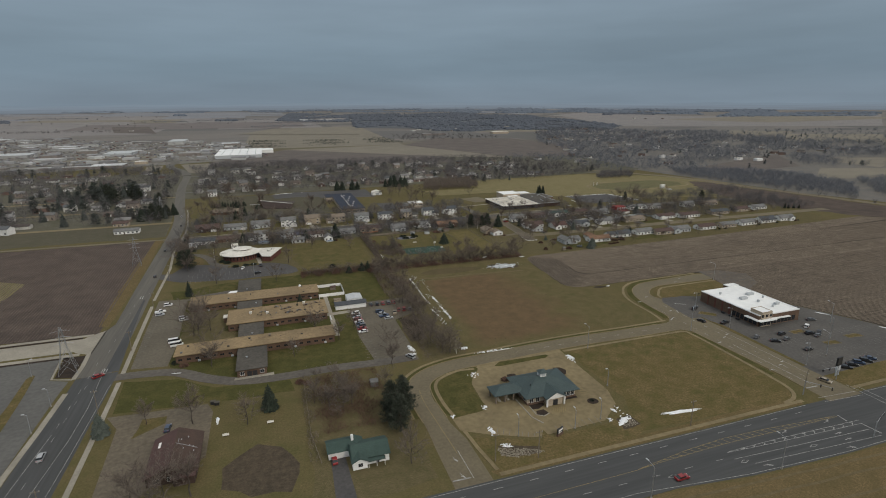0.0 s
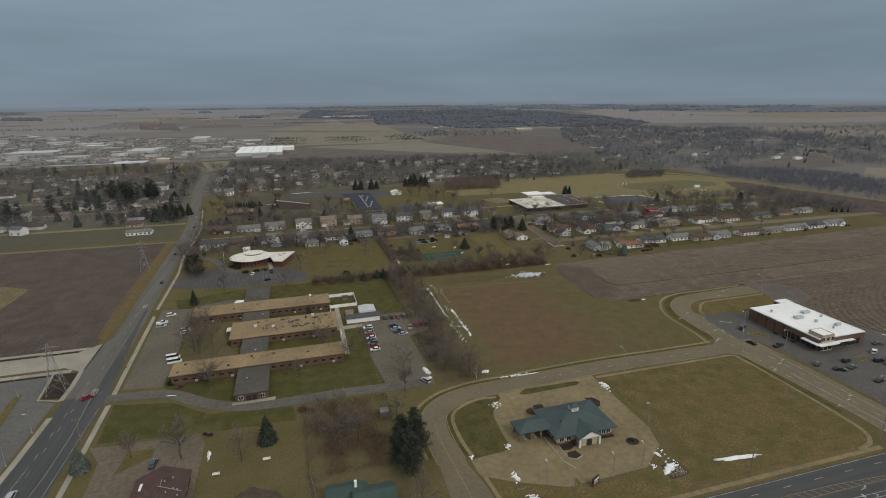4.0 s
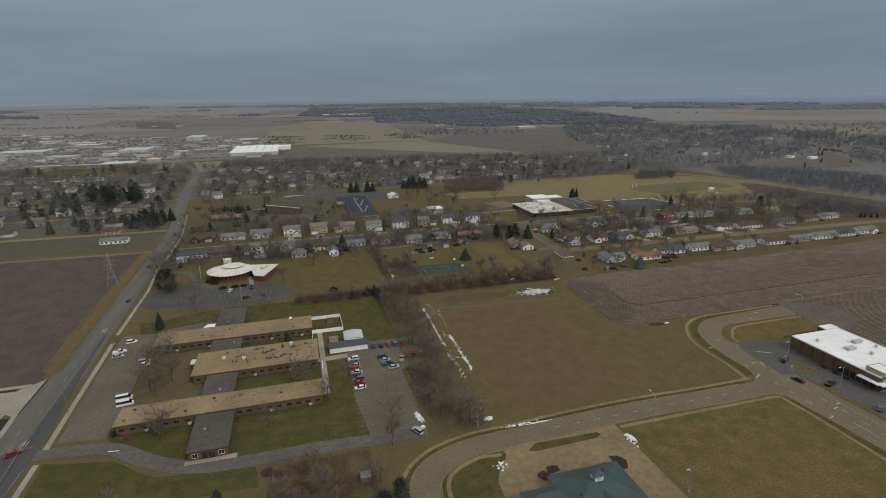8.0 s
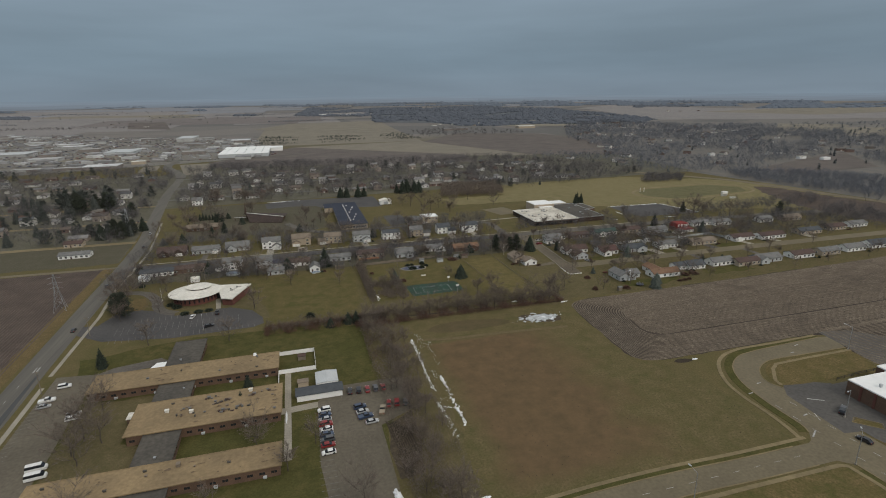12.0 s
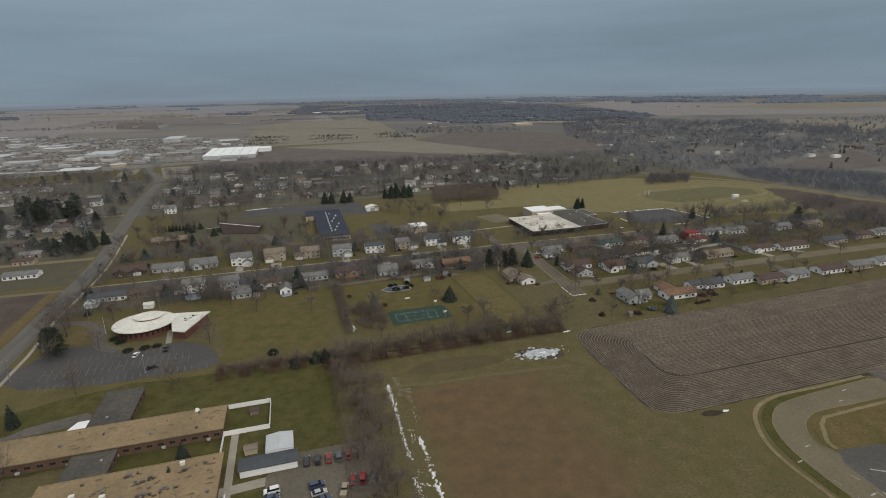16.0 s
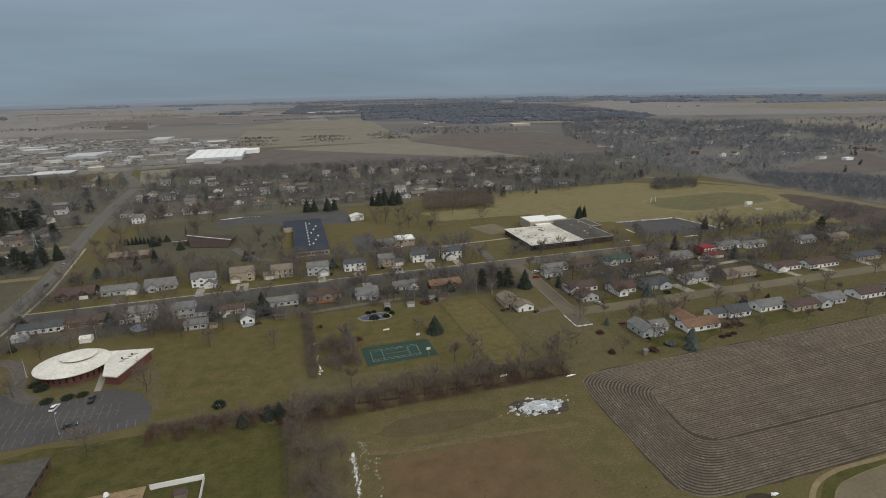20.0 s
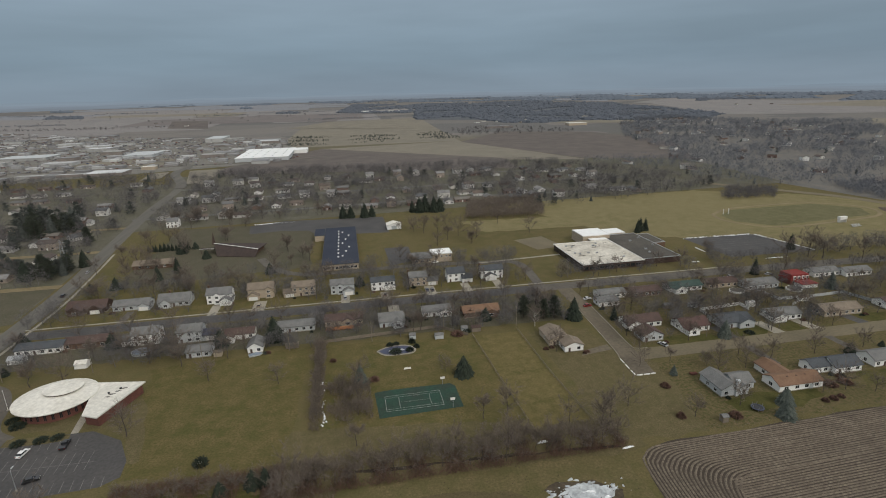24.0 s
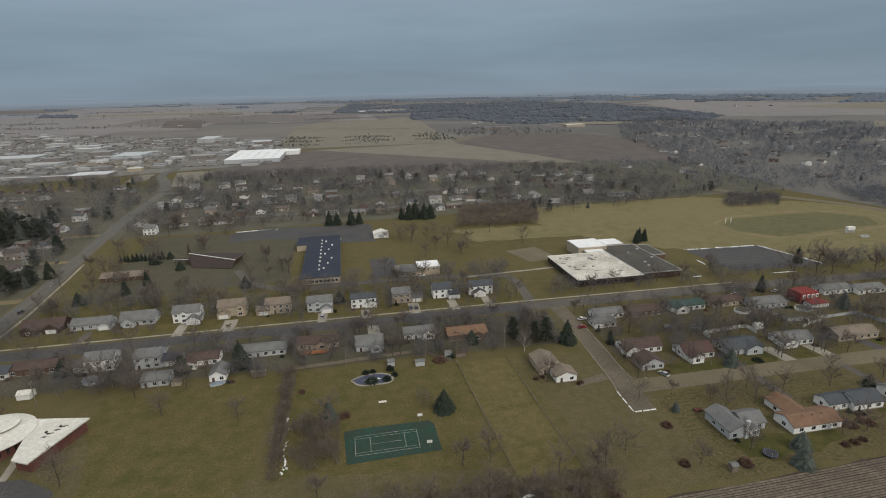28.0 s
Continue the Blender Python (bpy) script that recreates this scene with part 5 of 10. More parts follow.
sheet("west_front_lawn", [(-92.5, 500), (-330, 502), (-300, 562), (-96, 562)], 0.044, YARDGROUND, "open olive lawn along the lane", "lawn", 2.0)
for pts in ([(240.5, 171.5), (248.5, 171.5), (248.5, 174.5), (240.5, 174.5), (240.5, 171.5)], [(244.5, 157.5), (252.4, 156.6), (252.4, 160), (244.5, 160.4), (244.5, 157.5)], [(261.5, 159.6), (270.4, 158.6), (270.4, 162), (261.5, 162.4), (261.5, 159.6)], [(215.6, 208), (219, 210), (224.6, 204), (222, 201.6), (215.6, 208)]):
    structure("kerb", ribbon(Shape(), V(*pts), 0.15, -0.15, 0, 0.2).mesh("kerb", CONCTAN), "pale kerb round a small island", "kerb")
structure("church_loop", ribbon(Shape(), smooth_line([(-86, 432), (-72, 431), (-62.9, 429.4), (-55, 424), (-48.4, 412), (-45.3, 400.5), (-41, 393), (-34, 388)]), 2.9, -2.9, -0.1, 0.065).mesh("church_loop", OLDASPHALT), "curved drive from the road to the church", "drive")
sheet("church_leaf_litter", [(-44, 404), (-40, 421), (-8, 424), (7, 402), (13, 384), (16, 366), (12.6, 366), (7, 381), (-4, 390), (-30, 391.5)], 0.045, SCRUB, "brown leaf litter round the church", "ground", 1.0)
sheet("loop_island", [(-62, 418), (-56, 418), (-52, 408), (-52, 399), (-62, 398)], 0.055, VERGE, "brown bed inside the drive", "ground", 0.8)
for k in range(9):
    a = 0.6 * k
    structure("tyre_rut", ribbon(Shape(), smooth_line([(58.8 + a, 257 - 0.6 * k), (59.6 + a * 1.3, 248), (60.5 + a * 1.2, 238 - 0.3 * k), (60 + a * 0.6, 228 + 0.4 * k)]), 0.18, -0.18, 0, 0.06).mesh("tyre_rut", DITCH), "dark tyre rut in the wet ground", "path")
sheet("store_entrance", [(207, 204), (214.6, 203), (216, 213), (233, 229.5), (226, 233), (214.5, 235), (209, 228)], 0.083, STORELOT, "asphalt entrance between road and car park", "parking lot")
sheet("road_end_apron", [(268.5, 249), (271, 267), (286, 264), (298, 252), (290, 236), (276, 229), (264, 230)], 0.078, STORELOT, "asphalt apron behind the store", "parking lot")
for a, b in (((200.9, 393), (200.7, 389.4)), ((200.6, 388.2), (200.4, 384.6)), ((200.3, 383), (200.2, 379.6)), ((200.6, 379.0), (203.2, 378.9)), ((203.8, 378.9), (206.4, 378.8)), ((206.9, 378.9), (208.9, 378.8))):
    structure("kerb", ribbon(Shape(), V(a, b), 0.2, -0.2, 0, 0.34).mesh("kerb", WHITE), "white broken kerb block at the street end", "kerb")
structure("kerb", ribbon(Shape(), smooth_line([(206.4, 452), (205.0, 430), (202.4, 400), (201.2, 394)], 4), 0.14, -0.14, 0, 0.2).mesh("kerb", CONCRETE), "low concrete kerb", "kerb")
structure("kerb", ribbon(Shape(), smooth_line([(214.8, 452), (213.0, 425), (211.6, 404), (213.0, 400.4), (218, 399.8)], 4), 0.14, -0.14, 0, 0.2).mesh("kerb", CONCRETE), "low concrete kerb", "kerb")

# dead tufts standing in the meadow and on its banks
tufts, turng = Shape(), random.Random(23)
for _ in range(900):
    x, y = turng.uniform(90, 186), turng.uniform(214, 340)
    if (x < 164 or y < 262 or turng.random() < 0.35) and math.sin(x * 0.16 + 2 * math.sin(y * 0.05)) + math.sin(y * 0.13 + x * 0.03) > -0.5:
        r, h = turng.uniform(0.08, 0.24), turng.uniform(0.1, 0.3)
        pts = [(x + r * turng.uniform(0.5, 1.1) * math.cos(a), y + r * turng.uniform(0.5, 1.1) * math.sin(a)) for a in (0, 1.2, 2.5, 3.8, 5.1)]
        tufts.prism(pts, 0.0, h, 0.3, (x, y))
tagged(new("dead_tufts", tufts.mesh("dead_tufts", MUD)), "dark dead tufts scattered over the meadow", "grass", kind="stuff")

WETGRASS = patchy("wet_bank_grass", [(0.092, 0.074, 0.040), (0.078, 0.068, 0.034), (0.104, 0.082, 0.046)], (0.03, 0.12, 0.7))
for k, (x, y, a, b) in enumerate(((112, 325, 26, 6),)):
    g = random.Random(60 + k)
    sheet("bank_patch", [(x + a * g.uniform(0.7, 1.2) * math.cos(i * math.pi / 6), y + b * g.uniform(0.7, 1.2) * math.sin(i * math.pi / 6)) for i in range(12)], 0.047 + 0.003 * k, WETGRASS, "patch of rough grass on the bank", "grass", 0.6)

# ---- buildings: shared pieces ----
CACHE = {}


def window(parent, x, y, z, w, h, turn=0, frame=None):
    """A framed window on a wall that faces -y before it is turned; its pane is a piece of its own."""
    key = ("window", w, h, frame.name if frame else "")
    if key not in CACHE:
        s = Shape()
        b = 0.09
        s.box(-w / 2 - b, -0.05, -b, w / 2 + b, 0.03, 0).box(-w / 2 - b, -0.05, h, w / 2 + b, 0.03, h + b)
        s.box(-w / 2 - b, -0.05, 0, -w / 2, 0.03, h).box(w / 2, -0.05, 0, w / 2 + b, 0.03, h)
        s.box(-0.03, -0.04, 0, 0.03, 0.02, h)
        CACHE[key] = (s.mesh("window", frame or TRIM), Shape().box(-w / 2, -0.015, 0, w / 2, 0.02, h).mesh("pane", PANE))
    f, p = CACHE[key]
    ob = part("window", f, parent, m=pose(x, y, z, 0, 0, turn))
    part("pane", p, ob)
    return ob


def door(parent, x, y, w, h, turn=0, m=None, name="door", z=0.05):
    key = (name, w, h, m.name if m else "")
    if key not in CACHE:
        s = Shape().box(-w / 2, -0.05, 0, w / 2, 0.02, h)
        n = 4 if name == "garage_door" else 2
        for i in range(n):
            s.box(-w / 2 + 0.1, -0.075, h * i / n + 0.06, w / 2 - 0.1, -0.05, h * (i + 1) / n - 0.06)
        CACHE[key] = s.mesh(name, m or TRIM)
    return part(name, CACHE[key], parent, m=pose(x, y, z, 0, 0, turn))


def gable(parent, x0, y0, x1, y1, h, pitch, axis, wallm, roofm, z0=0.0, over=0.45):
    """Walls with gable ends and a two-sided roof of real thickness."""
    cx, cy = (x0 + x1) / 2, (y0 + y1) / 2
    s = Shape()
    if axis == "x":
        up = pitch * (y1 - y0) / 2
        s.add([(x0, y0, z0), (x1, y0, z0), (x1, y1, z0), (x0, y1, z0), (x0, y0, h), (x1, y0, h), (x1, y1, h), (x0, y1, h), (x0, cy, h + up), (x1, cy, h + up)],
              [(0, 1, 5, 4), (2, 3, 7, 6), (1, 2, 6, 9, 5), (3, 0, 4, 8, 7), (3, 2, 1, 0)])
        prof = [(y0 - over, h - pitch * over), (cy, h + up), (y1 + over, h - pitch * over)]
        a, b = x0 - over, x1 + over
        vs = [(e, y, z + dz) for e in (a, b) for dz in (0.02, 0.24) for y, z in prof]
    else:
        up = pitch * (x1 - x0) / 2
        s.add([(x0, y0, z0), (x1, y0, z0), (x1, y1, z0), (x0, y1, z0), (x0, y0, h), (x1, y0, h), (x1, y1, h), (x0, y1, h), (cx, y0, h + up), (cx, y1, h + up)],
              [(0, 1, 5, 8, 4), (2, 3, 7, 9, 6), (1, 2, 6, 5), (3, 0, 4, 7), (3, 2, 1, 0)])
        prof = [(x0 - over, h - pitch * over), (cx, h + up), (x1 + over, h - pitch * over)]
        a, b = y0 - over, y1 + over
        vs = [(x, e, z + dz) for e in (a, b) for dz in (0.02, 0.24) for x, z in prof]
    part("wall", s.mesh("wall", wallm), parent)
    fs = [(3, 4, 10, 9), (4, 5, 11, 10), (0, 6, 7, 1), (1, 7, 8, 2), (0, 3, 9, 6), (2, 8, 11, 5), (0, 1, 4, 3), (1, 2, 5, 4), (6, 9, 10, 7), (7, 10, 11, 8)]
    part("roof", mesh("roof", vs, fs, roofm), parent)
    return up


def hip(parent, x0, y0, x1, y1, h, up, m, over=0.6, name="roof"):
    x0, y0, x1, y1 = x0 - over, y0 - over, x1 + over, y1 + over
    d = min(x1 - x0, y1 - y0) / 2
    if x1 - x0 >= y1 - y0:
        r = [((x0 + d), (y0 + y1) / 2), ((x1 - d), (y0 + y1) / 2)]
        top = [(0, 1, 5, 4), (1, 2, 5), (2, 3, 4, 5), (3, 0, 4)]
    else:
        r = [((x0 + x1) / 2, y0 + d), ((x0 + x1) / 2, y1 - d)]
        top = [(0, 1, 4), (1, 2, 5, 4), (2, 3, 5), (3, 0, 4, 5)]
    vs = [(x0, y0, h), (x1, y0, h), (x1, y1, h), (x0, y1, h)] + [(a, b, h + up) for a, b in r] + [(x0, y0, h - 0.22), (x1, y0, h - 0.22), (x1, y1, h - 0.22), (x0, y1, h - 0.22)]
    fs = top + [(6, 7, 1, 0), (7, 8, 2, 1), (8, 9, 3, 2), (9, 6, 0, 3), (9, 8, 7, 6)]
    return part(name, mesh(name, vs, fs, m), parent)


def flat(parent, x0, y0, x1, y1, h, wallm, roofm, copem=None, parapet=0.35, over=0.0, name="wall"):
    """A flat-roofed block: walls, a roof deck and a coping round the edge."""
    part(name, Shape().box(x0, y0, 0, x1, y1, h).mesh("wall", wallm), parent)
    a0, b0, a1, b1 = x0 - over, y0 - over, x1 + over, y1 + over
    part("roof", Shape().box(a0, b0, h + 0.01, a1, b1, h + 0.16).mesh("roof", roofm), parent)
    s, t, z = Shape(), 0.25, h + 0.165
    s.box(a0 - 0.03, b0 - 0.03, h - 0.05, a1 + 0.03, b0 + t, z + parapet).box(a0 - 0.03, b1 - t, h - 0.05, a1 + 0.03, b1 + 0.03, z + parapet)
    s.box(a0 - 0.03, b0 + t, h - 0.05, a0 + t, b1 - t, z + parapet).box(a1 - t, b0 + t, h - 0.05, a1 + 0.03, b1 - t, z + parapet)
    part("coping", s.mesh("coping", copem or roofm), parent)


def roof_vent(parent, x, y, z, w=0.8, d=0.8, h=0.6, m=None):
    key = ("vent", w, d, h, m.name if m else "")
    if key not in CACHE:
        CACHE[key] = Shape().box(-w / 2, -d / 2, 0, w / 2, d / 2, h).box(-w / 2 - 0.1, -d / 2 - 0.1, h, w / 2 + 0.1, d / 2 + 0.1, h + 0.12).mesh("roof_vent", m or METAL)
    return part("roof_vent", CACHE[key], parent, m=pose(x, y, z))


def stain(parent, x, y, z, w, d, seed, m=STAIN):
    rng = random.Random(seed)
    pts = [(math.cos(a) * w / 2 * rng.uniform(0.4, 1.2), math.sin(a) * d / 2 * rng.uniform(0.4, 1.2)) for a in np.arange(0, 2 * math.pi, 0.45)]
    return part("roof_stain", Shape().prism(pts, 0, 0.012).mesh("roof_stain", m), parent, m=pose(x, y, z))


# ---- the brick school with three wings ----
rng = random.Random(11)
school = thing("school_building", -12, 265, "long low brick school with three tan-roofed wings and grey corridors", "school")


def loc(x, y):
    return x + 12, y - 265


for x0, y0, x1, y1 in ((-47.5, 238.8, 22.8, 249.6), (-27.2, 268.2, 22.6, 287.4), (-49, 302.2, 21.0, 315.8)):
    (a0, b0), (a1, b1) = loc(x0, y0), loc(x1, y1)
    flat(school, a0, b0, a1, b1, 3.9, BRICK, TANROOF, TANROOF, 0.12, 0.7)
    n = int((a1 - a0) / 3.4)
    for i in range(n):
        x = a0 + (i + 0.5) * (a1 - a0) / n
        window(school, x, b0, 1.3, 1.7, 0.9, frame=BRICK)
        if i % 3 == 1:
            window(school, x, b1, 1.3, 1.7, 0.9, 180, BRICK)
        if i % 4 == 2:
            roof_vent(school, x + 0.8, b0 - 0.5, 0.35, 1.0, 0.7, 0.5, LTGREY)
    for i in range(7):
        roof_vent(school, rng.uniform(a0 + 2, a1 - 2), rng.uniform(b0 + 1.5, b1 - 1.5), 4.06, rng.choice((0.4, 0.6, 0.9)), rng.choice((0.4, 0.6)), rng.choice((0.3, 0.5)), rng.choice((TANSH, GREYROOF, GREYSH)))
    for i in range(26):
        x = a0 + (a1 - a0) * (1 - 0.75 * rng.random() ** 1.6)
        stain(school, min(max(x, a0 + 2), a1 - 2), b1 - 1.4 - (b1 - b0 - 3) * rng.random() ** 1.3, 4.16 + 0.0015 * i, rng.choice((0.7, 1.1, 1.6, 2.8)), rng.choice((0.4, 0.7, 1.2)), i + int(y0))
for x0, y0, x1, y1 in ((-20.8, 216.8, -8.9, 238.0), (-21.3, 250.4, -10.3, 267.4), (-23.4, 288.2, -11.1, 301.4), (-24.4, 316.6, -11.8, 341.2)):
    (a0, b0), (a1, b1) = loc(x0, y0), loc(x1, y1)
    flat(school, a0, b0, a1, b1, 3.3, BRICK, GREYROOF, GREYROOF, 0.10, 0.5)
    for y in np.arange(b0 + 2, b1 - 1, 4.0):
        window(school, a1, y, 1.3, 1.6, 0.9, 90, BRICK)
    for i in range(1):
        roof_vent(school, rng.uniform(a0 + 2, a1 - 2), rng.uniform(b0 + 1.5, b1 - 1.5), 3.46, 0.6, 0.6, 0.4)
a, b = loc(-14.8, 216.8)
for dx in (-1.1, 1.1):
    door(school, a + dx, b - 0.01, 1.9, 2.3, m=BLACK)
for dx in (-4, 4):
    window(school, a + dx, b, 0.9, 1.6, 1.5)
a, b = loc(-29, 319)
part("canopy", Shape().prism([(a - 2.5, b - 1.8), (a + 4.5, b - 1.0), (a + 4.8, b + 4), (a, b + 4)], 2.9, 3.15).mesh("canopy", WHITEROOF), school, "white flat entrance canopy")
for dx, dy in ((-2, -1.3), (0.4, 3.6)):
    part("canopy_post", Shape().tube((a + dx, b + dy, 0), (a + dx, b + dy, 2.9), 0.1, 0.1, 8).mesh("canopy_post", METAL), school)
a, b = loc(-28.6, 283)
flat(school, a - 1.5, b - 2.2, a + 1.2, b + 1.8, 2.8, BRICK, CREAM, CREAM, 0.1, 0.2)
a, b = loc(-2, 278)
for dx, dy, n in ((3, 2.5, 7), (6, 3.4, 6), (-9, 2.0, 5), (5, -3.5, 7), (11, -2.6, 5), (-9, -2.5, 4), (-2, 6.6, 4), (14, 4.5, 5), (20, 5.5, 5)):
    for i in range(n):  # clusters of small roof units, pipes and leftover pans
        roof_vent(school, a + dx + rng.gauss(0, 1.3), b + dy + rng.gauss(0, 0.5), 4.06, rng.choice((0.4, 0.7, 1.1)), rng.choice((0.4, 0.6)), rng.choice((0.2, 0.35, 0.6)), rng.choice((TANSH, BROWNROOF, BROWNROOF, GREYROOF, GREYSH, TANSH)))
for dx, dy in ((-14.5, 1.5), (-6, -1.2), (13.6, 7.6)):
    roof_vent(school, a + dx, b + dy, 4.06, 1.3, 1.0, 0.9, CREAM)
a, b = loc(-7, 247)
roof_vent(school, a, b, 4.06, 1.0, 1.4, 0.9, TANSH)
part("dome_vent", Shape().tube((a + 18.4, b + 69, 4.0), (a + 18.4, b + 69, 4.9), 0.9, 0.5, 10).mesh("dome_vent", WHITEROOF), school, "small white dome on the roof edge")

# white board fence round a play yard, with a shed and a white metal store beside it
fence = thing("board_fence", 29, 311, "tall white board fence round a small yard", "fence")
for (x0, y0), (x1, y1) in (((-7.6, 8.8), (7.6, 8.8)), ((7.6, 8.8), (7.6, -8.2)), ((7.6, -8.2), (-7.6, -8.2)), ((-7.6, -8.2), (-7.6, -26))):
    n = max(2, int(math.hypot(x1 - x0, y1 - y0) / 2.4))
    for i in range(n):
        p0 = Vector((x0 + (x1 - x0) * i / n, y0 + (y1 - y0) * i / n))
        p1 = Vector((x0 + (x1 - x0) * (i + 1) / n, y0 + (y1 - y0) * (i + 1) / n))
        part("fence_panel", ribbon(Shape(), [p0, p1], 0.05, -0.05, 0, 1.9).mesh("fence_panel", WHITE), fence)
        part("post", Shape().box(p0.x - 0.07, p0.y - 0.07, 0, p0.x + 0.07, p0.y + 0.07, 2.0).mesh("post", WHITE), fence)
sheet("yard_concrete", [(22, 303.6), (36, 303.6), (36, 305.6), (22, 305.6)], 0.06, CONCRETE, "concrete strip along the fence", "path")
shed = thing("garden_shed", 31, 314, "small brown play house in the fenced yard", "shed")
gable(shed, -1.6, -1.2, 1.6, 1.2, 1.9, 0.5, "x", WOOD, BROWNROOF, over=0.2)
garage = thing("storage_garage", 37, 281.5, "low white garage with a dark grey roof", "garage")
gable(garage, -8.6, -2.8, 8.6, 2.8, 2.7, 0.28, "x", WHITE, DKGREYSH)
for x in (-6, -3, 0.5, 4):
    door(garage, x, -2.8, 2.2, 2.2, name="garage_door", m=WHITE)
store = thing("metal_store", 40.3, 289.5, "white metal storage building with a shallow roof", "storage building")
gable(store, -4.3, -4.6, 4.3, 4.6, 3.0, 0.12, "y", WHITE, LTGREY, over=0.1)
door(store, 0, -4.6, 3, 2.6, name="garage_door", m=TRIM)
shed = thing("garden_shed", 31, 291, "small tan shed on the lawn", "shed")
gable(shed, -2, -1.4, 2, 1.4, 2.0, 0.35, "x", BEIGE, TANSH, over=0.2)

# ---- round church with a spiral white roof ----
church = thing("round_church", -24, 408, "round red-brick church under a white spiral disc roof", "church")


def disc(cx, cy, rx, ry, n=40, turn=0.0):
    c, s_ = math.cos(turn), math.sin(turn)
    return [(cx + rx * math.cos(t) * c - ry * math.sin(t) * s_, cy + rx * math.cos(t) * s_ + ry * math.sin(t) * c) for t in (2 * math.pi * i / n for i in range(n))]


part("wall", Shape().prism(disc(-2.5, 0.2, 12.0, 11.0), 0, 4.4).mesh("wall", REDBRICK), church, "red brick drum wall")
s = Shape()
s.prism(disc(-2.5, 0.2, 14.4, 13.2), 4.4, 4.75)
s.prism(disc(-2.5, 0.2, 14.2, 13.0), 4.75, 5.9, 0.5, (-1.5, 2.6))
part("roof", s.mesh("roof", CREAM), church, "broad white disc roof, slightly dished")
part("drum", Shape().prism(disc(-1.0, 2.4, 5.6, 4.8), 5.0, 6.6).mesh("drum", DARKWOOD), church)
s = Shape()
s.prism(disc(-0.8, 3.0, 7.0, 6.0), 6.55, 6.8).prism(disc(-0.8, 3.0, 6.9, 5.9), 6.8, 7.1, 0.6, (-0.8, 4.4))
part("upper_roof", s.mesh("upper_roof", CREAM), church, "smaller raised white disc roof")
for i in range(14):
    t = math.radians(190 + i * 12)
    window(church, -2.5 + 12.0 * math.cos(t), 0.2 + 11.0 * math.sin(t), 1.0, 0.9, 2.2, math.degrees(t) + 90, REDBRICK)
wing = [(13.2, -15.8), (19.2, -18.6), (28.0, 4.6), (8.5, 8.2)]
cx, cy = 17, -5.4
part("wing_wall", Shape().prism([(cx + (x - cx) * 0.9, cy + (y - cy) * 0.9) for x, y in wing], 0, 4.0).mesh("wing_wall", REDBRICK), church, "red brick wing wall")
part("wing_roof", Shape().prism(wing, 4.0, 4.5).mesh("wing_roof", CREAM), church, "cream four-cornered flat roof with dark stains")
for dx, dy in ((-1.5, 2.5), (1.8, 5.2)):
    roof_vent(church, 18.5 + dx, -4.5 + dy, 4.5, 0.6, 0.6, 0.4, BLACK)
for k in range(7):
    stain(church, 17.4 + k * 0.75, -4.4 + k * 0.9 + (k % 2) * 0.8, 4.506 + 0.004 * k, 2.4 - 0.15 * k, 1.1, k + 40, GREYROOF)
part("link_roof", Shape().box(7.5, -3.5, 3.6, 12.5, 2.5, 3.85).mesh("link_roof", CREAM), church)
part("link_wall", Shape().box(8, -2.5, 0, 12.2, 2, 3.6).mesh("link_wall", PANE), church, "dark glazed link between both parts")
sheet("church_walk", [(-13.5, 388), (-11, 388), (-12.5, 404), (-15.5, 404)], 0.1, CONCRETE, "concrete walk to the church door", "path")
pole = thing("flag_pole", -45, 410, "white flag pole beside the church", "flag pole")
part("pole", Shape().tube((0, 0, 0), (0, 0, 9), 0.09, 0.05, 8).mesh("pole", TRIM), pole)
part("base", Shape().prism(disc(0, 0, 0.5, 0.5, 12), 0, 0.25).mesh("base", CONCRETE), pole)

# ---- bank with a green roof ----
bank = thing("bank_building", 96, 165, "brick bank with green hipped roof and a cupola", "bank")
part("wall", Shape().box(-10.4, -7.4, 0, 10.6, 7.6, 3.5).mesh("wall", BEIGE), bank, "tan brick wall")
part("plinth", Shape().box(-10.5, -7.5, 0, 10.7, 7.7, 1.0).mesh("plinth", BRICK), bank)
hip(bank, -10.6, -7.6, 11.0, 8.2, 3.6, 3.6, GREENROOF, 1.0)
part("porch_wall", Shape().box(-3.0, -10.4, 0, 3.2, -7.4, 3.4).mesh("porch_wall", BEIGE), bank)
gable(bank, -4.0, -11.0, 4.2, -3.5, 3.5, 0.55, "y", TRIM, GREENROOF, z0=3.3, over=0.3)
for x in (-3.6, 3.8):
    part("porch_column", Shape().box(x - 0.3, -11.0, 0, x + 0.3, -10.4, 3.5).mesh("porch_column", TRIM), bank)
door(bank, 0.1, -10.42, 2.0, 2.4, m=BLACK)
for x in (-8.6, -6.0, 5.6, 7.4, 9.2):
    window(bank, x, -7.5, 1.1, 1.5, 1.7)
for y in (-5, -2, 1.5, 5):
    window(bank, 10.7, y, 1.1, 1.4, 1.7, 90)
    window(bank, -10.5, y, 1.1, 1.4, 1.7, 270)
cup = part("cupola", Shape().box(-1.3, -0.6, 6.4, 1.3, 2.0, 8.6).mesh("cupola", TRIM), bank, "white louvred cupola")
for x, y, t in ((0, -0.62, 0), (1.32, 0.7, 90), (-1.32, 0.7, 270)):
    part("louvre", Shape().box(-0.8, -0.03, 0, 0.8, 0.02, 1.1).mesh("louvre", LTGREY), cup, m=pose(x, y, 7.2, 0, 0, t))
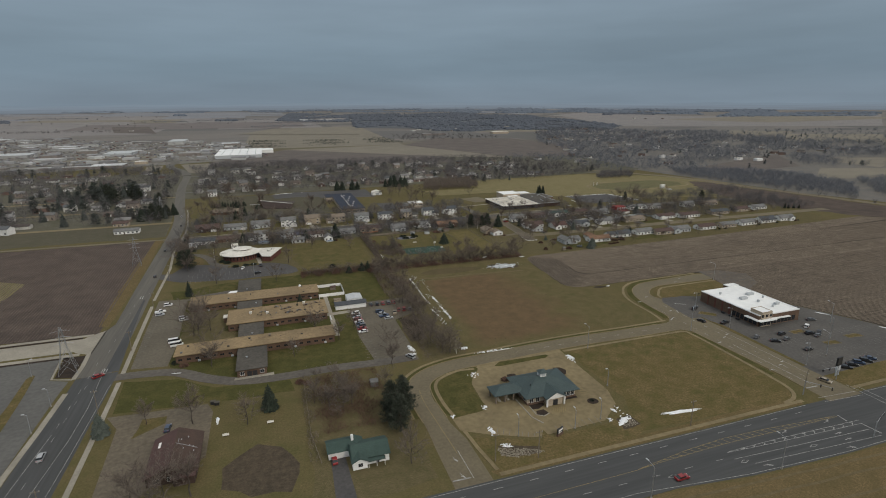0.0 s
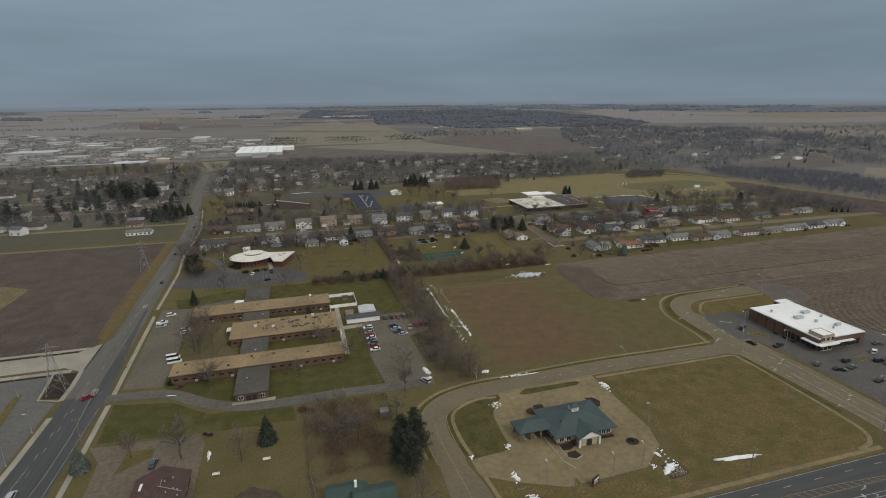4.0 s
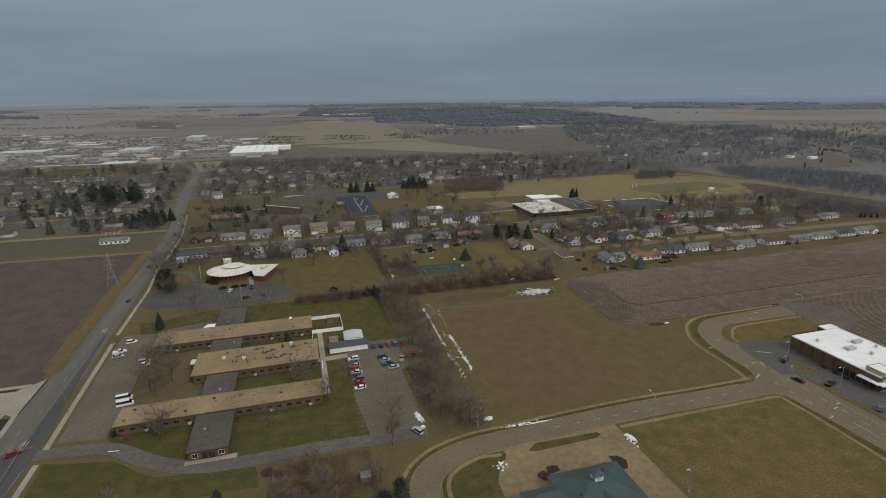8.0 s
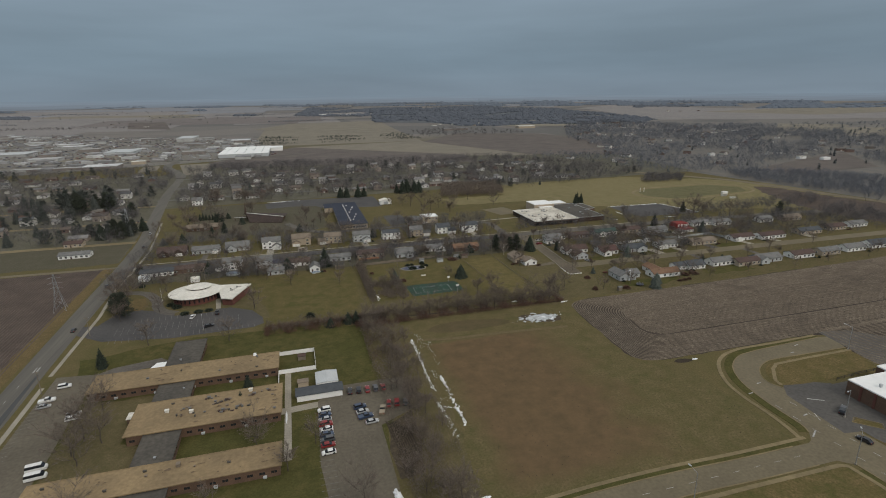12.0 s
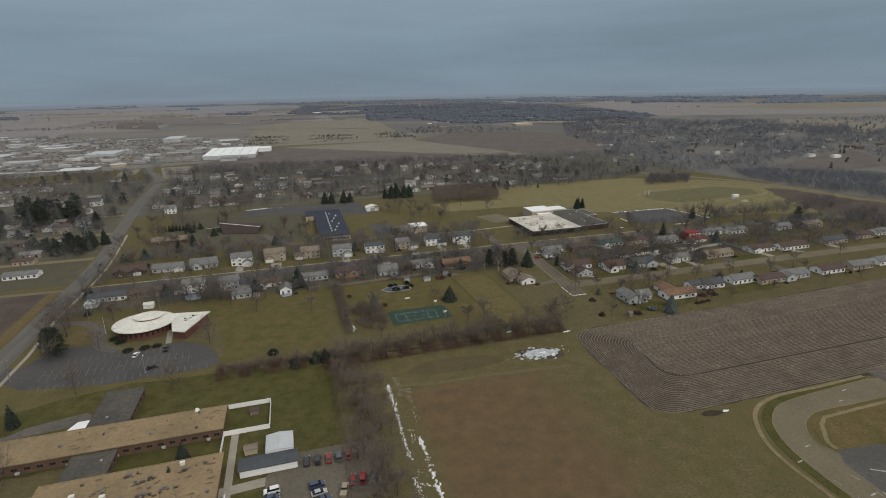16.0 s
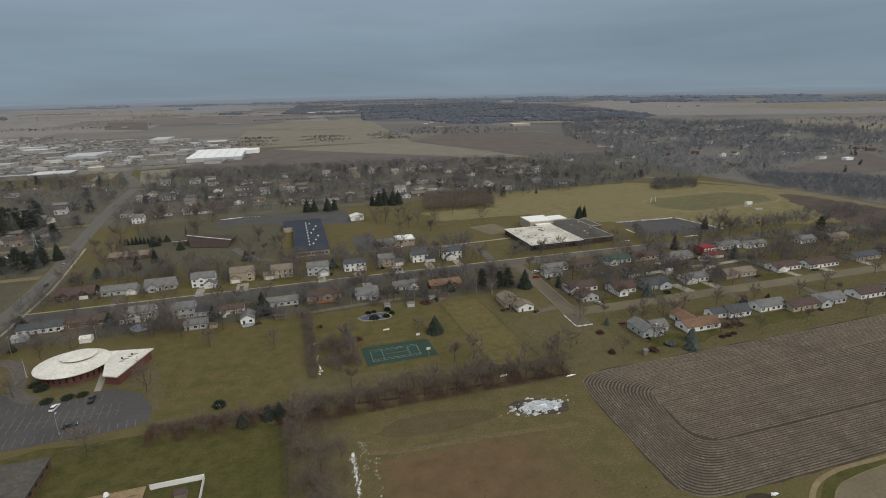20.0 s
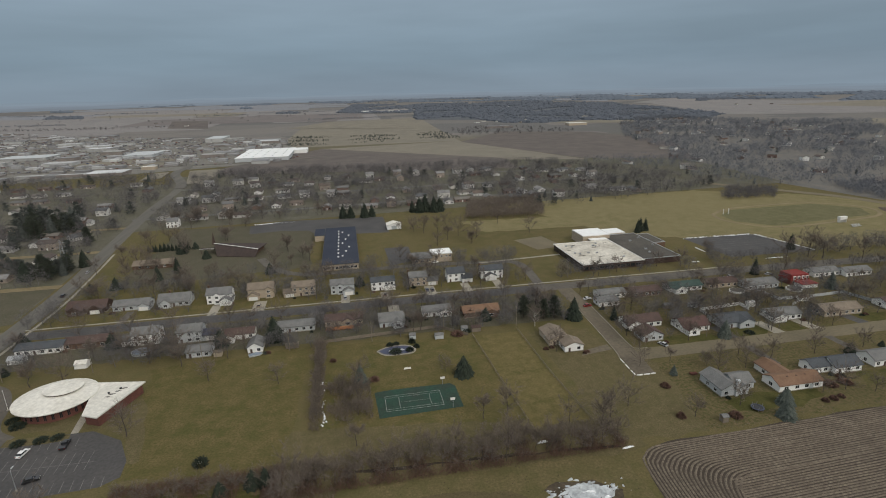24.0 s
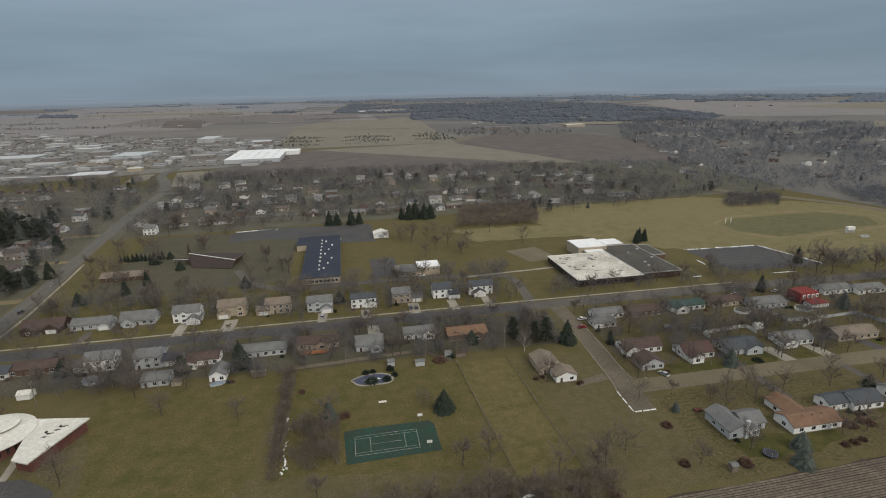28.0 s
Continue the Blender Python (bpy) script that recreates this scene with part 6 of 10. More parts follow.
part("cupola_roof", Shape().prism([(-1.8, -1.1), (1.8, -1.1), (1.8, 2.5), (-1.8, 2.5)], 8.6, 9.6, 0.1, (0, 0.7)).mesh("cupola_roof", GREENROOF), bank)
hip(bank, -21.6, -2.6, -9.0, 4.4, 3.7, 1.9, GREENROOF, 0.5, "drive_through_roof")
for x in (-21.0, -17.2, -13.6):
    for y in (-2.0, 3.8):
        part("canopy_column", Shape().box(x - 0.3, y - 0.3, 0, x + 0.3, y + 0.3, 3.5).mesh("canopy_column", TANSH), bank)
for x in (-19.1, -15.4):
    part("teller_island", Shape().box(x - 0.5, -1.6, 0, x + 0.5, 3.4, 0.35).box(x - 0.3, 0, 0.35, x + 0.3, 1.4, 1.6).mesh("teller_island", CONCRETE), bank)
for x, y in ((-5, 2.5), (4, 4), (-7, -3)):
    part("vent_pipe", Shape().tube((x, y, 5.0), (x, y, 6.4), 0.15, 0.15, 6).mesh("vent_pipe", BLACK), bank)
structure("kerb", ribbon(Shape(), V((83.4, 163), (83.8, 150), (86, 145.5)), 0.25, -0.25, 0, 0.22).mesh("kerb", CONCRETE), "pale kerb beside the bank", "kerb")
sign = thing("bank_sign", 88, 137.5, "dark monument sign with pale panels on the lawn", "sign", turn=25)
part("base", Shape().box(-1.6, -0.4, 0, 1.6, 0.4, 0.9).mesh("base", BRICK), sign)
part("panel", Shape().box(-1.5, -0.25, 0.9, 1.5, 0.25, 2.9).mesh("panel", BLACK), sign)
part("lettering", Shape().box(-1.2, -0.29, 1.9, 1.2, -0.25, 2.5).box(-1.2, -0.29, 1.2, 0.6, -0.25, 1.5).mesh("lettering", TRIM), sign, "pale bars of unreadable lettering")

# ---- drugstore with a white roof ----
shop = thing("corner_store", 245, 203, "large brick corner store with a white flat roof", "store")
flat(shop, -14.2, -19, 13.6, 19.4, 5.9, BRICK, WHITEROOF, WHITEROOF, 0.25)
flat(shop, 6.0, 19.6, 13.6, 23.4, 6.2, BRICK, WHITEROOF, WHITEROOF, 0.25)
flat(shop, -13.0, -19.6, -6.2, -12.6, 7.6, BEIGE, WHITEROOF, BEIGE, 0.2)
s = Shape()
s.box(-15.8, -21.6, 3.6, -4.5, -19.1, 4.0).box(-16.4, -20.4, 3.6, -14.3, -12, 3.95).box(-4.5, -20.6, 3.6, 6, -19.1, 3.9)
part("canopy", s.mesh("canopy", WHITEROOF), shop, "white flat canopy round the entrance corner")
for i in range(10):
    window(shop, -12.6 + i * 2.5 if i < 8 else -12.6 + i * 2.5, -19.0 - (0.62 if i < 3 else 0), 0.6, 2.0, 2.6, frame=BLACK)
for i in range(6):
    window(shop, -14.2, -17 + i * 2.6, 0.6, 2.0, 2.6, 270, BLACK)
for y in (-1, 4, 9, 14):
    part("pilaster", Shape().box(-14.5, y - 0.4, 0, -14.2, y + 0.4, 5.9).mesh("pilaster", REDBRICK), shop)
for x in (-12.4, -9.6, -6.9):
    window(shop, x, -19.6, 5.0, 1.6, 1.6, frame=BEIGE)
for x, y, w, d in ((-2, 2, 4.2, 2.2), (7, 6, 4.2, 2.0), (8, -10, 2.5, 1.6), (2, -4, 1, 1), (10, 0, 0.8, 0.8), (3, -12, 0.7, 0.7), (-8, 12, 0.8, 0.8)):
    roof_vent(shop, x, y, 6.06, w, d, 1.1, LTGREY)
for x, y in ((228.7, 199), (228.7, 204), (228.8, 194.5)):
    b = thing("shop_trolley_rack", x, y, "dark trolley rack outside the store", "trolley rack")
    part("rack", Shape().box(-0.4, -1.0, 0.1, 0.4, 1.0, 1.0).mesh("rack", BLACK), b)
sign = thing("pylon_sign", 219.5, 135.5, "tall dark pylon sign at the car park corner", "sign", turn=10)
for x in (-1.0, 1.0):
    part("post", Shape().box(x - 0.2, -0.2, 0, x + 0.2, 0.2, 8.0).mesh("post", LTGREY), sign)
part("panel", Shape().box(-1.7, -0.35, 4.8, 1.7, 0.35, 8.6).mesh("panel", BLACK), sign)
part("panel", Shape().box(-1.5, -0.3, 2.6, 1.5, 0.3, 4.4).mesh("panel", LTGREY), sign)

# ---- flat school with the white roof, blue-roofed church hall, dark A-frame church ----
flat_school = thing("flat_roof_school", 270, 525, "low wide school with a weathered white flat roof", "school")
flat(flat_school, -35.0, -22.0, 7.5, 27.0, 4.2, DARKWOOD, DIRTYWHITE, TRIM, 0.3, 0.4)
flat(flat_school, 8.4, -19.5, 35.5, 40.0, 4.0, DARKWOOD, GREYROOF, LTGREY, 0.3, 0.3)
flat(flat_school, -10.0, 32.4, 11.5, 52.0, 6.8, BEIGE, WHITEROOF, TRIM, 0.3)
flat(flat_school, -6.0, 27.6, 7.5, 32.2, 4.8, BEIGE, WHITEROOF, TRIM, 0.2)
flat(flat_school, 12.0, 40.6, 29.0, 54.0, 5.0, BEIGE, WHITEROOF, TRIM, 0.2)
flat(flat_school, 36.2, 14, 46, 38, 3.6, BRICK, GREYROOF, LTGREY, 0.2)
for i in range(11):
    window(flat_school, -32.6 + i * 3.6, -22.0, 0.9, 2.6, 1.9, frame=BLACK)
for i in range(11):
    window(flat_school, -35.0, -19 + i * 4.2, 0.9, 2.6, 1.9, 270, BLACK)
rng = random.Random(5)
for i in range(26):
    stain(flat_school, rng.uniform(-31, 4), rng.uniform(-18, 23), 4.37 + 0.004 * i, rng.uniform(2, 9), rng.uniform(0.8, 2.2), i + 90, GREYROOF if i % 3 == 0 else DIRTYWHITE)
for i in range(10):
    roof_vent(flat_school, rng.uniform(-31, 4), rng.uniform(-18, 23), 4.36, 1.2, 1.0, 0.7)
for i in range(5):
    roof_vent(flat_school, rng.uniform(12, 32), rng.uniform(-15, 34), 4.16, 1.6, 1.2, 0.7)
hall = thing("blue_roof_hall", 79, 602, "long hall with a dark blue roof and white vents", "church hall")
flat(hall, -9.5, -55, 14.5, 46, 4.2, BEIGE, BLUEROOF, DKGREYSH, 0.12, 0.6)
flat(hall, -18, 22, -10.2, 44, 4.6, BEIGE, BLUEROOF, DKGREYSH, 0.15, 0.3)
for i in range(9):
    roof_vent(hall, 1.0, -40 + i * 9, 4.36, 1.0, 1.0, 0.6, TRIM)
for i in range(7):
    roof_vent(hall, 4 + (i % 3) * 2.4, -38 + i * 11, 4.36, 1.0, 1.2, 0.6, TRIM)
for i in range(9):
    window(hall, -7.6 + i * 2.5, -55, 1.0, 1.8, 1.6)
for i in range(16):
    window(hall, 14.5, -50 + i * 5.6, 1.0, 1.8, 1.6, 90)
aframe = thing("dark_church", 3, 606, "dark brown low church with sweeping pointed roof", "church")
s = Shape()
s.add([(-12.3, -4, 0.5), (16.4, -13.5, 0.5), (18.5, -9, 5.0), (-15.7, 7, 7.6), (22, 12, 3.6), (-20, 23, 3.6), (-12.3, -4, 0.2), (16.4, -13.5, 0.2), (18.5, -9, 4.6), (-15.7, 7, 7.2), (22, 12, 3.2), (-20, 23, 3.2)],
      [(0, 1, 2, 3), (3, 2, 4, 5), (9, 8, 7, 6), (11, 10, 8, 9), (0, 6, 7, 1), (1, 7, 8, 2), (2, 8, 10, 4), (4, 10, 11, 5), (5, 11, 9, 3), (3, 9, 6, 0)])
part("roof", s.mesh("roof", CHURCHROOF), aframe, "dark brown sweeping roof")
part("wall", Shape().prism([(-11, 0), (15, -9), (19.5, 10), (-17, 20)], 0, 2.9).mesh("wall", BRICK), aframe)
part("fascia", Shape().tube((-15.7, 6.9, 7.75), (18.5, -9.1, 5.15), 0.28, 0.28, 4).mesh("fascia", TRIM), aframe, "white roof edge")
part("spire", Shape().add([(-17.4, 7.6, 6.6), (-14.6, 7.0, 6.6), (-15.2, 10.6, 6.6), (-16.4, 10.4, 15.5)], [(0, 1, 3), (1, 2, 3), (2, 0, 3), (2, 1, 0)]).mesh("spire", DARKWOOD), aframe, "dark pointed spire")
part("porch_roof", Shape().prism([(-26.5, 6.5), (-15.6, 5.0), (-16, 9.5), (-26, 10)], 3.4, 3.8).mesh("porch_roof", CHURCHROOF), aframe)
part("porch_edge", Shape().tube((-26.5, 6.4, 3.9), (-15.8, 4.9, 3.9), 0.16, 0.16, 4).mesh("porch_edge", TRIM), aframe, "white porch edge")
for k in range(3):
    part("porch_post", Shape().tube((-25.8 + 4 * k, 7.2 - 0.5 * k, 0), (-25.8 + 4 * k, 7.2 - 0.5 * k, 3.4), 0.15, 0.15, 6).mesh("porch_post", DARKWOOD), aframe)
tan_house = thing("tan_roof_house", -48, 590, "low house with a tan shingle roof", "house")
gable(tan_house, -13, -6, 13, 6, 2.8, 0.35, "x", BRICK, TANSH)
for x in (-8, -3, 3, 8):
    window(tan_house, x, -6, 1.0, 1.6, 1.3)
garage = thing("white_garage", 127, 651, "white metal garage with a cream roof", "garage")
gable(garage, -6, -5, 6, 5, 3.6, 0.3, "y", WHITE, CREAM)
door(garage, 0, -5, 4.5, 3, name="garage_door", m=LTGREY)
office = thing("flat_house", 145, 556, "two-storey tan house with a white flat roof", "house")
flat(office, -1, -9, 13, 3, 5.6, BEIGE, WHITEROOF, WHITEROOF, 0.2, 0.3)
gable(office, -15, -9, -1, 6, 3.2, 0.3, "x", BEIGE, GREYSH)
for x in (2, 5.5, 9, 11.5):
    window(office, x, -9, 3.4, 1.3, 1.3)
for x in (-12, -8, -4):
    window(office, x, -9, 1.0, 1.6, 1.3)
press = thing("press_box", 494, 563, "white press box on stilts by the track", "press box")
part("cabin", Shape().box(-3.4, -1.4, 2.6, 3.4, 1.4, 5.0).mesh("cabin", TRIM), press)
for x in (-3, -1, 1, 3):
    part("leg", Shape().box(x - 0.15, -1.2, 0, x + 0.15, 1.2, 2.6).mesh("leg", TRIM), press)
stand = thing("bleachers", 493, 549, "pale metal bleachers beside the track", "bleachers")
for i in range(5):
    part("step", Shape().box(-4, -1.2 + 0.6 * i, 0.3 + 0.3 * i, 4, -0.7 + 0.6 * i, 0.4 + 0.3 * i).mesh("step", LTGREY), stand)
part("frame", Shape().box(-3.7, -1.1, 0, -3.5, 1.6, 0.3).box(3.5, -1.1, 0, 3.7, 1.6, 0.3).mesh("frame", METAL), stand)
board = thing("goal_posts", 425.6, 615, "white goal posts on the sports field", "goal posts")
for x in (-2.6, 2.6):
    part("post", Shape().tube((x, 0, 0), (x, 0, 5), 0.3, 0.3, 6).mesh("post", TRIM), board)

# ---- houses ----
HOUSES = []  # centres, kept free of trees


def house(x, y, w, d, st, roofm, wallm, label, axis="x", pitch=0.5, front=None, garage=None, chimney=None, face=0, group="houses along the street"):
    """A family house: x, y is the middle of its street side. front: (x, width, depth) of a cross gable; garage: (x, width, depth) with a door."""
    h = 2.7 * st + 0.3
    ob = thing("house", x, y, label, "house", group, turn=face)
    HOUSES.append((x, y, max(w, d) * 0.75))
    up = gable(ob, -w / 2, 0, w / 2, d, h, pitch, axis, wallm, roofm)
    part("foundation", Shape().box(-w / 2 - 0.04, -0.04, -0.1, w / 2 + 0.04, d + 0.04, 0.35).mesh("foundation", CONCRETE), ob)
    free = []
    if front:
        fx, fw, fd = front
        gable(ob, fx - fw / 2, -fd, fx + fw / 2, d / 2, h - 0.1, pitch + 0.1, "y", wallm, roofm, over=0.35)
        window(ob, fx, -fd, 0.9, 1.8, 1.4)
        if st > 1:
            window(ob, fx, -fd, 3.6, 1.5, 1.2)
        free.append((fx - fw / 2, fx + fw / 2))
    if garage:
        gx, gw, gd = garage
        gable(ob, gx - gw / 2, -gd, gx + gw / 2, max(d * 0.55, 6.2 - gd), 2.8, pitch, "y" if abs(gx) < w / 2 else "x", wallm, roofm, over=0.35)
        door(ob, gx, -gd, min(gw - 1.2, 4.8), 2.2, name="garage_door", m=TRIM)
        free.append((gx - gw / 2, gx + gw / 2))
    n = max(2, int(w / 3.2))
    dx = None
    for i in range(n):
        cx = -w / 2 + (i + 0.5) * w / n
        if any(a - 0.9 < cx < b + 0.9 for a, b in free):
            if st > 1 and not front:
                window(ob, cx, 0, 3.7, 1.2, 1.3)
            continue
        if dx is None and i >= n // 2 - 1:
            door(ob, cx, 0, 1.0, 2.1, m=BROWNROOF)
            dx = cx
        else:
            window(ob, cx, 0, 0.95, 1.5, 1.35)
        if st > 1:
            window(ob, cx, 0, 3.7, 1.2, 1.3)
    for i in range(max(2, n - 1)):
        cx = -w / 2 + (i + 0.5) * w / max(2, n - 1)
        window(ob, cx, d, 0.95, 1.5, 1.35, 180)
    for s_ in range(st):
        window(ob, w / 2, d / 2, 0.95 + 2.75 * s_, 1.2, 1.3, 90)
        window(ob, -w / 2, d / 2, 0.95 + 2.75 * s_, 1.2, 1.3, 270)
    if chimney is not None:
        part("chimney", Shape().box(chimney - 0.5, d * 0.55, 0.4, chimney + 0.5, d * 0.55 + 0.9, h + up + 1.1).box(chimney - 0.6, d * 0.55 - 0.1, h + up + 1.1, chimney + 0.6, d * 0.55 + 1.0, h + up + 1.3).mesh("chimney", BRICK), ob)
    part("vent_pipe", Shape().tube((w * 0.2, d * 0.6, h), (w * 0.2, d * 0.6, h + up + 0.4), 0.08, 0.08, 5).mesh("vent_pipe", METAL), ob)
    return ob


# north side of the street
house(-58, 507.5, 20, 10, 1, BROWNROOF, DARKWOOD, "brown half-timbered house with a dark brown roof", front=(-5, 7, 3), garage=(5, 8, 2), pitch=0.6)
house(-34.5, 506, 19, 9, 1, GREYSH, LTGREY, "long pale grey house with grey roof", garage=(7, 6, 2))
house(-12, 506, 17, 10, 1, GREYSH, LTGREY, "grey house with steep grey roof and chimney", front=(-4, 6, 2), chimney=-3, pitch=0.7)
house(13, 504, 13.5, 9, 2, GREYSH, WHITE, "two-storey pale house with white porch", front=(-1, 3.5, 1), garage=(4, 6.5, 4), chimney=-6, pitch=0.6)
house(35.5, 507, 14.5, 9, 2, TANSH, BEIGE, "two-storey beige house with gabled garage", front=(4.5, 4, 1.2), garage=(-4, 6.5, 3), pitch=0.6)
house(60, 504.5, 13, 9, 2, TANSH, BEIGE, "two-storey tan house with a side garage", garage=(-8, 7, 0.5))
house(82.5, 502, 13.5, 9, 2, GREYSH, LTGREY, "two-storey grey house with white garage gable", front=(-1.2, 3.5, 0.6), garage=(3.6, 6.5, 3))
house(106.5, 501.5, 14, 8.5, 2, DKGREYSH, WHITE, "white split-level house with dark grey roof", garage=(4, 6.5, 0.6), pitch=0.4)
house(128, 503.5, 10.5, 9, 2, GREYSH, BEIGE, "two-storey beige house with low garage wing", garage=(8.5, 7, 0.4), chimney=-5.4)
house(152, 505, 11, 9, 2, DKGREYSH, WHITE, "two-storey white house with grey roof", garage=(6.5, 6.5, 2.5), pitch=0.55)
house(175, 505, 14, 8.5, 2, DKGREYSH, WHITE, "two-storey white house with a navy roof", garage=(-1.5, 7, 3.2), chimney=-7)
# south side of the street: their backs are seen
house(-39, 460.5, 19, 9, 1, BROWNROOF, BRICK, "brick ranch house with maroon-brown roof", pitch=0.35)
house(-58, 458.6, 20, 8.5, 1, DKGREYSH, WHITE, "low grey ranch house near the main road", pitch=0.35)
house(-11, 457, 12, 9, 2, GREYSH, WHITE, "tall white house with grey roof", garage=(-8.5, 5, -1))
sunny = house(9.5, 455, 11, 9, 2, GREYSH, LTGREY, "grey two-storey house with a dark solar roof", garage=(9.4, 8.6, -0.6))
for kx in range(4):
    for ky in range(2):
        u, v = 5.6 + kx * 2.1, 0.3 + ky * 2.0
        z0, z1 = 3.22 + 0.5 * (v - 0.6), 3.22 + 0.5 * (v + 1.2)
        part("solar_panel", Shape().add([(u, v, z0), (u + 1.95, v, z0), (u + 1.95, v + 1.85, z1), (u, v + 1.85, z1), (u, v, z0 + 0.08), (u + 1.95, v, z0 + 0.08), (u + 1.95, v + 1.85, z1 + 0.08), (u, v + 1.85, z1 + 0.08)], [(3, 2, 1, 0), (4, 5, 6, 7), (0, 1, 5, 4), (1, 2, 6, 5), (2, 3, 7, 6), (3, 0, 4, 7)]).mesh("solar_panel", POOL), sunny, "dark blue solar panel")
house(33, 452.5, 13.5, 8, 1, BROWNROOF, WHITE, "white ranch house with maroon-brown roof", front=(-4.5, 4.5, 3), pitch=0.4)
house(42.5, 436.5, 6.6, 9, 1, GREYSH, WHITE, "detached white garage with grey roof", axis="y", pitch=0.6)
house(58, 455, 21, 8.5, 1, GREYSH, LTGREY, "long low grey ranch house", pitch=0.35)
house(83, 457, 19, 9, 1, BROWNROOF, BEIGE, "beige house with orange wooden deck", front=(2, 6, 1.5), pitch=0.4)
house(107, 449.5, 12.5, 11, 1, GREYSH, LTGREY, "grey house with glazed porch", front=(3, 5, 2.5), pitch=0.5)
house(131.5, 456.5, 15, 8.5, 1, GREYSH, WHITE, "white split house with grey-green roof", front=(4, 6.5, 1.5), pitch=0.4)
house(154, 450.5, 19, 9.5, 1, ORANGEROOF, BRICK, "brick ranch house with orange-brown roof", front=(4.5, 7, 2), garage=(-6, 7, -1), pitch=0.4)
house(184.5, 404, 8.8, 7, 1, TANSH, WHITE, "garage front of a tan-roofed house", axis="y", pitch=0.4)
house(180.6, 411.5, 9.6, 13, 1, TANSH, BEIGE, "tan-roofed house behind the garage", axis="y", pitch=0.4)
house(17.5, 438, 10.5, 8, 1, GREYSH, LTGREY, "low grey garden outbuilding", pitch=0.3)
# between the stub street and the red house
G2 = "houses in the eastern blocks"
house(231, 456.5, 16, 8, 1, GREYSH, WHITE, "white house with grey-green roof", group=G2, pitch=0.35)
house(224, 447, 11.5, 7.5, 1, GREYSH, WHITE, "white garage wing with grey-green roof", group=G2, pitch=0.35)
house(251, 455, 17.5, 8.5, 1, BROWNROOF, BRICK, "low brick house with dark brown roof", group=G2, pitch=0.35)
house(276.5, 456.5, 20, 8.5, 1, GREENSH, WHITE, "white house with grey-green roof and gable", front=(-5, 7, 3), group=G2, pitch=0.4)
house(300, 456.5, 19, 8.5, 1, BROWNROOF, BEIGE, "beige house with maroon-brown roof", group=G2, pitch=0.4)
house(320, 449, 20, 9.5, 1, GREYSH, LTGREY, "grey house with wide grey roof", group=G2, pitch=0.4)
house(228, 419, 18, 9, 1, BROWNROOF, WHITE, "white house with dark brown roof", front=(-6, 7, 2), group=G2, pitch=0.5)
house(224, 405, 10, 8, 1, BROWNROOF, LTGREY, "garage wing with dark brown roof", axis="y", group=G2, pitch=0.5)
house(249, 409, 14, 10, 1, MAROON, WHITE, "white and brick house with maroon roof", front=(-3.5, 6, 3.5), group=G2, pitch=0.5)
house(271, 408.5, 17, 11, 1, DKGREYSH, LTGREY, "grey house with blue-grey roof and porch", front=(4, 8, 1.5), group=G2, pitch=0.35)
house(300, 410, 16, 9, 1, GREYSH, WHITE, "white raised ranch with grey roof", garage=(-5, 7, 1.5), group=G2, pitch=0.4)
house(331, 408.5, 22, 9, 1, TANSH, BEIGE, "beige house with arched porch windows", group=G2, pitch=0.4)
house(368, 408.5, 20, 9, 1, BROWNROOF, WHITE, "white ranch house with brown roof", garage=(-6, 7, 1.5), group=G2, pitch=0.4)
house(394, 405.5, 24, 9, 1, BROWNROOF, WHITE, "long white ranch house with brown roof", group=G2, pitch=0.4)
house(434, 407, 22, 9, 1, DKGREYSH, BEIGE, "ranch house with wide dark grey roof", group=G2, pitch=0.4)
house(371.5, 457.5, 18, 8.5, 1, GREYSH, WHITE, "white house with pale grey roof", group=G2, pitch=0.35)
house(390, 453.5, 18, 8.5, 1, GREYSH, WHITE, "white house with grey roof", group=G2, pitch=0.4)
house(434, 450, 14, 8.5, 1, GREYSH, WHITE, "small white house with grey roof", group=G2, pitch=0.5)
# along the field
G3 = "houses along the ploughed field"
grey = thing("house", 230, 358, "pale grey house with twin gables and a chimney", "house", G3)
HOUSES.append((230, 363, 11))
gable(grey, -7.2, -0.4, 0.8, 12.2, 3.3, 0.5, "y", LTGREY, GREYSH)
gable(grey, 0.6, 2.4, 9.0, 10.4, 2.9, 0.5, "x", LTGREY, GREYSH)
gable(grey, 0.2, -0.6, 4.2, 6.4, 3.0, 0.6, "y", LTGREY, GREYSH, over=0.35)
part("chimney", Shape().box(-1.6, -1.1, 0, -0.4, -0.3, 6.6).box(-1.7, -1.2, 6.6, -0.3, -0.2, 6.8).mesh("chimney", LTGREY), grey)
part("foundation", Shape().box(-7.25, -0.45, -0.1, 0.85, 12.25, 0.35).box(0.85, 2.35, -0.1, 9.05, 10.45, 0.35).mesh("foundation", CONCRETE), grey)
for x, y in ((-5.2, -0.4), (2.2, -0.6), (6.6, 2.4)):
    window(grey, x, y, 0.9, 1.5, 1.3)
for y in (3, 7.5):
    window(grey, -7.2, y, 0.9, 1.4, 1.2, 270)
window(grey, 9.0, 6.4, 0.9, 1.4, 1.2, 90)
door(grey, 4.9, 2.4, 1.0, 2.1)
rust = thing("house", 255.5, 355.4, "white house with rust-orange roof and rear wing", "house", G3)
HOUSES.append((255.5, 361, 12))
gable(rust, -9.6, 0, 9.6, 8.8, 2.9, 0.42, "x", WHITE, ORANGEROOF)
gable(rust, -5.4, 6.0, 2.6, 18.0, 2.9, 0.42, "y", WHITE, ORANGEROOF)
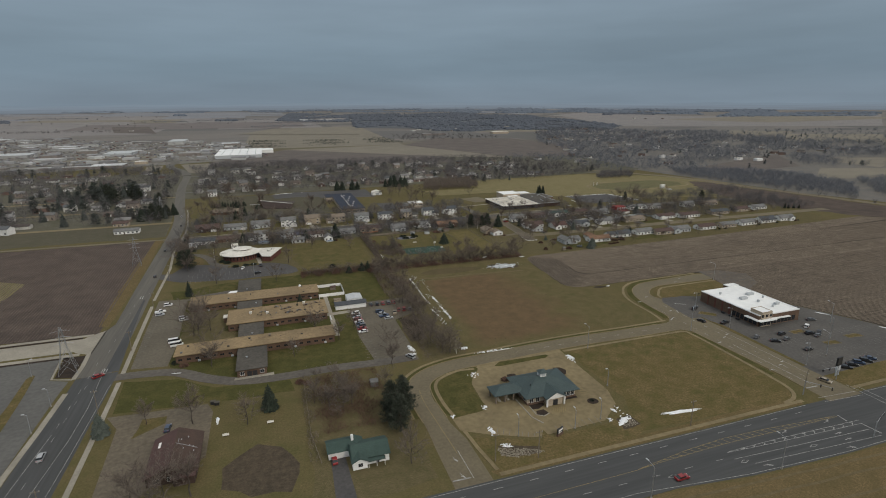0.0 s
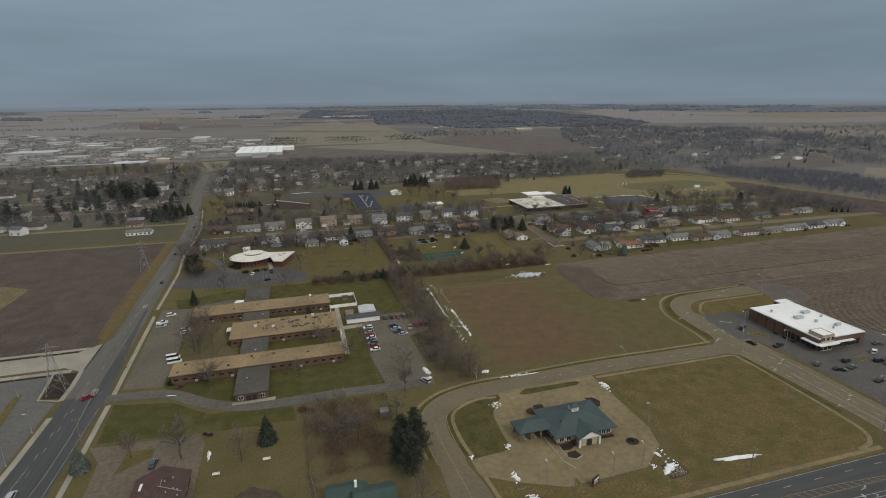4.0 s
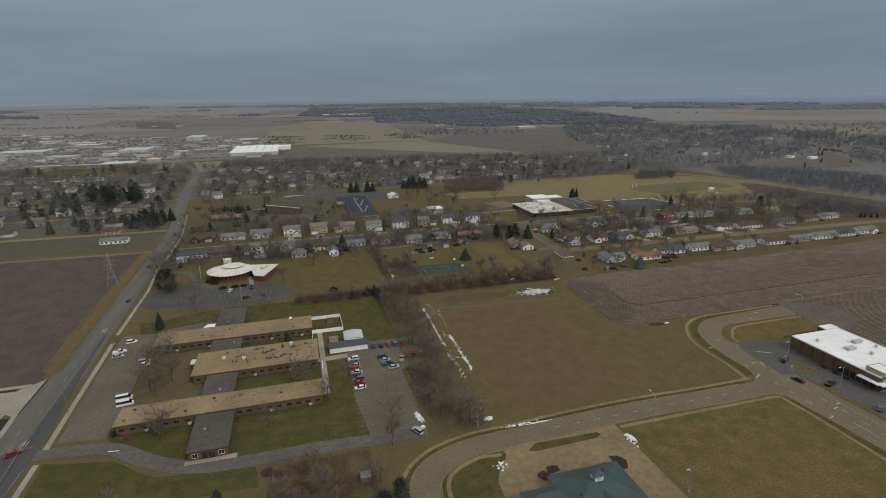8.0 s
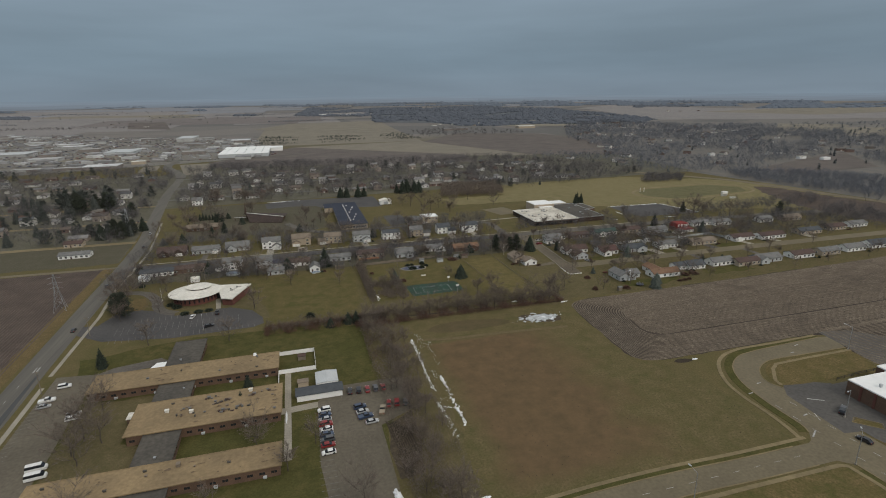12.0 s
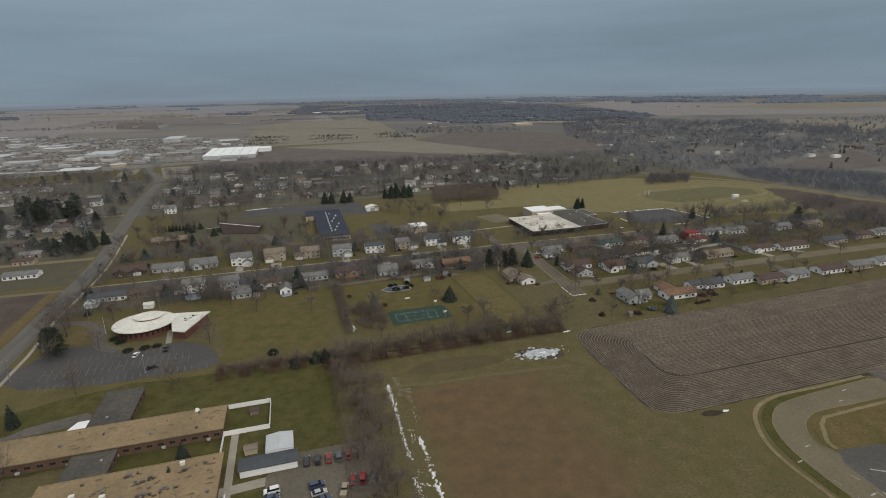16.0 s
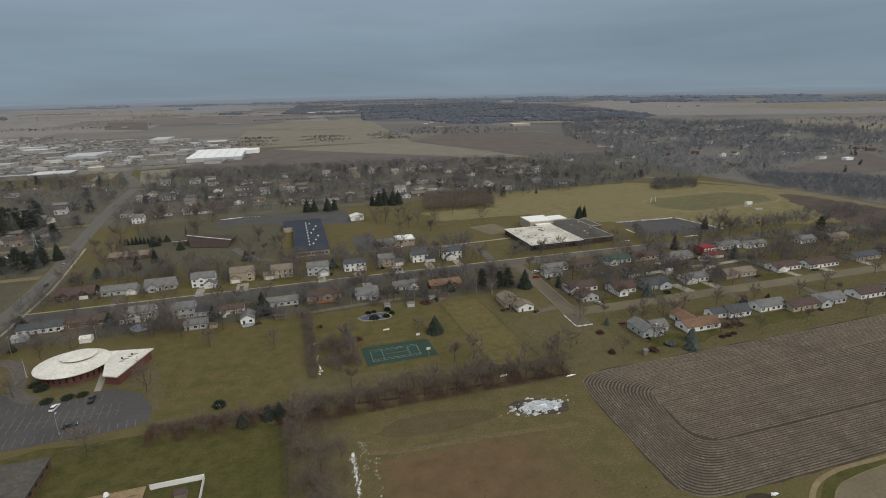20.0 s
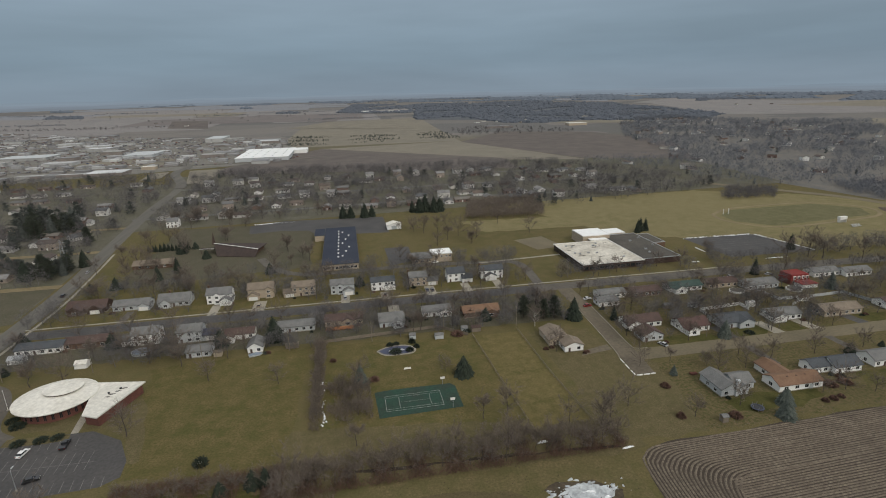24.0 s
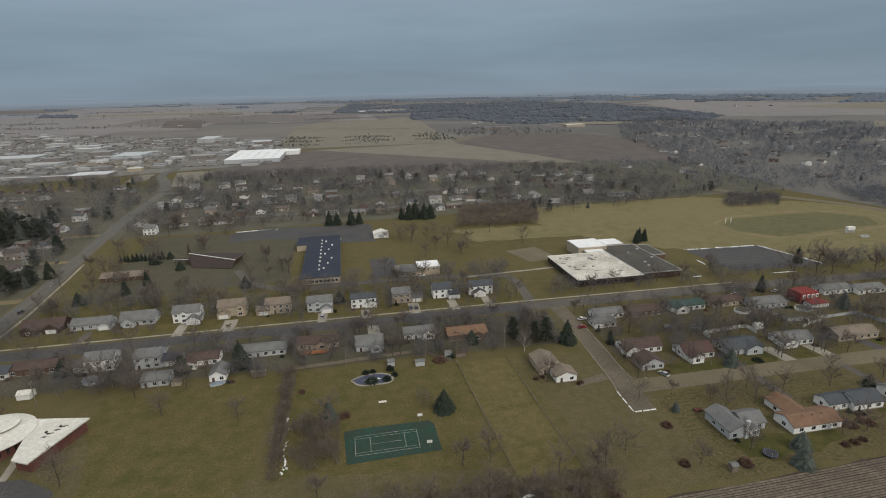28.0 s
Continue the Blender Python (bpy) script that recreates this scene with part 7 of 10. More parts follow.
part("foundation", Shape().box(-9.65, -0.05, -0.1, 9.65, 8.85, 0.3).box(-5.45, 8.85, -0.1, 2.65, 18.05, 0.3).mesh("foundation", CONCRETE), rust)
for x in (-6.6, -1.8, 2.4, 6.8):
    window(rust, x, 0, 0.9, 1.6, 1.3)
window(rust, -9.6, 4.4, 0.9, 1.6, 1.3, 270)
window(rust, -5.4, 13, 0.9, 1.4, 1.2, 270)
door(rust, 4.6, 0, 1.7, 2.1, m=LTGREY)
for x in (-4, 0, 4):
    roof_vent(rust, x, 3.2, 4.15, 0.35, 0.35, 0.35, BROWNROOF)
house(273, 364, 8.4, 6.6, 1, DKGREYSH, WHITE, "white garage wing with dark roof", group=G3, pitch=0.5)
house(284, 362, 12.6, 8.6, 1, DKGREYSH, WHITE, "white house with dark slate roof and deck", group=G3, pitch=0.55)
house(306, 363, 16.6, 8.4, 1, GREYSH, WHITE, "white ranch house with grey roof", group=G3, pitch=0.5)
house(322.5, 358, 18, 8.5, 1, BROWNROOF, BEIGE, "beige house with dark brown roof", group=G3, pitch=0.4)
house(341, 359, 20, 9, 1, GREYSH, LTGREY, "grey house with gabled wing", front=(-6, 7, 2), group=G3, pitch=0.5)
house(370.5, 359, 18, 9, 1, BROWNROOF, WHITE, "white house with brown roof", group=G3, pitch=0.4)
house(395, 359, 17, 9, 1, GREYSH, BEIGE, "beige house with grey roof", group=G3, pitch=0.4)
house(420, 360, 18, 9, 1, GREYSH, WHITE, "white house with pale grey roof", group=G3, pitch=0.45)
house(445, 361, 18, 9, 1, DKGREYSH, WHITE, "white house with steep grey roof", group=G3, pitch=0.6)
house(470, 362, 18, 9, 1, GREYSH, WHITE, "white house at the end of the row", front=(4, 6, 2), group=G3, pitch=0.5)
house(466, 410, 18, 9, 1, BROWNROOF, BEIGE, "beige house with brown roof", group=G2, pitch=0.4)
house(492, 412, 18, 9, 1, GREYSH, WHITE, "white house with grey roof", group=G2, pitch=0.4)
house(462, 448, 18, 9, 1, TANSH, BEIGE, "tan house with tan roof", group=G2, pitch=0.4)
house(-139.4, 559, 13, 8, 1, BROWNROOF, BEIGE, "low ranch house with brown roof on the open lawn", group="houses in the west", pitch=0.4)
house(-127, 523, 20, 9, 1, GREYSH, WHITE, "long white ranch house with pale grey roof by the lane", group="houses in the west", pitch=0.35)
house(-70.5, 709, 10, 9, 2, GREYSH, WHITE, "tall white house by the bend", group="houses in the north", pitch=0.6)
# the red mansard house
red = thing("red_mansard_house", 345.5, 455, "red mansard-roofed brick house with white dormers", "house")
HOUSES.append((345, 455, 12))
part("wall", Shape().box(-6, -4.5, 0, 6, 4.5, 2.9).mesh("wall", REDBRICK), red)
part("mansard", Shape().prism([(-6.3, -4.8), (6.3, -4.8), (6.3, 4.8), (-6.3, 4.8)], 2.8, 5.8, 0.88).mesh("mansard", REDPAINT), red, "steep bright red mansard roof")
part("cornice", Shape().box(-5.6, -4.3, 5.8, 5.6, 4.3, 6.0).mesh("cornice", REDPAINT), red)
for x in (-4, -1.2, 1.6, 4.2):
    d_ = part("dormer", Shape().box(x - 0.7, -5.1, 3.4, x + 0.7, -4.0, 5.2).mesh("dormer", TRIM), red)
    part("dormer_pane", Shape().box(x - 0.45, -5.14, 3.6, x + 0.45, -5.1, 4.9).mesh("dormer_pane", PANE), d_)
    window(red, x, -4.5, 0.9, 1.1, 1.5)
part("garage_wall", Shape().box(-4, -11, 0, 6, -5.2, 2.4).mesh("garage_wall", WHITE), red)
hip(red, -4, -11, 6, -5.2, 2.5, 0.9, REDPAINT, 0.4, "garage_roof")
# the maroon house and the green-roofed house near the highway
maroon = thing("maroon_roof_house", -37.5, 166, "large dark house with a weathered maroon roof", "house", turn=0)
gable(maroon, -6.8, -11, 7.2, 9, 3.2, 0.42, "y", DARKWOOD, MAROON, over=0.7)
gable(maroon, 1, -13, 7.0, -4, 2.9, 0.42, "x", DARKWOOD, MAROON, over=0.5)
for y in (-8, -4, 0, 4):
    window(maroon, 7.2, y, 0.9, 1.5, 1.4, 90)
for x in (-4, 0):
    window(maroon, x, -11, 0.9, 1.6, 1.4)
part("side_roof", mesh("side_roof", [(0.2, -10.9, 6.41), (7.9, -10.9, 3.18), (7.9, 9.6, 3.18), (0.2, 9.6, 6.41), (0.2, -10.9, 6.49), (7.9, -10.9, 3.26), (7.9, 9.6, 3.26), (0.2, 9.6, 6.49)], [(3, 2, 1, 0), (4, 5, 6, 7), (0, 1, 5, 4), (1, 2, 6, 5), (2, 3, 7, 6), (3, 0, 4, 7)], DARKWOOD), maroon, "dark brown eastern roof slope")
for x0, y0, x1, y1 in ((0.6, 0.4, 6.8, -0.4), (1.2, 3.2, 1.2, 0.6)):
    part("roof_pipe", Shape().tube((x0, y0, 6.75 - 0.42 * x0), (x1, y1, 6.75 - 0.42 * x1), 0.09, 0.09, 6).mesh("roof_pipe", METAL), maroon)
part("skylight", Shape().box(-5.3, 2.5, 0, -4.1, 5.5, 0.12).mesh("skylight", TRIM), maroon, "white weathered skylight strip", m=pose(0, 0, 4.25, 0, 0, 0))
for x, y in ((3.4, 5), (4.2, 0.5), (5.2, 0.2), (2.6, -1.5), (1.6, 3), (5.6, -2)):
    roof_vent(maroon, x, y, 5.9 - 0.42 * x, 0.6, 0.6, 0.5)
HOUSES.append((-37, 166, 13))
green = thing("green_roof_house", 19, 149, "small white house with green shingle roofs", "house")
HOUSES.append((19, 149, 11))
gable(green, -9.2, 1.0, 0, 7.6, 2.7, 0.45, "x", WHITE, GREENSH)
gable(green, -2.0, -5, 9.6, 4, 2.9, 0.45, "x", WHITE, GREENSH)
gable(green, -2.4, -6.6, 2.2, 6, 2.8, 0.5, "y", WHITE, GREENSH)
part("chimney", Shape().box(-1.4, 3.4, 2, -0.6, 4.2, 6.0).mesh("chimney", WHITE), green)
for x, y in ((0, -6.6), (4.2, -5), (7.6, -5)):
    window(green, x, y, 0.9, 1.4, 1.3)
door(green, 5.8, -5, 1.0, 2.1, m=BLACK)
door(green, -6.4, 1.0, 4.4, 2.2, name="garage_door")
part("porch_roof", Shape().box(2.4, -7.0, 2.3, 8.0, -5, 2.5).mesh("porch_roof", GREENSH), green)
for x in (2.6, 5.2, 7.8):
    part("porch_post", Shape().box(x - 0.08, -6.9, 0, x + 0.08, -6.75, 2.3).mesh("porch_post", TRIM), green)

# small garden sheds, fences, pools
for x, y, w, d, m, r in ((141.3, 436.4, 3, 3, LTGREY, GREYSH), (146.9, 435.4, 4.5, 3, WOOD, BROWNROOF), (59, 438, 6, 2, WOOD, WOOD), (213.8, 344.5, 2.2, 2, WOOD, GREYSH), (252, 438, 4, 3, WOOD, GREYSH), (266, 436, 4, 3, LTGREY, GREYSH), (296, 430, 4, 3, WHITE, WHITE), (328, 430, 5.5, 3, WHITE, TANSH), (26, 438, 3.5, 2.5, BEIGE, TANSH), (127.8, 431.6, 4.0, 2.6, LTGREY, GREYSH), (115.3, 434.4, 3, 3, LTGREY, GREYSH), (-32, 441.5, 5, 4.5, WHITE, CREAM), (-64, 453, 6, 5, WHITE, LTGREY), (33, 192, 3, 3, GREYSH, GREYSH)):
    ob = thing("garden_shed", x, y, "small garden shed with a pitched roof", "shed", "garden sheds")
    gable(ob, -w / 2, -d / 2, w / 2, d / 2, 2.1, 0.45, "x", m, r, over=0.15)
    door(ob, 0, -d / 2, 1.1, 1.8, m=m)
deck = thing("wooden_deck", 82, 455, "orange wooden deck behind a house", "deck")
part("floor", Shape().box(-8, -3.5, 0.5, 6, 0, 0.65).mesh("floor", ORANGEWOOD), deck)
for x in np.arange(-8, 6.1, 1.4):
    part("railing_post", Shape().box(x - 0.06, -3.5, 0, x + 0.06, -3.38, 1.6).mesh("railing_post", ORANGEWOOD), deck)
part("rail", Shape().box(-8, -3.5, 1.5, 6, -3.4, 1.6).box(-8, -3.5, 1.0, 6, -3.44, 1.1).mesh("rail", ORANGEWOOD), deck)


def board_fence(pts, h, m, label, solid=True):
    ob = thing("garden_fence", pts[0][0], pts[0][1], label, "fence", "garden fences")
    o = Vector(pts[0])
    for a, b in zip(V(*pts), V(*pts[1:])):
        n = max(1, int((b - a).length / (2.5 if solid else 3.5)))
        for i in range(n):
            p, r = a.lerp(b, i / n) - o, a.lerp(b, (i + 1) / n) - o
            part("post", Shape().box(p.x - 0.07, p.y - 0.07, 0, p.x + 0.07, p.y + 0.07, h + 0.1).mesh("post", m), ob)
            s = Shape()
            if solid:
                ribbon(s, [p, r], 0.04, -0.04, 0.05, h)
            else:
                ribbon(s, [p, r], 0.03, -0.03, h * 0.45, h * 0.55)
                ribbon(s, [p, r], 0.03, -0.03, h * 0.88, h)
            part("fence_panel" if solid else "rail", s.mesh("fence_panel", m), ob)
    return ob


board_fence([(266, 425), (266, 430), (291, 432), (291, 425)], 1.9, WHITE, "white board fence round a garden")
board_fence([(314, 451), (316, 433), (332, 432)], 1.8, LTGREY, "pale board fence round a pool garden")
board_fence([(317, 425), (334, 432), (357, 433), (361, 418)], 1.7, LTGREY, "pale board fence behind gardens")
board_fence([(69.5, 439), (129, 443), (142, 431)], 1.6, WOOD, "grey wooden back fence")
board_fence([(69.5, 439), (71, 410), (73, 376)], 1.3, WOOD, "weathered fence along the church lawn", False)
board_fence([(144, 431), (146, 381), (147.6, 352)], 1.2, WOOD, "wire and post fence beside the garden", False)
board_fence([(166.9, 431), (167.5, 386), (169.6, 352)], 1.2, WOOD, "wire and post fence beside the strip", False)
board_fence([(5.5, 201), (5.5, 165), (7.5, 148)], 1.2, WOOD, "overgrown post fence beside the yard", False)
board_fence([(237, 230.5), (250, 231.5), (262, 231.5)], 1.4, BLACK, "black metal rail behind the store", False)
for x, y, r, m, lab in ((336, 444, 4.5, WHITE, "round covered garden pool with white rim"), (303, 449, 4.2, WHITE, "oval garden pool with dark rim"), (-10, 449, 4.6, LTGREY, "round garden pool with blue-grey cover")):
    ob = thing("garden_pool", x, y, lab, "pool", "garden pools")
    part("wall", Shape().prism(disc(0, 0, r, r * 0.85, 24), 0, 1.1).mesh("wall", m), ob)
    part("cover", Shape().prism(disc(0, 0, r - 0.3, r * 0.85 - 0.3, 24), 1.1, 1.14).mesh("cover", POOLBLUE if "blue" in lab else GREYROOF), ob)
pool = thing("garden_pond", 106.2, 422.6, "kidney-shaped pool with dark cover and melting snow", "pool")
part("cover", Shape().prism([(p.x, p.y) for p in smooth_line([(-8, 2), (-3, 4.5), (4, 4.8), (8, 2), (7, -2), (1, -2.6), (-5, -1.8), (-8, 2)], 4)[:-1]], 0, 0.22).mesh("cover", POOL), pool)
part("rim", ribbon(Shape(), smooth_line([(-8.4, 2), (-3, 5), (4, 5.3), (8.6, 2), (7.4, -2.5), (1, -3.2), (-5, -2.4), (-8.4, 2)], 4), 0.5, -0.5, 0, 0.18).mesh("rim", CONCRETE), pool)
snow(106, 423.4, 10, 3.0, 5, 77)
tramp = thing("trampoline", 230.2, 348, "round trampoline with dark blue mat", "trampoline")
part("mat", Shape().prism(disc(0, 0, 1.9, 1.9, 20), 0.85, 0.9).mesh("mat", BLACK), tramp)
part("rim", ribbon(Shape(), V(*disc(0, 0, 2.0, 2.0, 20), disc(0, 0, 2.0, 2.0, 20)[0]), 0.25, -0.25, 0.86, 0.98).mesh("rim", POOL), tramp)
for i in range(6):
    t = i * math.pi / 3
    part("leg", Shape().tube((1.9 * math.cos(t), 1.9 * math.sin(t), 0), (1.9 * math.cos(t), 1.9 * math.sin(t), 2.2), 0.05, 0.05, 5).mesh("leg", METAL), tramp)
for x, y, t in ((121.8, 390.4, 180), (122.8, 373.8, 0)):
    ob = thing("basketball_hoop", x, y, "basketball hoop with white backboard beside the court", "basketball hoop", "court hoops", turn=t)
    part("pole", Shape().tube((0, 0, 0), (0, 0, 3.4), 0.09, 0.08, 6).mesh("pole", METAL), ob)
    part("backboard", Shape().box(-0.9, 0.5, 2.8, 0.9, 0.56, 3.9).mesh("backboard", TRIM), ob)
    part("arm", Shape().tube((0, 0, 3.2), (0, 0.5, 3.3), 0.06, 0.06, 5).mesh("arm", METAL), ob)
for x, y, w in ((-23, 175, 2.2), (-8, 178, 2.4), (36, 361, 2.0), (109.4, 405.4, 3.0)):
    ob = thing("garden_bench", x, y, "pale wooden bench on the grass", "bench", "benches")
    part("seat", Shape().box(-w / 2, -0.3, 0.4, w / 2, 0.3, 0.5).mesh("seat", CREAM), ob)
    part("backrest", Shape().box(-w / 2, 0.25, 0.5, w / 2, 0.32, 0.95).mesh("backrest", CREAM), ob)
    for dx in (-w / 2 + 0.2, w / 2 - 0.2):
        part("leg", Shape().box(dx - 0.06, -0.25, 0, dx + 0.06, 0.25, 0.4).mesh("leg", WOOD), ob)
firewood = thing("firewood_stack", 223.4, 375, "heap of red-brown firewood beside the grey house", "firewood")
for i in range(9):
    part("log", Shape().tube((-1.4, -0.8 + 0.4 * (i % 5), 0.2 + 0.36 * (i // 5)), (1.4, -0.8 + 0.4 * (i % 5), 0.2 + 0.36 * (i // 5)), 0.19, 0.17, 7).mesh("log", REDBRICK), firewood)
boat = thing("covered_boat", 43, 433.7, "small boat under a blue tarpaulin on the grass", "boat", turn=12)
part("hull", Shape().prism([(-2.6, -0.9), (1.6, -0.9), (2.9, 0), (1.6, 0.9), (-2.6, 0.9)], 0.1, 0.9, 1.15).mesh("hull", LTGREY), boat)
part("tarpaulin", Shape().prism([(-2.8, -1.1), (1.8, -1.1), (3.2, 0), (1.8, 1.1), (-2.8, 1.1)], 0.9, 1.5, 0.35).mesh("tarpaulin", POOLBLUE), boat, "creased blue tarpaulin")
for x, y in ((-27.5, 197.5), (-29, 198.6)):
    ob = thing("waste_container", x, y, "dark waste container with a lid", "container")
    part("bin", Shape().prism([(-0.8, -0.6), (0.8, -0.6), (0.8, 0.6), (-0.8, 0.6)], 0, 1.2, 1.1).mesh("bin", BLACK), ob)
    part("lid", Shape().box(-0.95, -0.75, 1.2, 0.95, 0.75, 1.3).mesh("lid", GREYROOF), ob)


# ---- vehicles ----
def car_meshes(kind, colour):
    key = (kind, colour)
    if key in CACHE:
        return CACHE[key]
    L, W, H, hood = {"sedan": (4.7, 1.8, 1.45, 0.85), "suv": (4.8, 1.9, 1.75, 1.0), "pickup": (5.6, 2.0, 1.8, 1.05), "van": (5.8, 2.1, 2.3, 1.15)}[kind]
    prof = {"sedan": ((-0.5, 0.6), (-0.47, 0.88), (-0.28, 0.92), (0.2, 0.92), (0.46, 0.8), (0.5, 0.55)), "suv": ((-0.5, 0.6), (-0.49, 1.05), (0.22, 1.05), (0.46, 0.95), (0.5, 0.6)),
            "pickup": ((-0.5, 0.65), (-0.5, 1.1), (0.22, 1.1), (0.47, 1.0), (0.5, 0.65)), "van": ((-0.5, 0.6), (-0.5, 1.3), (0.3, 1.3), (0.47, 1.05), (0.5, 0.6))}[kind]
    cab = {"sedan": (-0.42, -0.26, 0.08, 0.27), "suv": (-0.48, -0.42, 0.1, 0.27), "pickup": (-0.12, -0.08, 0.12, 0.25), "van": (-0.49, -0.47, 0.27, 0.40)}[kind]
    low = [(-0.5 * L, 0.28)] + [(x * L, z) for x, z in prof] + [(0.5 * L, 0.28)]
    n = len(low)
    vs = [(x, s_ * W / 2 * (0.98 if 0 < i < n - 1 else 0.94), z) for s_ in (-1, 1) for i, (x, z) in enumerate(low)]
    body = mesh("body", vs, [tuple(range(n)), tuple(range(2 * n - 1, n - 1, -1))] + [(i, n + i, n + (i + 1) % n, (i + 1) % n) for i in range(n)], CAR[colour])
    zb = prof[2][1] - 0.03
    a, b, c, d = [k * L for k in cab]
    ws, wt = W * 0.46, W * 0.40
    g = mesh("cabin_glass", [(a, -ws, zb), (d, -ws, zb), (d, ws, zb), (a, ws, zb), (b, -wt, H - 0.05), (c, -wt, H - 0.05), (c, wt, H - 0.05), (b, wt, H - 0.05)], [(4, 5, 6, 7), (0, 1, 5, 4), (1, 2, 6, 5), (2, 3, 7, 6), (3, 0, 4, 7)], CARGLASS)
    r = Shape().prism([(b - 0.04, -wt - 0.02), (c + 0.04, -wt - 0.02), (c + 0.04, wt + 0.02), (b - 0.04, wt + 0.02)], H - 0.06, H + 0.02, 0.97, ((b + c) / 2, 0)).mesh("roof", CAR[colour])
    wh = Shape().tube((0, -0.11, 0), (0, 0.11, 0), 0.34, 0.34, 12).mesh("wheel", RUBBER)
    lamp = Shape().box(-0.05, -0.2, -0.08, 0.05, 0.2, 0.08)
    CACHE[key] = (body, g, r, wh, lamp.mesh("headlight", TRIM), lamp.mesh("tail_light", CAR["red"]), L, W)
    return CACHE[key]


WORDS = {"sedan": "sedan", "suv": "sport utility car", "pickup": "pickup truck", "van": "van"}


def car(kind, colour, x, y, turn, where, group="parked cars"):
    body, g, r, wh, hl, tl, L, W = car_meshes(kind, colour)
    ob = thing("van" if kind == "van" else "pickup_truck" if kind == "pickup" else "car", x, y, f"{'dark ' if colour in ('blue', 'grey') else ''}{colour} {WORDS[kind]} {where}", "van" if kind == "van" else "car", group, 0.07, turn)
    part("body", body, ob)
    part("cabin_glass", g, ob)
    part("roof", r, ob)
    for dx in (-0.31, 0.31):
        for sy in (-1, 1):
            part("wheel", wh, ob, m=pose(dx * L, sy * (W / 2 - 0.12), 0.34))
    for sy in (-1, 1):
        part("headlight", hl, ob, m=pose(L / 2 - 0.02, sy * W * 0.34, 0.66))
        part("tail_light", tl, ob, m=pose(-L / 2 + 0.02, sy * W * 0.36, 0.75))
    return ob


for i, (c, k) in enumerate((("white", "suv"), ("blue", "sedan"), ("silver", "sedan"), ("red", "suv"), ("white", "sedan"), ("blue", "sedan"), ("grey", "suv"), ("red", "sedan"), ("white", "sedan"))):
    car(k, c, 38.0, 269.6 - i * 3.0 - (0.9 if i == 8 else 0), 4 if i % 2 else 184, "in the school car park")
for x, y, c, k, t in ((51, 268, "blue", "suv", 10), (51.5, 264.6, "silver", "sedan", 8), (52.2, 261.2, "blue", "pickup", 10), (54, 257.4, "silver", "sedan", 5), (58.8, 263.5, "tan", "pickup", 75), (61.8, 267, "red", "sedan", 80), (64.8, 266.8, "red", "suv", 80), (68, 266.2, "grey", "sedan", 80), (48.6, 280, "black", "sedan", 85), (52, 279.6, "black", "suv", 85), (55.4, 279.4, "red", "sedan", 88), (58.6, 279.2, "grey", "suv", 90), (61.6, 279.2, "red", "sedan", 90), (53.6, 210.6, "silver", "suv", 120)):
    car(k, c, x, y, t, "in the school car park")
for x, y, c, k, t in ((-62.5, 318, "white", "suv", 10), (-65, 308, "white", "pickup", 10), (-51.5, 294.5, "silver", "suv", 15), (-51, 291.5, "white", "sedan", 12), (-51.5, 263.5, "white", "van", 8), (-50, 259, "white", "van", 8), (-64.5, 303.5, "silver", "sedan", 8)):
    car(k, c, x, y, t, "beside the school")
for x, y, c, k, t in ((-77.6, 237.1, "red", "sedan", 35), (-80.1, 181.8, "silver", "suv", 94), (112, 105.8, "red", "sedan", 1), (210, 133.5, "tan", "sedan", -70), (-79.6, 379, "black", "sedan", 95), (-84, 448, "black", "sedan", 95)):
    car(k, c, x, y, t, "driving on the road", "cars on the road")
for x, y, c, k, t in ((218, 213.5, "black", "suv", 30), (219.8, 214.6, "grey", "sedan", 30), (209, 199, "black", "sedan", 100), (218.5, 193, "black", "pickup", 15), (219.5, 174.5, "grey", "sedan", 25), (224, 168, "black", "sedan", -30), (231, 168, "grey", "sedan", 15), (234, 173, "black", "suv", 10), (254, 175.5, "white", "suv", 30), (247.5, 169, "black", "suv", 0), (249, 166, "grey", "sedan", 15), (253.5, 168.5, "black", "sedan", 30), (230.5, 156.5, "black", "sedan", 5), (264, 181, "grey", "sedan", -10), (234.5, 139.5, "black", "sedan", -40), (239, 139.8, "blue", "suv", -40), (243.6, 140, "black", "suv", -40), (229.5, 138.6, "black", "sedan", -40), (248, 141, "blue", "sedan", -40)):
    car(k, c, x, y, t, "in the store car park")
for x, y, c, k, t in ((-24, 379, "white", "sedan", 80), (-14, 364, "black", "sedan", 20), (-12, 381, "black", "pickup", 95)):
    car(k, c, x, y, t, "in the church car park")
for x, y, c, k, t in ((-43, 186, "blue", "sedan", 85), (11.5, 149, "red", "sedan", 92), (212.8, 450, "red", "sedan", 8), (217, 459, "white", "sedan", 5), (135, 494, "grey", "suv", 90), (132, 494.6, "blue", "sedan", 90), (316, 470.5, "white", "sedan", 8), (341, 469, "silver", "sedan", 10), (226, 400.4, "silver", "sedan", 110), (-112, 640, "grey", "sedan", 100), (-84.5, 540, "black", "suv", 97), (145.5, 545.6, "white", "sedan", 5), (-90, 586, "silver", "sedan", 97), (107, 493.5, "black", "sedan", 88), (84, 494, "silver", "suv", 88), (36, 494, "tan", "suv", 90), (262, 404, "black", "sedan", 85)):
    car(k, c, x, y, t, "beside a house or street")


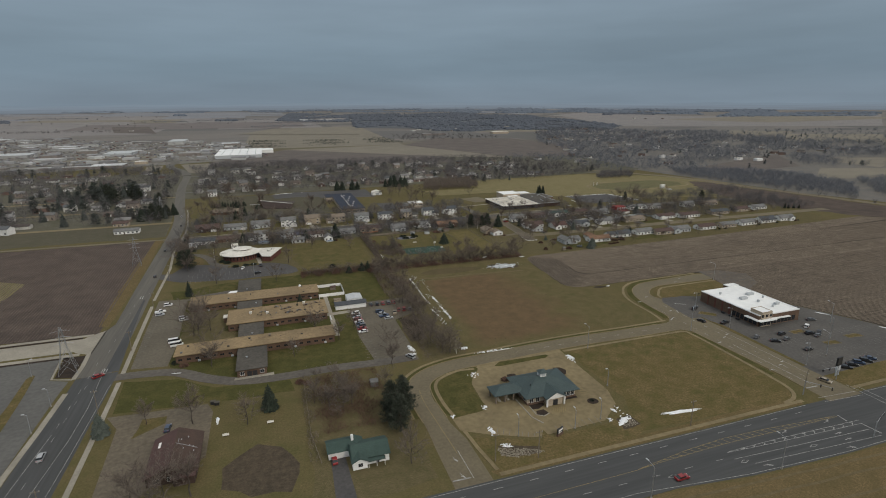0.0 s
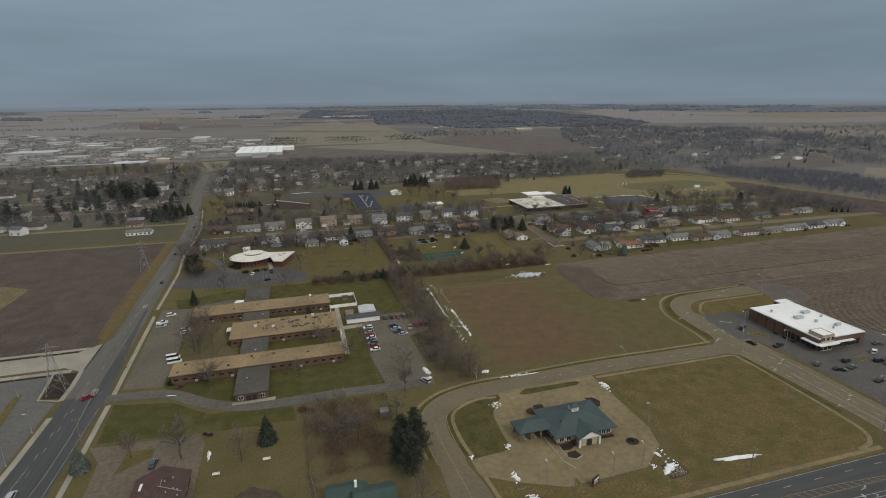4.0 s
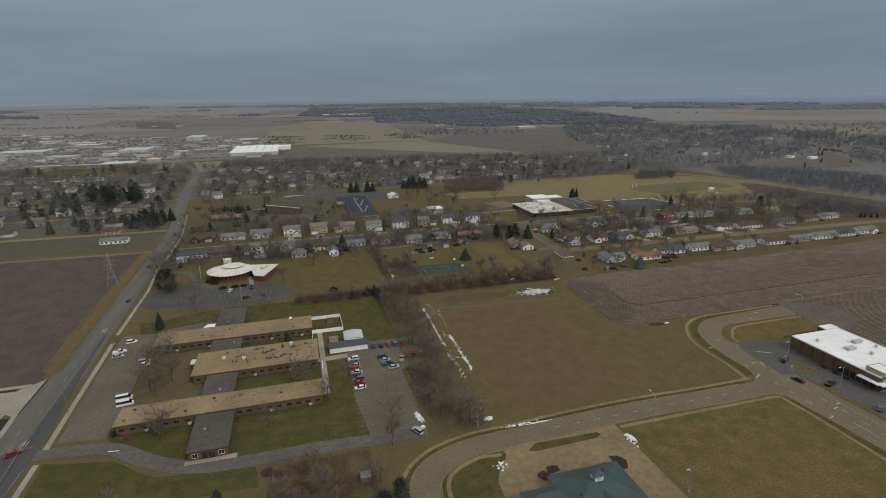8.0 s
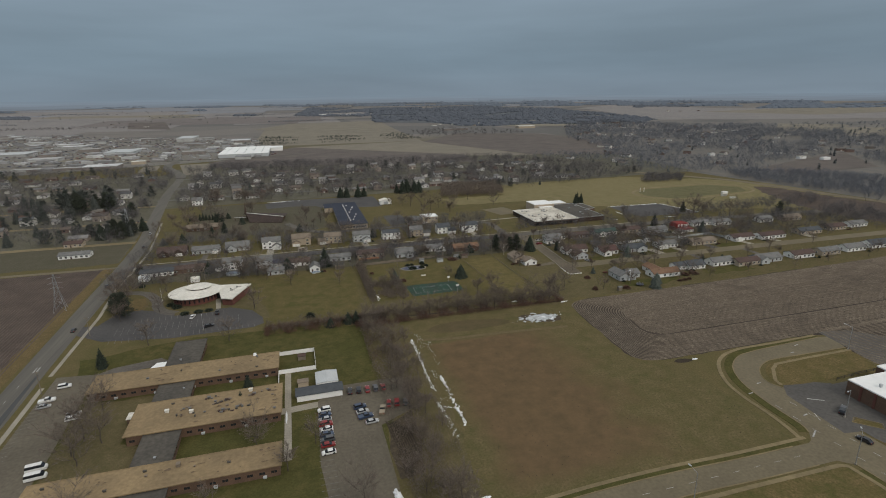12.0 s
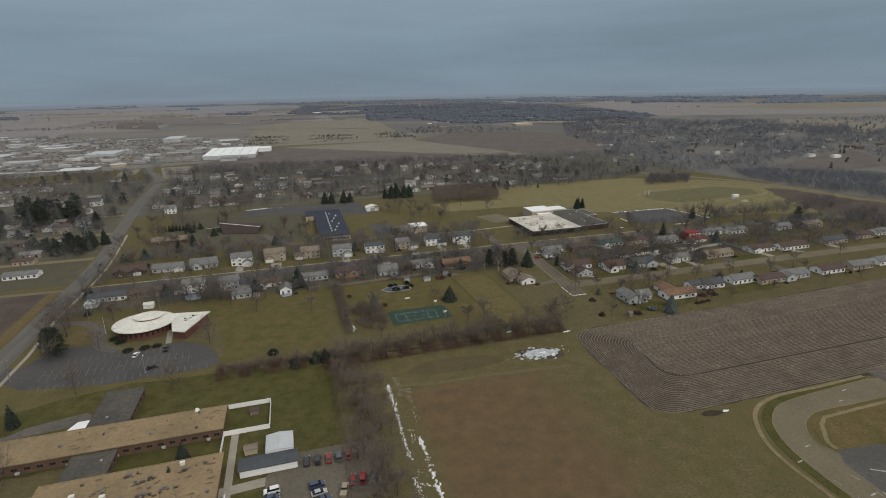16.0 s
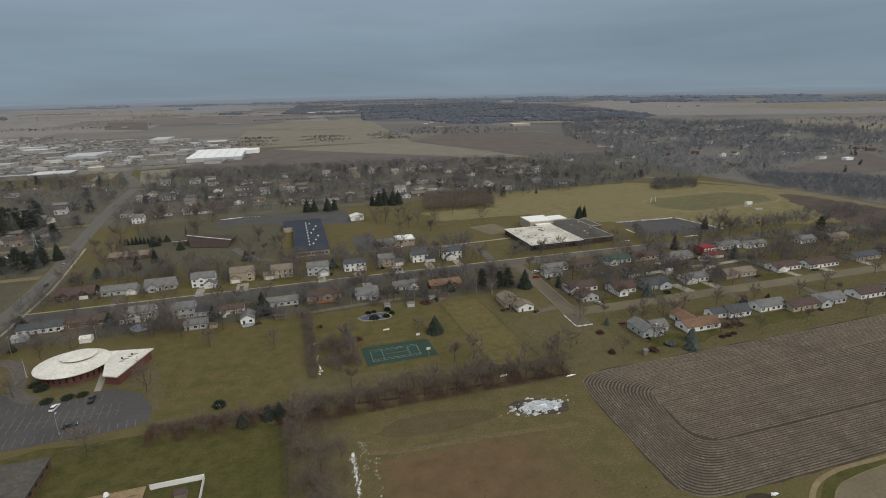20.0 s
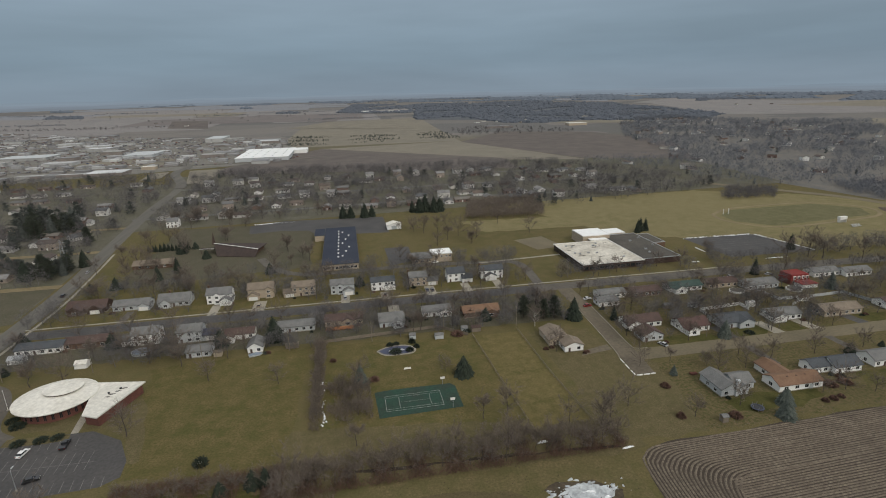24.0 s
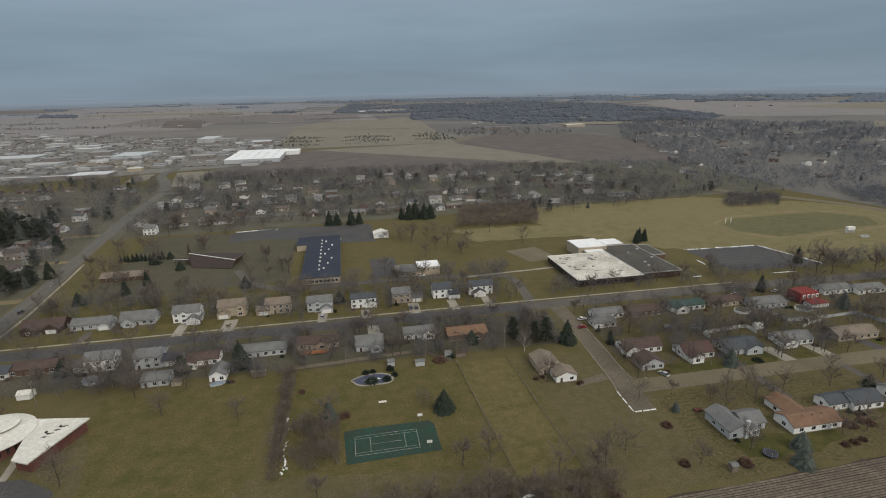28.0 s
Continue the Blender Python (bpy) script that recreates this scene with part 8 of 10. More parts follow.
# ---- poles, lamps, pylons ----
def street_lamp(x, y, turn, h=11.0, arm=2.6):
    ob = thing("street_lamp", x, y, "tall grey street lamp with a short arm", "street lamp", "street lamps", turn=turn)
    key = ("lamp", h, arm)
    if key not in CACHE:
        CACHE[key] = (Shape().tube((0, 0, 0), (0, 0, h), 0.16, 0.09, 8).mesh("pole", METAL), Shape().tube((0, 0, h - 0.2), (arm, 0, h + 0.5), 0.07, 0.05, 6).mesh("arm", METAL), Shape().box(arm - 0.2, -0.18, h + 0.38, arm + 0.8, 0.18, h + 0.58).mesh("lamp_head", LTGREY), Shape().prism(disc(0, 0, 0.35, 0.35, 8), 0, 0.5).mesh("base", CONCRETE))
    for nm, me in zip(("pole", "arm", "lamp_head", "base"), CACHE[key]):
        part(nm, me, ob)


for x, y, t in ((97.4, 102, 95), (145, 99.4, 95), (195, 191.4, 45), (135, 194.4 - 2.6, 95), (267, 249, 110), (216, 211, 200), (215.5, 146, 190), (252, 162, 90), (216.4, 188, 190), (233, 150, 90), (270, 175, 90)):
    street_lamp(x, y, t)
for x, y, t in ((-105, 247, 20), (-88.5, 217, 180), (-88.8, 199, 180), (-16, 360, 90), (-130, 210, 0), (123.4, 160, 180), (74, 141.6, 90), (95, 139, 90), (107, 141, 90)):
    street_lamp(x, y, t, 7.5, 0.8)


def utility_pole(x, y, turn, h=10.5):
    ob = thing("utility_pole", x, y, "weathered wooden utility pole with a cross-arm", "utility pole", "utility poles", turn=turn)
    if "upole" not in CACHE:
        CACHE["upole"] = (Shape().tube((0, 0, 0), (0, 0, h), 0.17, 0.12, 7).mesh("pole", WOOD), Shape().box(-1.2, -0.07, h - 0.9, 1.2, 0.07, h - 0.74).mesh("cross_arm", WOOD), Shape().tube((-1, 0, h - 0.74), (-1, 0, h - 0.5), 0.06, 0.06, 5).mesh("insulator", LTGREY))
    part("pole", CACHE["upole"][0], ob)
    part("cross_arm", CACHE["upole"][1], ob)
    for dx in (0, 1.0, 2.0):
        part("insulator", CACHE["upole"][2], ob, m=pose(dx, 0, 0))


POLES = [(x, 434.5 + 0.01 * x, 90) for x in (-60, -25, 20, 58, 96, 131, 168)] + [(212.5, 393.5, 0), (250, 403, 0), (300, 402, 0), (357, 430, 90), (278, 432, 90), (320, 430, 90), (400, 430, 90)]
POLES += [(-69.5, v, 0) for v in (150, 205, 260, 315, 370, 425)] + [(135, 127, 0), (75, 129, 0), (193, 129.5, 0), (61, 132, 0)]
for x, y, t in POLES:
    utility_pole(x, y, t)


def pylon(x, y, h, w):
    """A lattice transmission tower."""
    ob = thing("lattice_pylon", x, y, "grey steel lattice transmission tower", "pylon", "pylons", turn=12)
    corner = [(-1, -1), (1, -1), (1, 1), (-1, 1)]
    lev = [(0.0, w / 2), (0.28 * h, w * 0.32), (0.55 * h, w * 0.17), (0.8 * h, w * 0.11), (h, w * 0.05)]
    for a, b in corner:
        s = Shape()
        for (z0, r0), (z1, r1) in zip(lev, lev[1:]):
            s.tube((a * r0, b * r0, z0), (a * r1, b * r1, z1), 0.075, 0.065, 4)
        part("leg", s.mesh("leg", METAL), ob)
    for (z0, r0), (z1, r1) in zip(lev, lev[1:]):
        for i in range(4):
            (a, b), (c, d) = corner[i], corner[(i + 1) % 4]
            s = Shape().tube((a * r0, b * r0, z0), (c * r1, d * r1, z1), 0.04, 0.04, 4).tube((c * r0, d * r0, z0), (a * r1, b * r1, z1), 0.04, 0.04, 4).tube((a * r1, b * r1, z1), (c * r1, d * r1, z1), 0.04, 0.04, 4)
            part("brace", s.mesh("brace", METAL), ob)
    for z in (0.62 * h, 0.76 * h, 0.9 * h):
        part("cross_arm", Shape().tube((-w * 0.55, 0, z), (0, 0, z + 0.8), 0.05, 0.1, 4).tube((w * 0.55, 0, z), (0, 0, z + 0.8), 0.05, 0.1, 4).mesh("cross_arm", METAL), ob)


pylon(-91.3, 247, 21, 7.0)
pylon(-97, 413, 21, 6.0)
pylon(-110, 600, 21, 6.0)


def signal(x, y, turn):
    ob = thing("traffic_signal", x, y, "traffic signal on a mast arm", "traffic signal", "traffic signals", turn=turn)
    part("mast", Shape().tube((0, 0, 0), (0, 0, 6.5), 0.16, 0.12, 7).mesh("mast", METAL), ob)
    part("arm", Shape().tube((0, 0, 6.0), (9, 0, 6.4), 0.1, 0.06, 6).mesh("arm", METAL), ob)
    for d_ in (5.0, 8.6):
        part("signal_head", Shape().box(d_ - 0.2, -0.2, 5.3, d_ + 0.2, 0.2, 6.4).mesh("signal_head", BLACK), ob)


for x, y, t in ((192, 129, -60), (215.6, 133, 180), (219, 101, 130), (189, 101, 20)):
    signal(x, y, t)

# ---- vegetation ----


def slivers(centres, ways, length, width, seed=0):
    """Thin tapering triangles, as arrays of vertices and faces."""
    g = np.random.default_rng(seed)
    n = len(centres)
    ways = ways / np.linalg.norm(ways, axis=1, keepdims=True)
    side = np.cross(ways, g.normal(size=(n, 3)))
    side /= np.linalg.norm(side, axis=1, keepdims=True)
    w = np.broadcast_to(np.asarray(width), (n,))[:, None] / 2
    ln = np.broadcast_to(np.asarray(length), (n,))[:, None]
    v = np.stack([centres - side * w, centres + side * w, centres + ways * ln], 1).reshape(-1, 3)
    return v, np.arange(3 * n).reshape(-1, 3)


def mesh_np(name, v, f, m):
    me = bpy.data.meshes.new(name)
    me.from_pydata(v.tolist(), [], f.tolist())
    me.materials.append(m)
    return me


def bare_tree_meshes(seed, h, spread=0.42, bark=None, leader=0.8):
    """A leafless tree: trunk with rising limbs, and a wide hazy crown of fine twigs."""
    rg = random.Random(seed)
    g = np.random.default_rng(seed)
    s = Shape()
    tips, dirs, lens, wids = [], [], [], []
    r0 = 0.016 * h + 0.03
    stem = [Vector((0, 0, -0.2))]
    for i in range(1, 6):
        stem.append(Vector((rg.uniform(-0.025, 0.025) * h, rg.uniform(-0.025, 0.025) * h, leader * h * i / 5)))
    for i in range(5):
        s.tube(stem[i], stem[i + 1], r0 * (1 - 0.18 * i), r0 * (1 - 0.18 * (i + 1)), 5)
    for k in range(13):
        z = rg.uniform(0.16, 0.66)
        base = Vector((0, 0, z * h))
        az, el = k * 2.4 + rg.uniform(-0.4, 0.4), math.radians(rg.uniform(22, 50) + 30 * (z - 0.3))
        L = h * spread * rg.uniform(0.75, 1.2) * (1.2 - 0.5 * z)
        d = Vector((math.cos(az) * math.cos(el), math.sin(az) * math.cos(el), math.sin(el)))
        mid = base + d * L * 0.5
        end = mid + (d + Vector((rg.uniform(-0.2, 0.2), rg.uniform(-0.2, 0.2), 0.3))).normalized() * L * 0.6
        s.tube(base, mid, r0 * 0.34 * (1.2 - z), r0 * 0.2 * (1.2 - z), 3)
        s.tube(mid, end, r0 * 0.2 * (1.2 - z), 0.012, 3)
        for j in range(7):
            t = rg.uniform(0.2, 0.95)
            p = base.lerp(mid, t * 2) if t < 0.5 else mid.lerp(end, t * 2 - 1)
            q = (d * 0.8 + Vector((rg.uniform(-1, 1), rg.uniform(-1, 1), rg.uniform(-0.25, 0.8)))).normalized()
            M = L * rg.uniform(0.35, 0.65)
            tips.append(p)
            dirs.append(q)
            lens.append(M * 1.1)
            wids.append(0.085)
            for i in range(20):
                f = rg.uniform(0.15, 1.0)
                tips.append(p + q * M * f + Vector((rg.gauss(0, 0.1), rg.gauss(0, 0.1), rg.gauss(0, 0.1))) * 0.1 * h * 0.5)
                dirs.append((q + Vector((rg.uniform(-1, 1), rg.uniform(-1, 1), rg.uniform(-0.5, 0.8)))).normalized())
                lens.append(rg.uniform(0.06, 0.13) * h)
                wids.append(rg.uniform(0.036, 0.066))
    v, f = slivers(np.array([tuple(t) for t in tips]), np.array([tuple(d) for d in dirs]), np.array(lens), np.array(wids), seed)
    return s.mesh("trunk", bark or BARK), mesh_np("crown", v, f, TWIG)


def conifer_meshes(seed, h, r, m, full=1.0):
    """A conifer: whorls of drooping boughs round a straight trunk, with an uneven outline."""
    rg = random.Random(seed)
    s = Shape()
    lay = 17
    for k in range(lay):
        z = h * (0.06 + 0.92 * k / lay)
        rad = r * (1 - k / lay) ** 0.75 * full + 0.15
        n = max(5, int(15 * (1 - k / lay) + 4))
        for i in range(n):
            a = 2 * math.pi * i / n + rg.uniform(-0.3, 0.3) + k
            ln = rad * rg.uniform(0.72, 1.12)
            c, q = math.cos(a), math.sin(a)
            w = ln * 0.30 + 0.12
            zz = z + rg.uniform(-0.25, 0.25)
            tipz = zz - ln * rg.uniform(0.18, 0.42)
            vs = [(0.1 * c, 0.1 * q, zz + 0.32 * ln), (0.55 * ln * c - w * q, 0.55 * ln * q + w * c, zz - 0.12 * ln), (0.55 * ln * c + w * q, 0.55 * ln * q - w * c, zz - 0.12 * ln), (ln * c, ln * q, tipz), (0.6 * ln * c, 0.6 * ln * q, zz + 0.10 * ln)]
            s.add(vs, [(0, 1, 4), (0, 4, 2), (1, 3, 4), (4, 3, 2), (1, 2, 3)])
    s.add([(-0.2, -0.2, h * 0.93), (0.2, -0.2, h * 0.93), (0, 0.25, h * 0.93), (0, 0, h * 1.03)], [(0, 1, 3), (1, 2, 3), (2, 0, 3)])
    for i in range(620):  # sprays of needles that roughen the outline
        k = 1 - math.sqrt(rg.random())
        a, rad = rg.uniform(0, 2 * math.pi), r * (1 - k) ** 0.75 * full * rg.uniform(0.55, 1.0)
        p = Vector((rad * math.cos(a), rad * math.sin(a), h * (0.06 + 0.9 * k) + rg.uniform(-0.3, 0.15)))
        d = Vector((math.cos(a) + rg.uniform(-0.6, 0.6), math.sin(a) + rg.uniform(-0.6, 0.6), rg.uniform(-0.6, 0.5))).normalized() * rg.uniform(0.35, 0.8)
        w = d.cross(Vector((rg.uniform(-1, 1), rg.uniform(-1, 1), 1))).normalized() * rg.uniform(0.08, 0.2)
        s.add([p - w, p + w, p + d], [(0, 1, 2)])
    return Shape().tube((0, 0, -0.2), (0, 0, h * 0.95), 0.02 * h + 0.06, 0.03, 6).mesh("trunk", BARK), s.mesh("crown", m)


BARE = [bare_tree_meshes(i, 10, sp, None, ld) for i, (sp, ld) in enumerate(((0.46, 0.8), (0.54, 0.70), (0.38, 0.85), (0.50, 0.74), (0.44, 0.8), (0.60, 0.64)))]
BIRCH = bare_tree_meshes(77, 10, 0.38, WHITEBARK)
SPRUCE = [conifer_meshes(1, 10, 3.4, NEEDLE), conifer_meshes(2, 10, 2.6, NEEDLE), conifer_meshes(3, 10, 4.2, NEEDLE, 0.95)]


def pine_meshes(seed, h, r, boughs=74, tufts=46, size=1.0):
    """A ragged old pine: level boughs at uneven heights, each carrying tufts of needles."""
    rg = random.Random(seed)
    s = Shape().tube((0, 0, -0.2), (0, 0, h * 0.95), 0.025 * h, 0.05, 6)
    tips, dirs, lens, wids = [], [], [], []
    for k in range(boughs):
        z = h * rg.uniform(0.12, 0.97)
        a, ln = rg.uniform(0, 2 * math.pi), r * (1.08 - (z / h) ** 2) * rg.uniform(0.55, 1.15)
        d = Vector((math.cos(a), math.sin(a), rg.uniform(-0.1, 0.3)))
        e = Vector((0, 0, z)) + d * ln
        s.tube((0, 0, z), e, 0.07, 0.02, 3)
        for i in range(tufts):
            f = rg.uniform(0.3, 1.05)
            tips.append(Vector((0, 0, z)) + d * ln * f + Vector((rg.gauss(0, 0.35), rg.gauss(0, 0.35), rg.gauss(0.1, 0.2))))
            dirs.append(d * 0.6 + Vector((rg.uniform(-1, 1), rg.uniform(-1, 1), rg.uniform(-0.3, 1.0))))
            lens.append(rg.uniform(0.4, 0.85) * size)
            wids.append(rg.uniform(0.12, 0.26) * size)
    v, f = slivers(np.array([tuple(t) for t in tips]), np.array([tuple(d) for d in dirs]), np.array(lens), np.array(wids), seed)
    return s.mesh("trunk", BARK), mesh_np("crown", v, f, PINENEEDLE)


PINE = [pine_meshes(6, 10, 3.4), pine_meshes(7, 10, 2.8)]
FARTREES = [pine_meshes(8, 10, 3.3, 44, 18, 1.7), pine_meshes(9, 10, 2.7, 44, 18, 1.6), conifer_meshes(10, 10, 2.8, NEEDLE)]
BLUE = conifer_meshes(4, 10, 3.8, BLUENEEDLE)
ROUNDBLUE = conifer_meshes(11, 10, 4.9, BLUENEEDLE, 1.1)
YEW = conifer_meshes(5, 10, 5.0, NEEDLE, 1.1)


def tree(pair, x, y, h, turn, label, cat="tree", group="", name="bare_tree"):
    ob = new(name)
    ob.matrix_world = pose(x, y, 0, 0, 0, turn) @ Matrix.Diagonal((h / 10, h / 10, h / 10, 1))
    tagged(ob, label, cat, group)
    part("trunk", pair[0], ob)
    part("crown", pair[1], ob)
    return ob


trng = random.Random(3)


def bare(x, y, h, group="bare trees", label="leafless grey-brown tree with fine twigs"):
    return tree(trng.choice(BARE), x, y, h * 1.22, trng.uniform(0, 360), label, "tree", group)


def conifer(x, y, h, kind=0, label="dark green conifer with drooping boughs"):
    p = {0: SPRUCE[0], 1: SPRUCE[1], 2: SPRUCE[2], 3: BLUE, 4: YEW, 5: PINE[0], 6: PINE[1], 7: ROUNDBLUE}[kind]
    return tree(p, x, y, h, trng.uniform(0, 360), label if kind not in (3, 7) else "blue-grey spruce with dense boughs", "conifer", "conifers", "conifer_tree")


for x, y, h, k in ((-8, 188, 10.5, 0), (-65, 190, 9, 3), (-53, 332, 9.5, 1), (-59.5, 391.5, 14, 5), (-63.2, 394.6, 13, 6), (-66, 398.6, 11, 5), (-71, 471.5, 7, 4), (-62.4, 440.3, 4, 4)):
    conifer(x, y, h, k)
for x, y, h, k in ((50, 448, 13, 2), (131.8, 396, 9.0, 4), (89.4, 397.8, 9.0, 3), (25, 449, 8.5, 4), (-26, 458, 8, 4), (-36, 557, 10, 0), (-28, 571, 11, 1), (-57, 546, 8, 4), (-71, 545, 6, 4), (35, 553, 7.5, 4), (175, 445, 12, 6), (184, 440, 11, 5), (190, 441, 12, 5), (199, 437, 12, 2), (218, 431, 8, 1)):
    conifer(x, y, h, k)
for x, y, h, k in ((93, 514, 7, 4), (258, 401, 9, 3), (334, 472, 11, 1), (357, 441, 10, 3), (236.4, 341.6, 7.4, 7), (215.4, 376.3, 4.6, 3), (155, 447, 7, 4), (59, 346, 7, 0), (55, 347, 6, 4), (298, 374.2, 4.5, 4), (299.6, 375.6, 5, 4), (318, 377.4, 3, 4), (242.3, 348.6, 7, 7), (8, 283.5, 6, 1), (10, 293, 7.5, 0), (46, 345, 5, 4)):
    conifer(x, y, h, k)
for x, y, h, k in ((318, 580, 11, 1), (322, 583, 12, 1), (327, 584, 11, 1), (84, 703, 14, 0), (91, 702, 13, 0), (104, 700, 15, 0), (111, 702, 12, 0), (158, 706, 16, 2), (164, 708, 17, 2), (172, 704, 16, 2), (178, 706, 15, 2), (151, 708, 13, 1), (468, 469, 13, 5), (522, 408, 6, 1), (526, 407, 5, 1), (531, 405, 6, 1), (536, 403, 5, 1), (395, 510, 12, 1)):
    conifer(x, y, h, k)
for x, y, h, k in ((36, 158, 14, 5), (39.5, 166, 15, 5), (35.5, 171, 13, 6), (41, 177, 11, 6), (33.5, 164, 12, 6)):
    conifer(x, y, h, k, "ragged grey-green pine beside the road")
for i in range(11):
    conifer(-65 + i * 2.9 + trng.uniform(-0.5, 0.5), 629 + trng.uniform(-0.6, 0.6), 6.5 + trng.uniform(-1, 1.0), 1)
for x, y, h, k in ((-173, 691, 19, 5), (-180, 702, 20, 5), (-168, 713, 18, 5), (-157, 709, 20, 5), (-150, 702, 16, 6), (-188, 720, 20, 5), (-123, 667, 15, 5), (-108, 576, 15, 5), (-116, 584, 16, 5), (-104, 592, 13, 5), (-99, 603, 13, 0), (-125, 580, 14, 2), (-215, 769, 19, 2), (-200, 752, 18, 2), (-38, 619, 9, 4), (-31, 630, 6, 4), (-16, 600, 7, 4)):
    conifer(x, y, h, k)

for x, y, h in ((-35, 187, 12), (-51, 192, 8), (-47, 149, 11), (-38, 146, 12), (-31, 147, 12), (-42, 141, 11), (-16, 180, 9), (22, 179, 9), (20, 190, 8), (44, 206, 9), (35, 140, 10), (15, 254, 8), (46, 219, 9), (-32, 231, 9), (-43.5, 268, 12), (-42, 276, 12), (-32.4, 235, 10), (-42, 295, 10), (3, 229, 7), (25, 240, 8), (-39, 350, 9), (-2, 343, 9)):
    bare(x, y, h)
for x, y, h in ((15, 260, 8), (34, 251, 8), (-40, 262, 10), (-36, 273, 10), (-45, 287, 9), (72, 209, 11), (-62, 397, 11), (-34, 428, 11), (7, 382, 10), (56, 406, 7), (27, 415, 8), (-46, 427, 10), (-43, 393, 9), (-5, 443, 12), (12, 431, 10), (31, 434, 9), (-60, 385, 9), (-67, 407, 12), (-63, 412, 13), (-66, 425, 12)):
    bare(x, y, h)
for x, y, h in ((-47, 474, 10), (-23, 472, 9), (-30, 530, 11), (-3, 473, 10), (25, 472, 9), (-14, 540, 12), (-3, 437, 9), (6, 443, 11), (90, 447, 10), (106, 466, 10), (117, 442, 9), (218, 497, 8), (216, 466, 8), (194, 497, 9), (173, 474, 9), (177, 406, 9), (215, 413, 9), (214, 400, 10), (268, 433, 9), (229, 440, 9)):
    bare(x, y, h)
for x, y, h in ((240, 402, 10), (281, 424, 10), (284, 402, 9), (312, 416, 11), (284.5, 378.5, 7), (254.3, 374.5, 8), (247.1, 374.5, 8), (316, 400, 8), (294, 424, 11), (308, 468, 10), (371, 488, 14), (392, 492, 16), (398, 487, 15), (422, 480, 14), (124.7, 400, 6), (86.5, 359, 8), (119, 350.5, 8), (140.7, 364.5, 10), (132, 364.3, 9), (171.7, 352, 9)):
    bare(x, y, h)
for x, y, h in ((147, 436, 8), (206, 386, 7), (176.3, 355, 10), (137.8, 349.4, 9), (232.5, 379, 5), (281.4, 348.3, 6), (89, 399, 9), (88, 385, 8), (186, 360, 8), (262, 352, 7), (272, 352, 8), (206, 349, 7), (330, 512, 9), (300, 497, 10), (285, 500, 9), (255, 497, 8), (240, 496, 9), (150, 625, 13), (165, 600, 11), (176, 610, 12)):
    bare(x, y, h)
tree(BIRCH, 176.5, 433, 11, 40, "pale bare birch with white bark", "tree", "", "birch_tree")
tree(BIRCH, 74.5, 207, 9, 80, "pale bare birch beside the road", "tree", "", "birch_tree")


def open_spot(x, y, r=3.5):
    if any((x - a) ** 2 + (y - b) ** 2 < (c * 0.68 + r) ** 2 for a, b, c in HOUSES):
        return False
    return not (473 < y < 491.5 or 388 < y < 401 or 202 < x < 213.5 or (92 < x < 129 and 370 < y < 393) or (60 < x < 96 and 545 < y < 652) or (230 < x < 320 and 498 < y < 584) or (-30 < x < 34 and 556 < y < 640) or (0 < x < 124 and 636 < y < 708) or (335 < x < 412 and 500 < y < 556))


def tree_arrays(pair):
    out = []
    for me in pair:
        v = np.array([tuple(q.co) for q in me.vertices])
        out.append((v, [tuple(f.vertices) for f in me.polygons]))
    return out


ARRAYS = [tree_arrays(b) for b in BARE]


def thicket(name, spots, label, category="trees"):
    """Trees that stand too close to tell apart, joined: bark and twigs in one mesh."""
    vs, fs, mi, o = [], [], [], 0
    for x, y, h in spots:
        h *= 1.22
        a = trng.uniform(0, 2 * math.pi)
        c, s = math.cos(a) * h / 10, math.sin(a) * h / 10
        for k, (v, f) in enumerate(trng.choice(ARRAYS)):
            w = np.stack([x + v[:, 0] * c - v[:, 1] * s, y + v[:, 0] * s + v[:, 1] * c, v[:, 2] * h / 10], 1)
            vs.append(w)
            fs += [tuple(i + o for i in q) for q in f]
            mi += [k] * len(f)
            o += len(v)
    me = bpy.data.meshes.new(name)
    me.from_pydata(np.concatenate(vs).tolist(), [], fs)
    me.materials.append(BARK)
    me.materials.append(TWIG)
    me.polygons.foreach_set("material_index", mi)
    return tagged(new(name, me), label, category, kind="stuff")


def conifer_grove(name, spots, label):
    """Conifers far off, joined."""
    src = [tree_arrays(p)[1] for p in (*FARTREES, FARTREES[0])]
    vs, fs, o = [], [], 0
    for x, y, h in spots:
        v, f = trng.choice(src)
        a = trng.uniform(0, 2 * math.pi)
        c, s = math.cos(a) * h / 10, math.sin(a) * h / 10
        vs.append(np.stack([x + v[:, 0] * c - v[:, 1] * s, y + v[:, 0] * s + v[:, 1] * c, v[:, 2] * h / 10], 1))
        fs += [tuple(i + o for i in q) for q in f]
        o += len(v)
    me = bpy.data.meshes.new(name)
    me.from_pydata(np.concatenate(vs).tolist(), [], fs)
    me.materials.append(FARPINE)
    return tagged(new(name, me), label, "conifers", kind="stuff")


def scatter(n, x0, x1, y0, y1, hmin, hmax):
    out = []
    for _ in range(n):
        x, y = trng.uniform(x0, x1), trng.uniform(y0, y1)
        if open_spot(x, y, 1.8):
            out.append((x, y, trng.uniform(hmin, hmax)))
    return out


def scatter_bare(n, *area, group=""):
    for x, y, h in scatter(n, *area):
        bare(x, y, h, group)


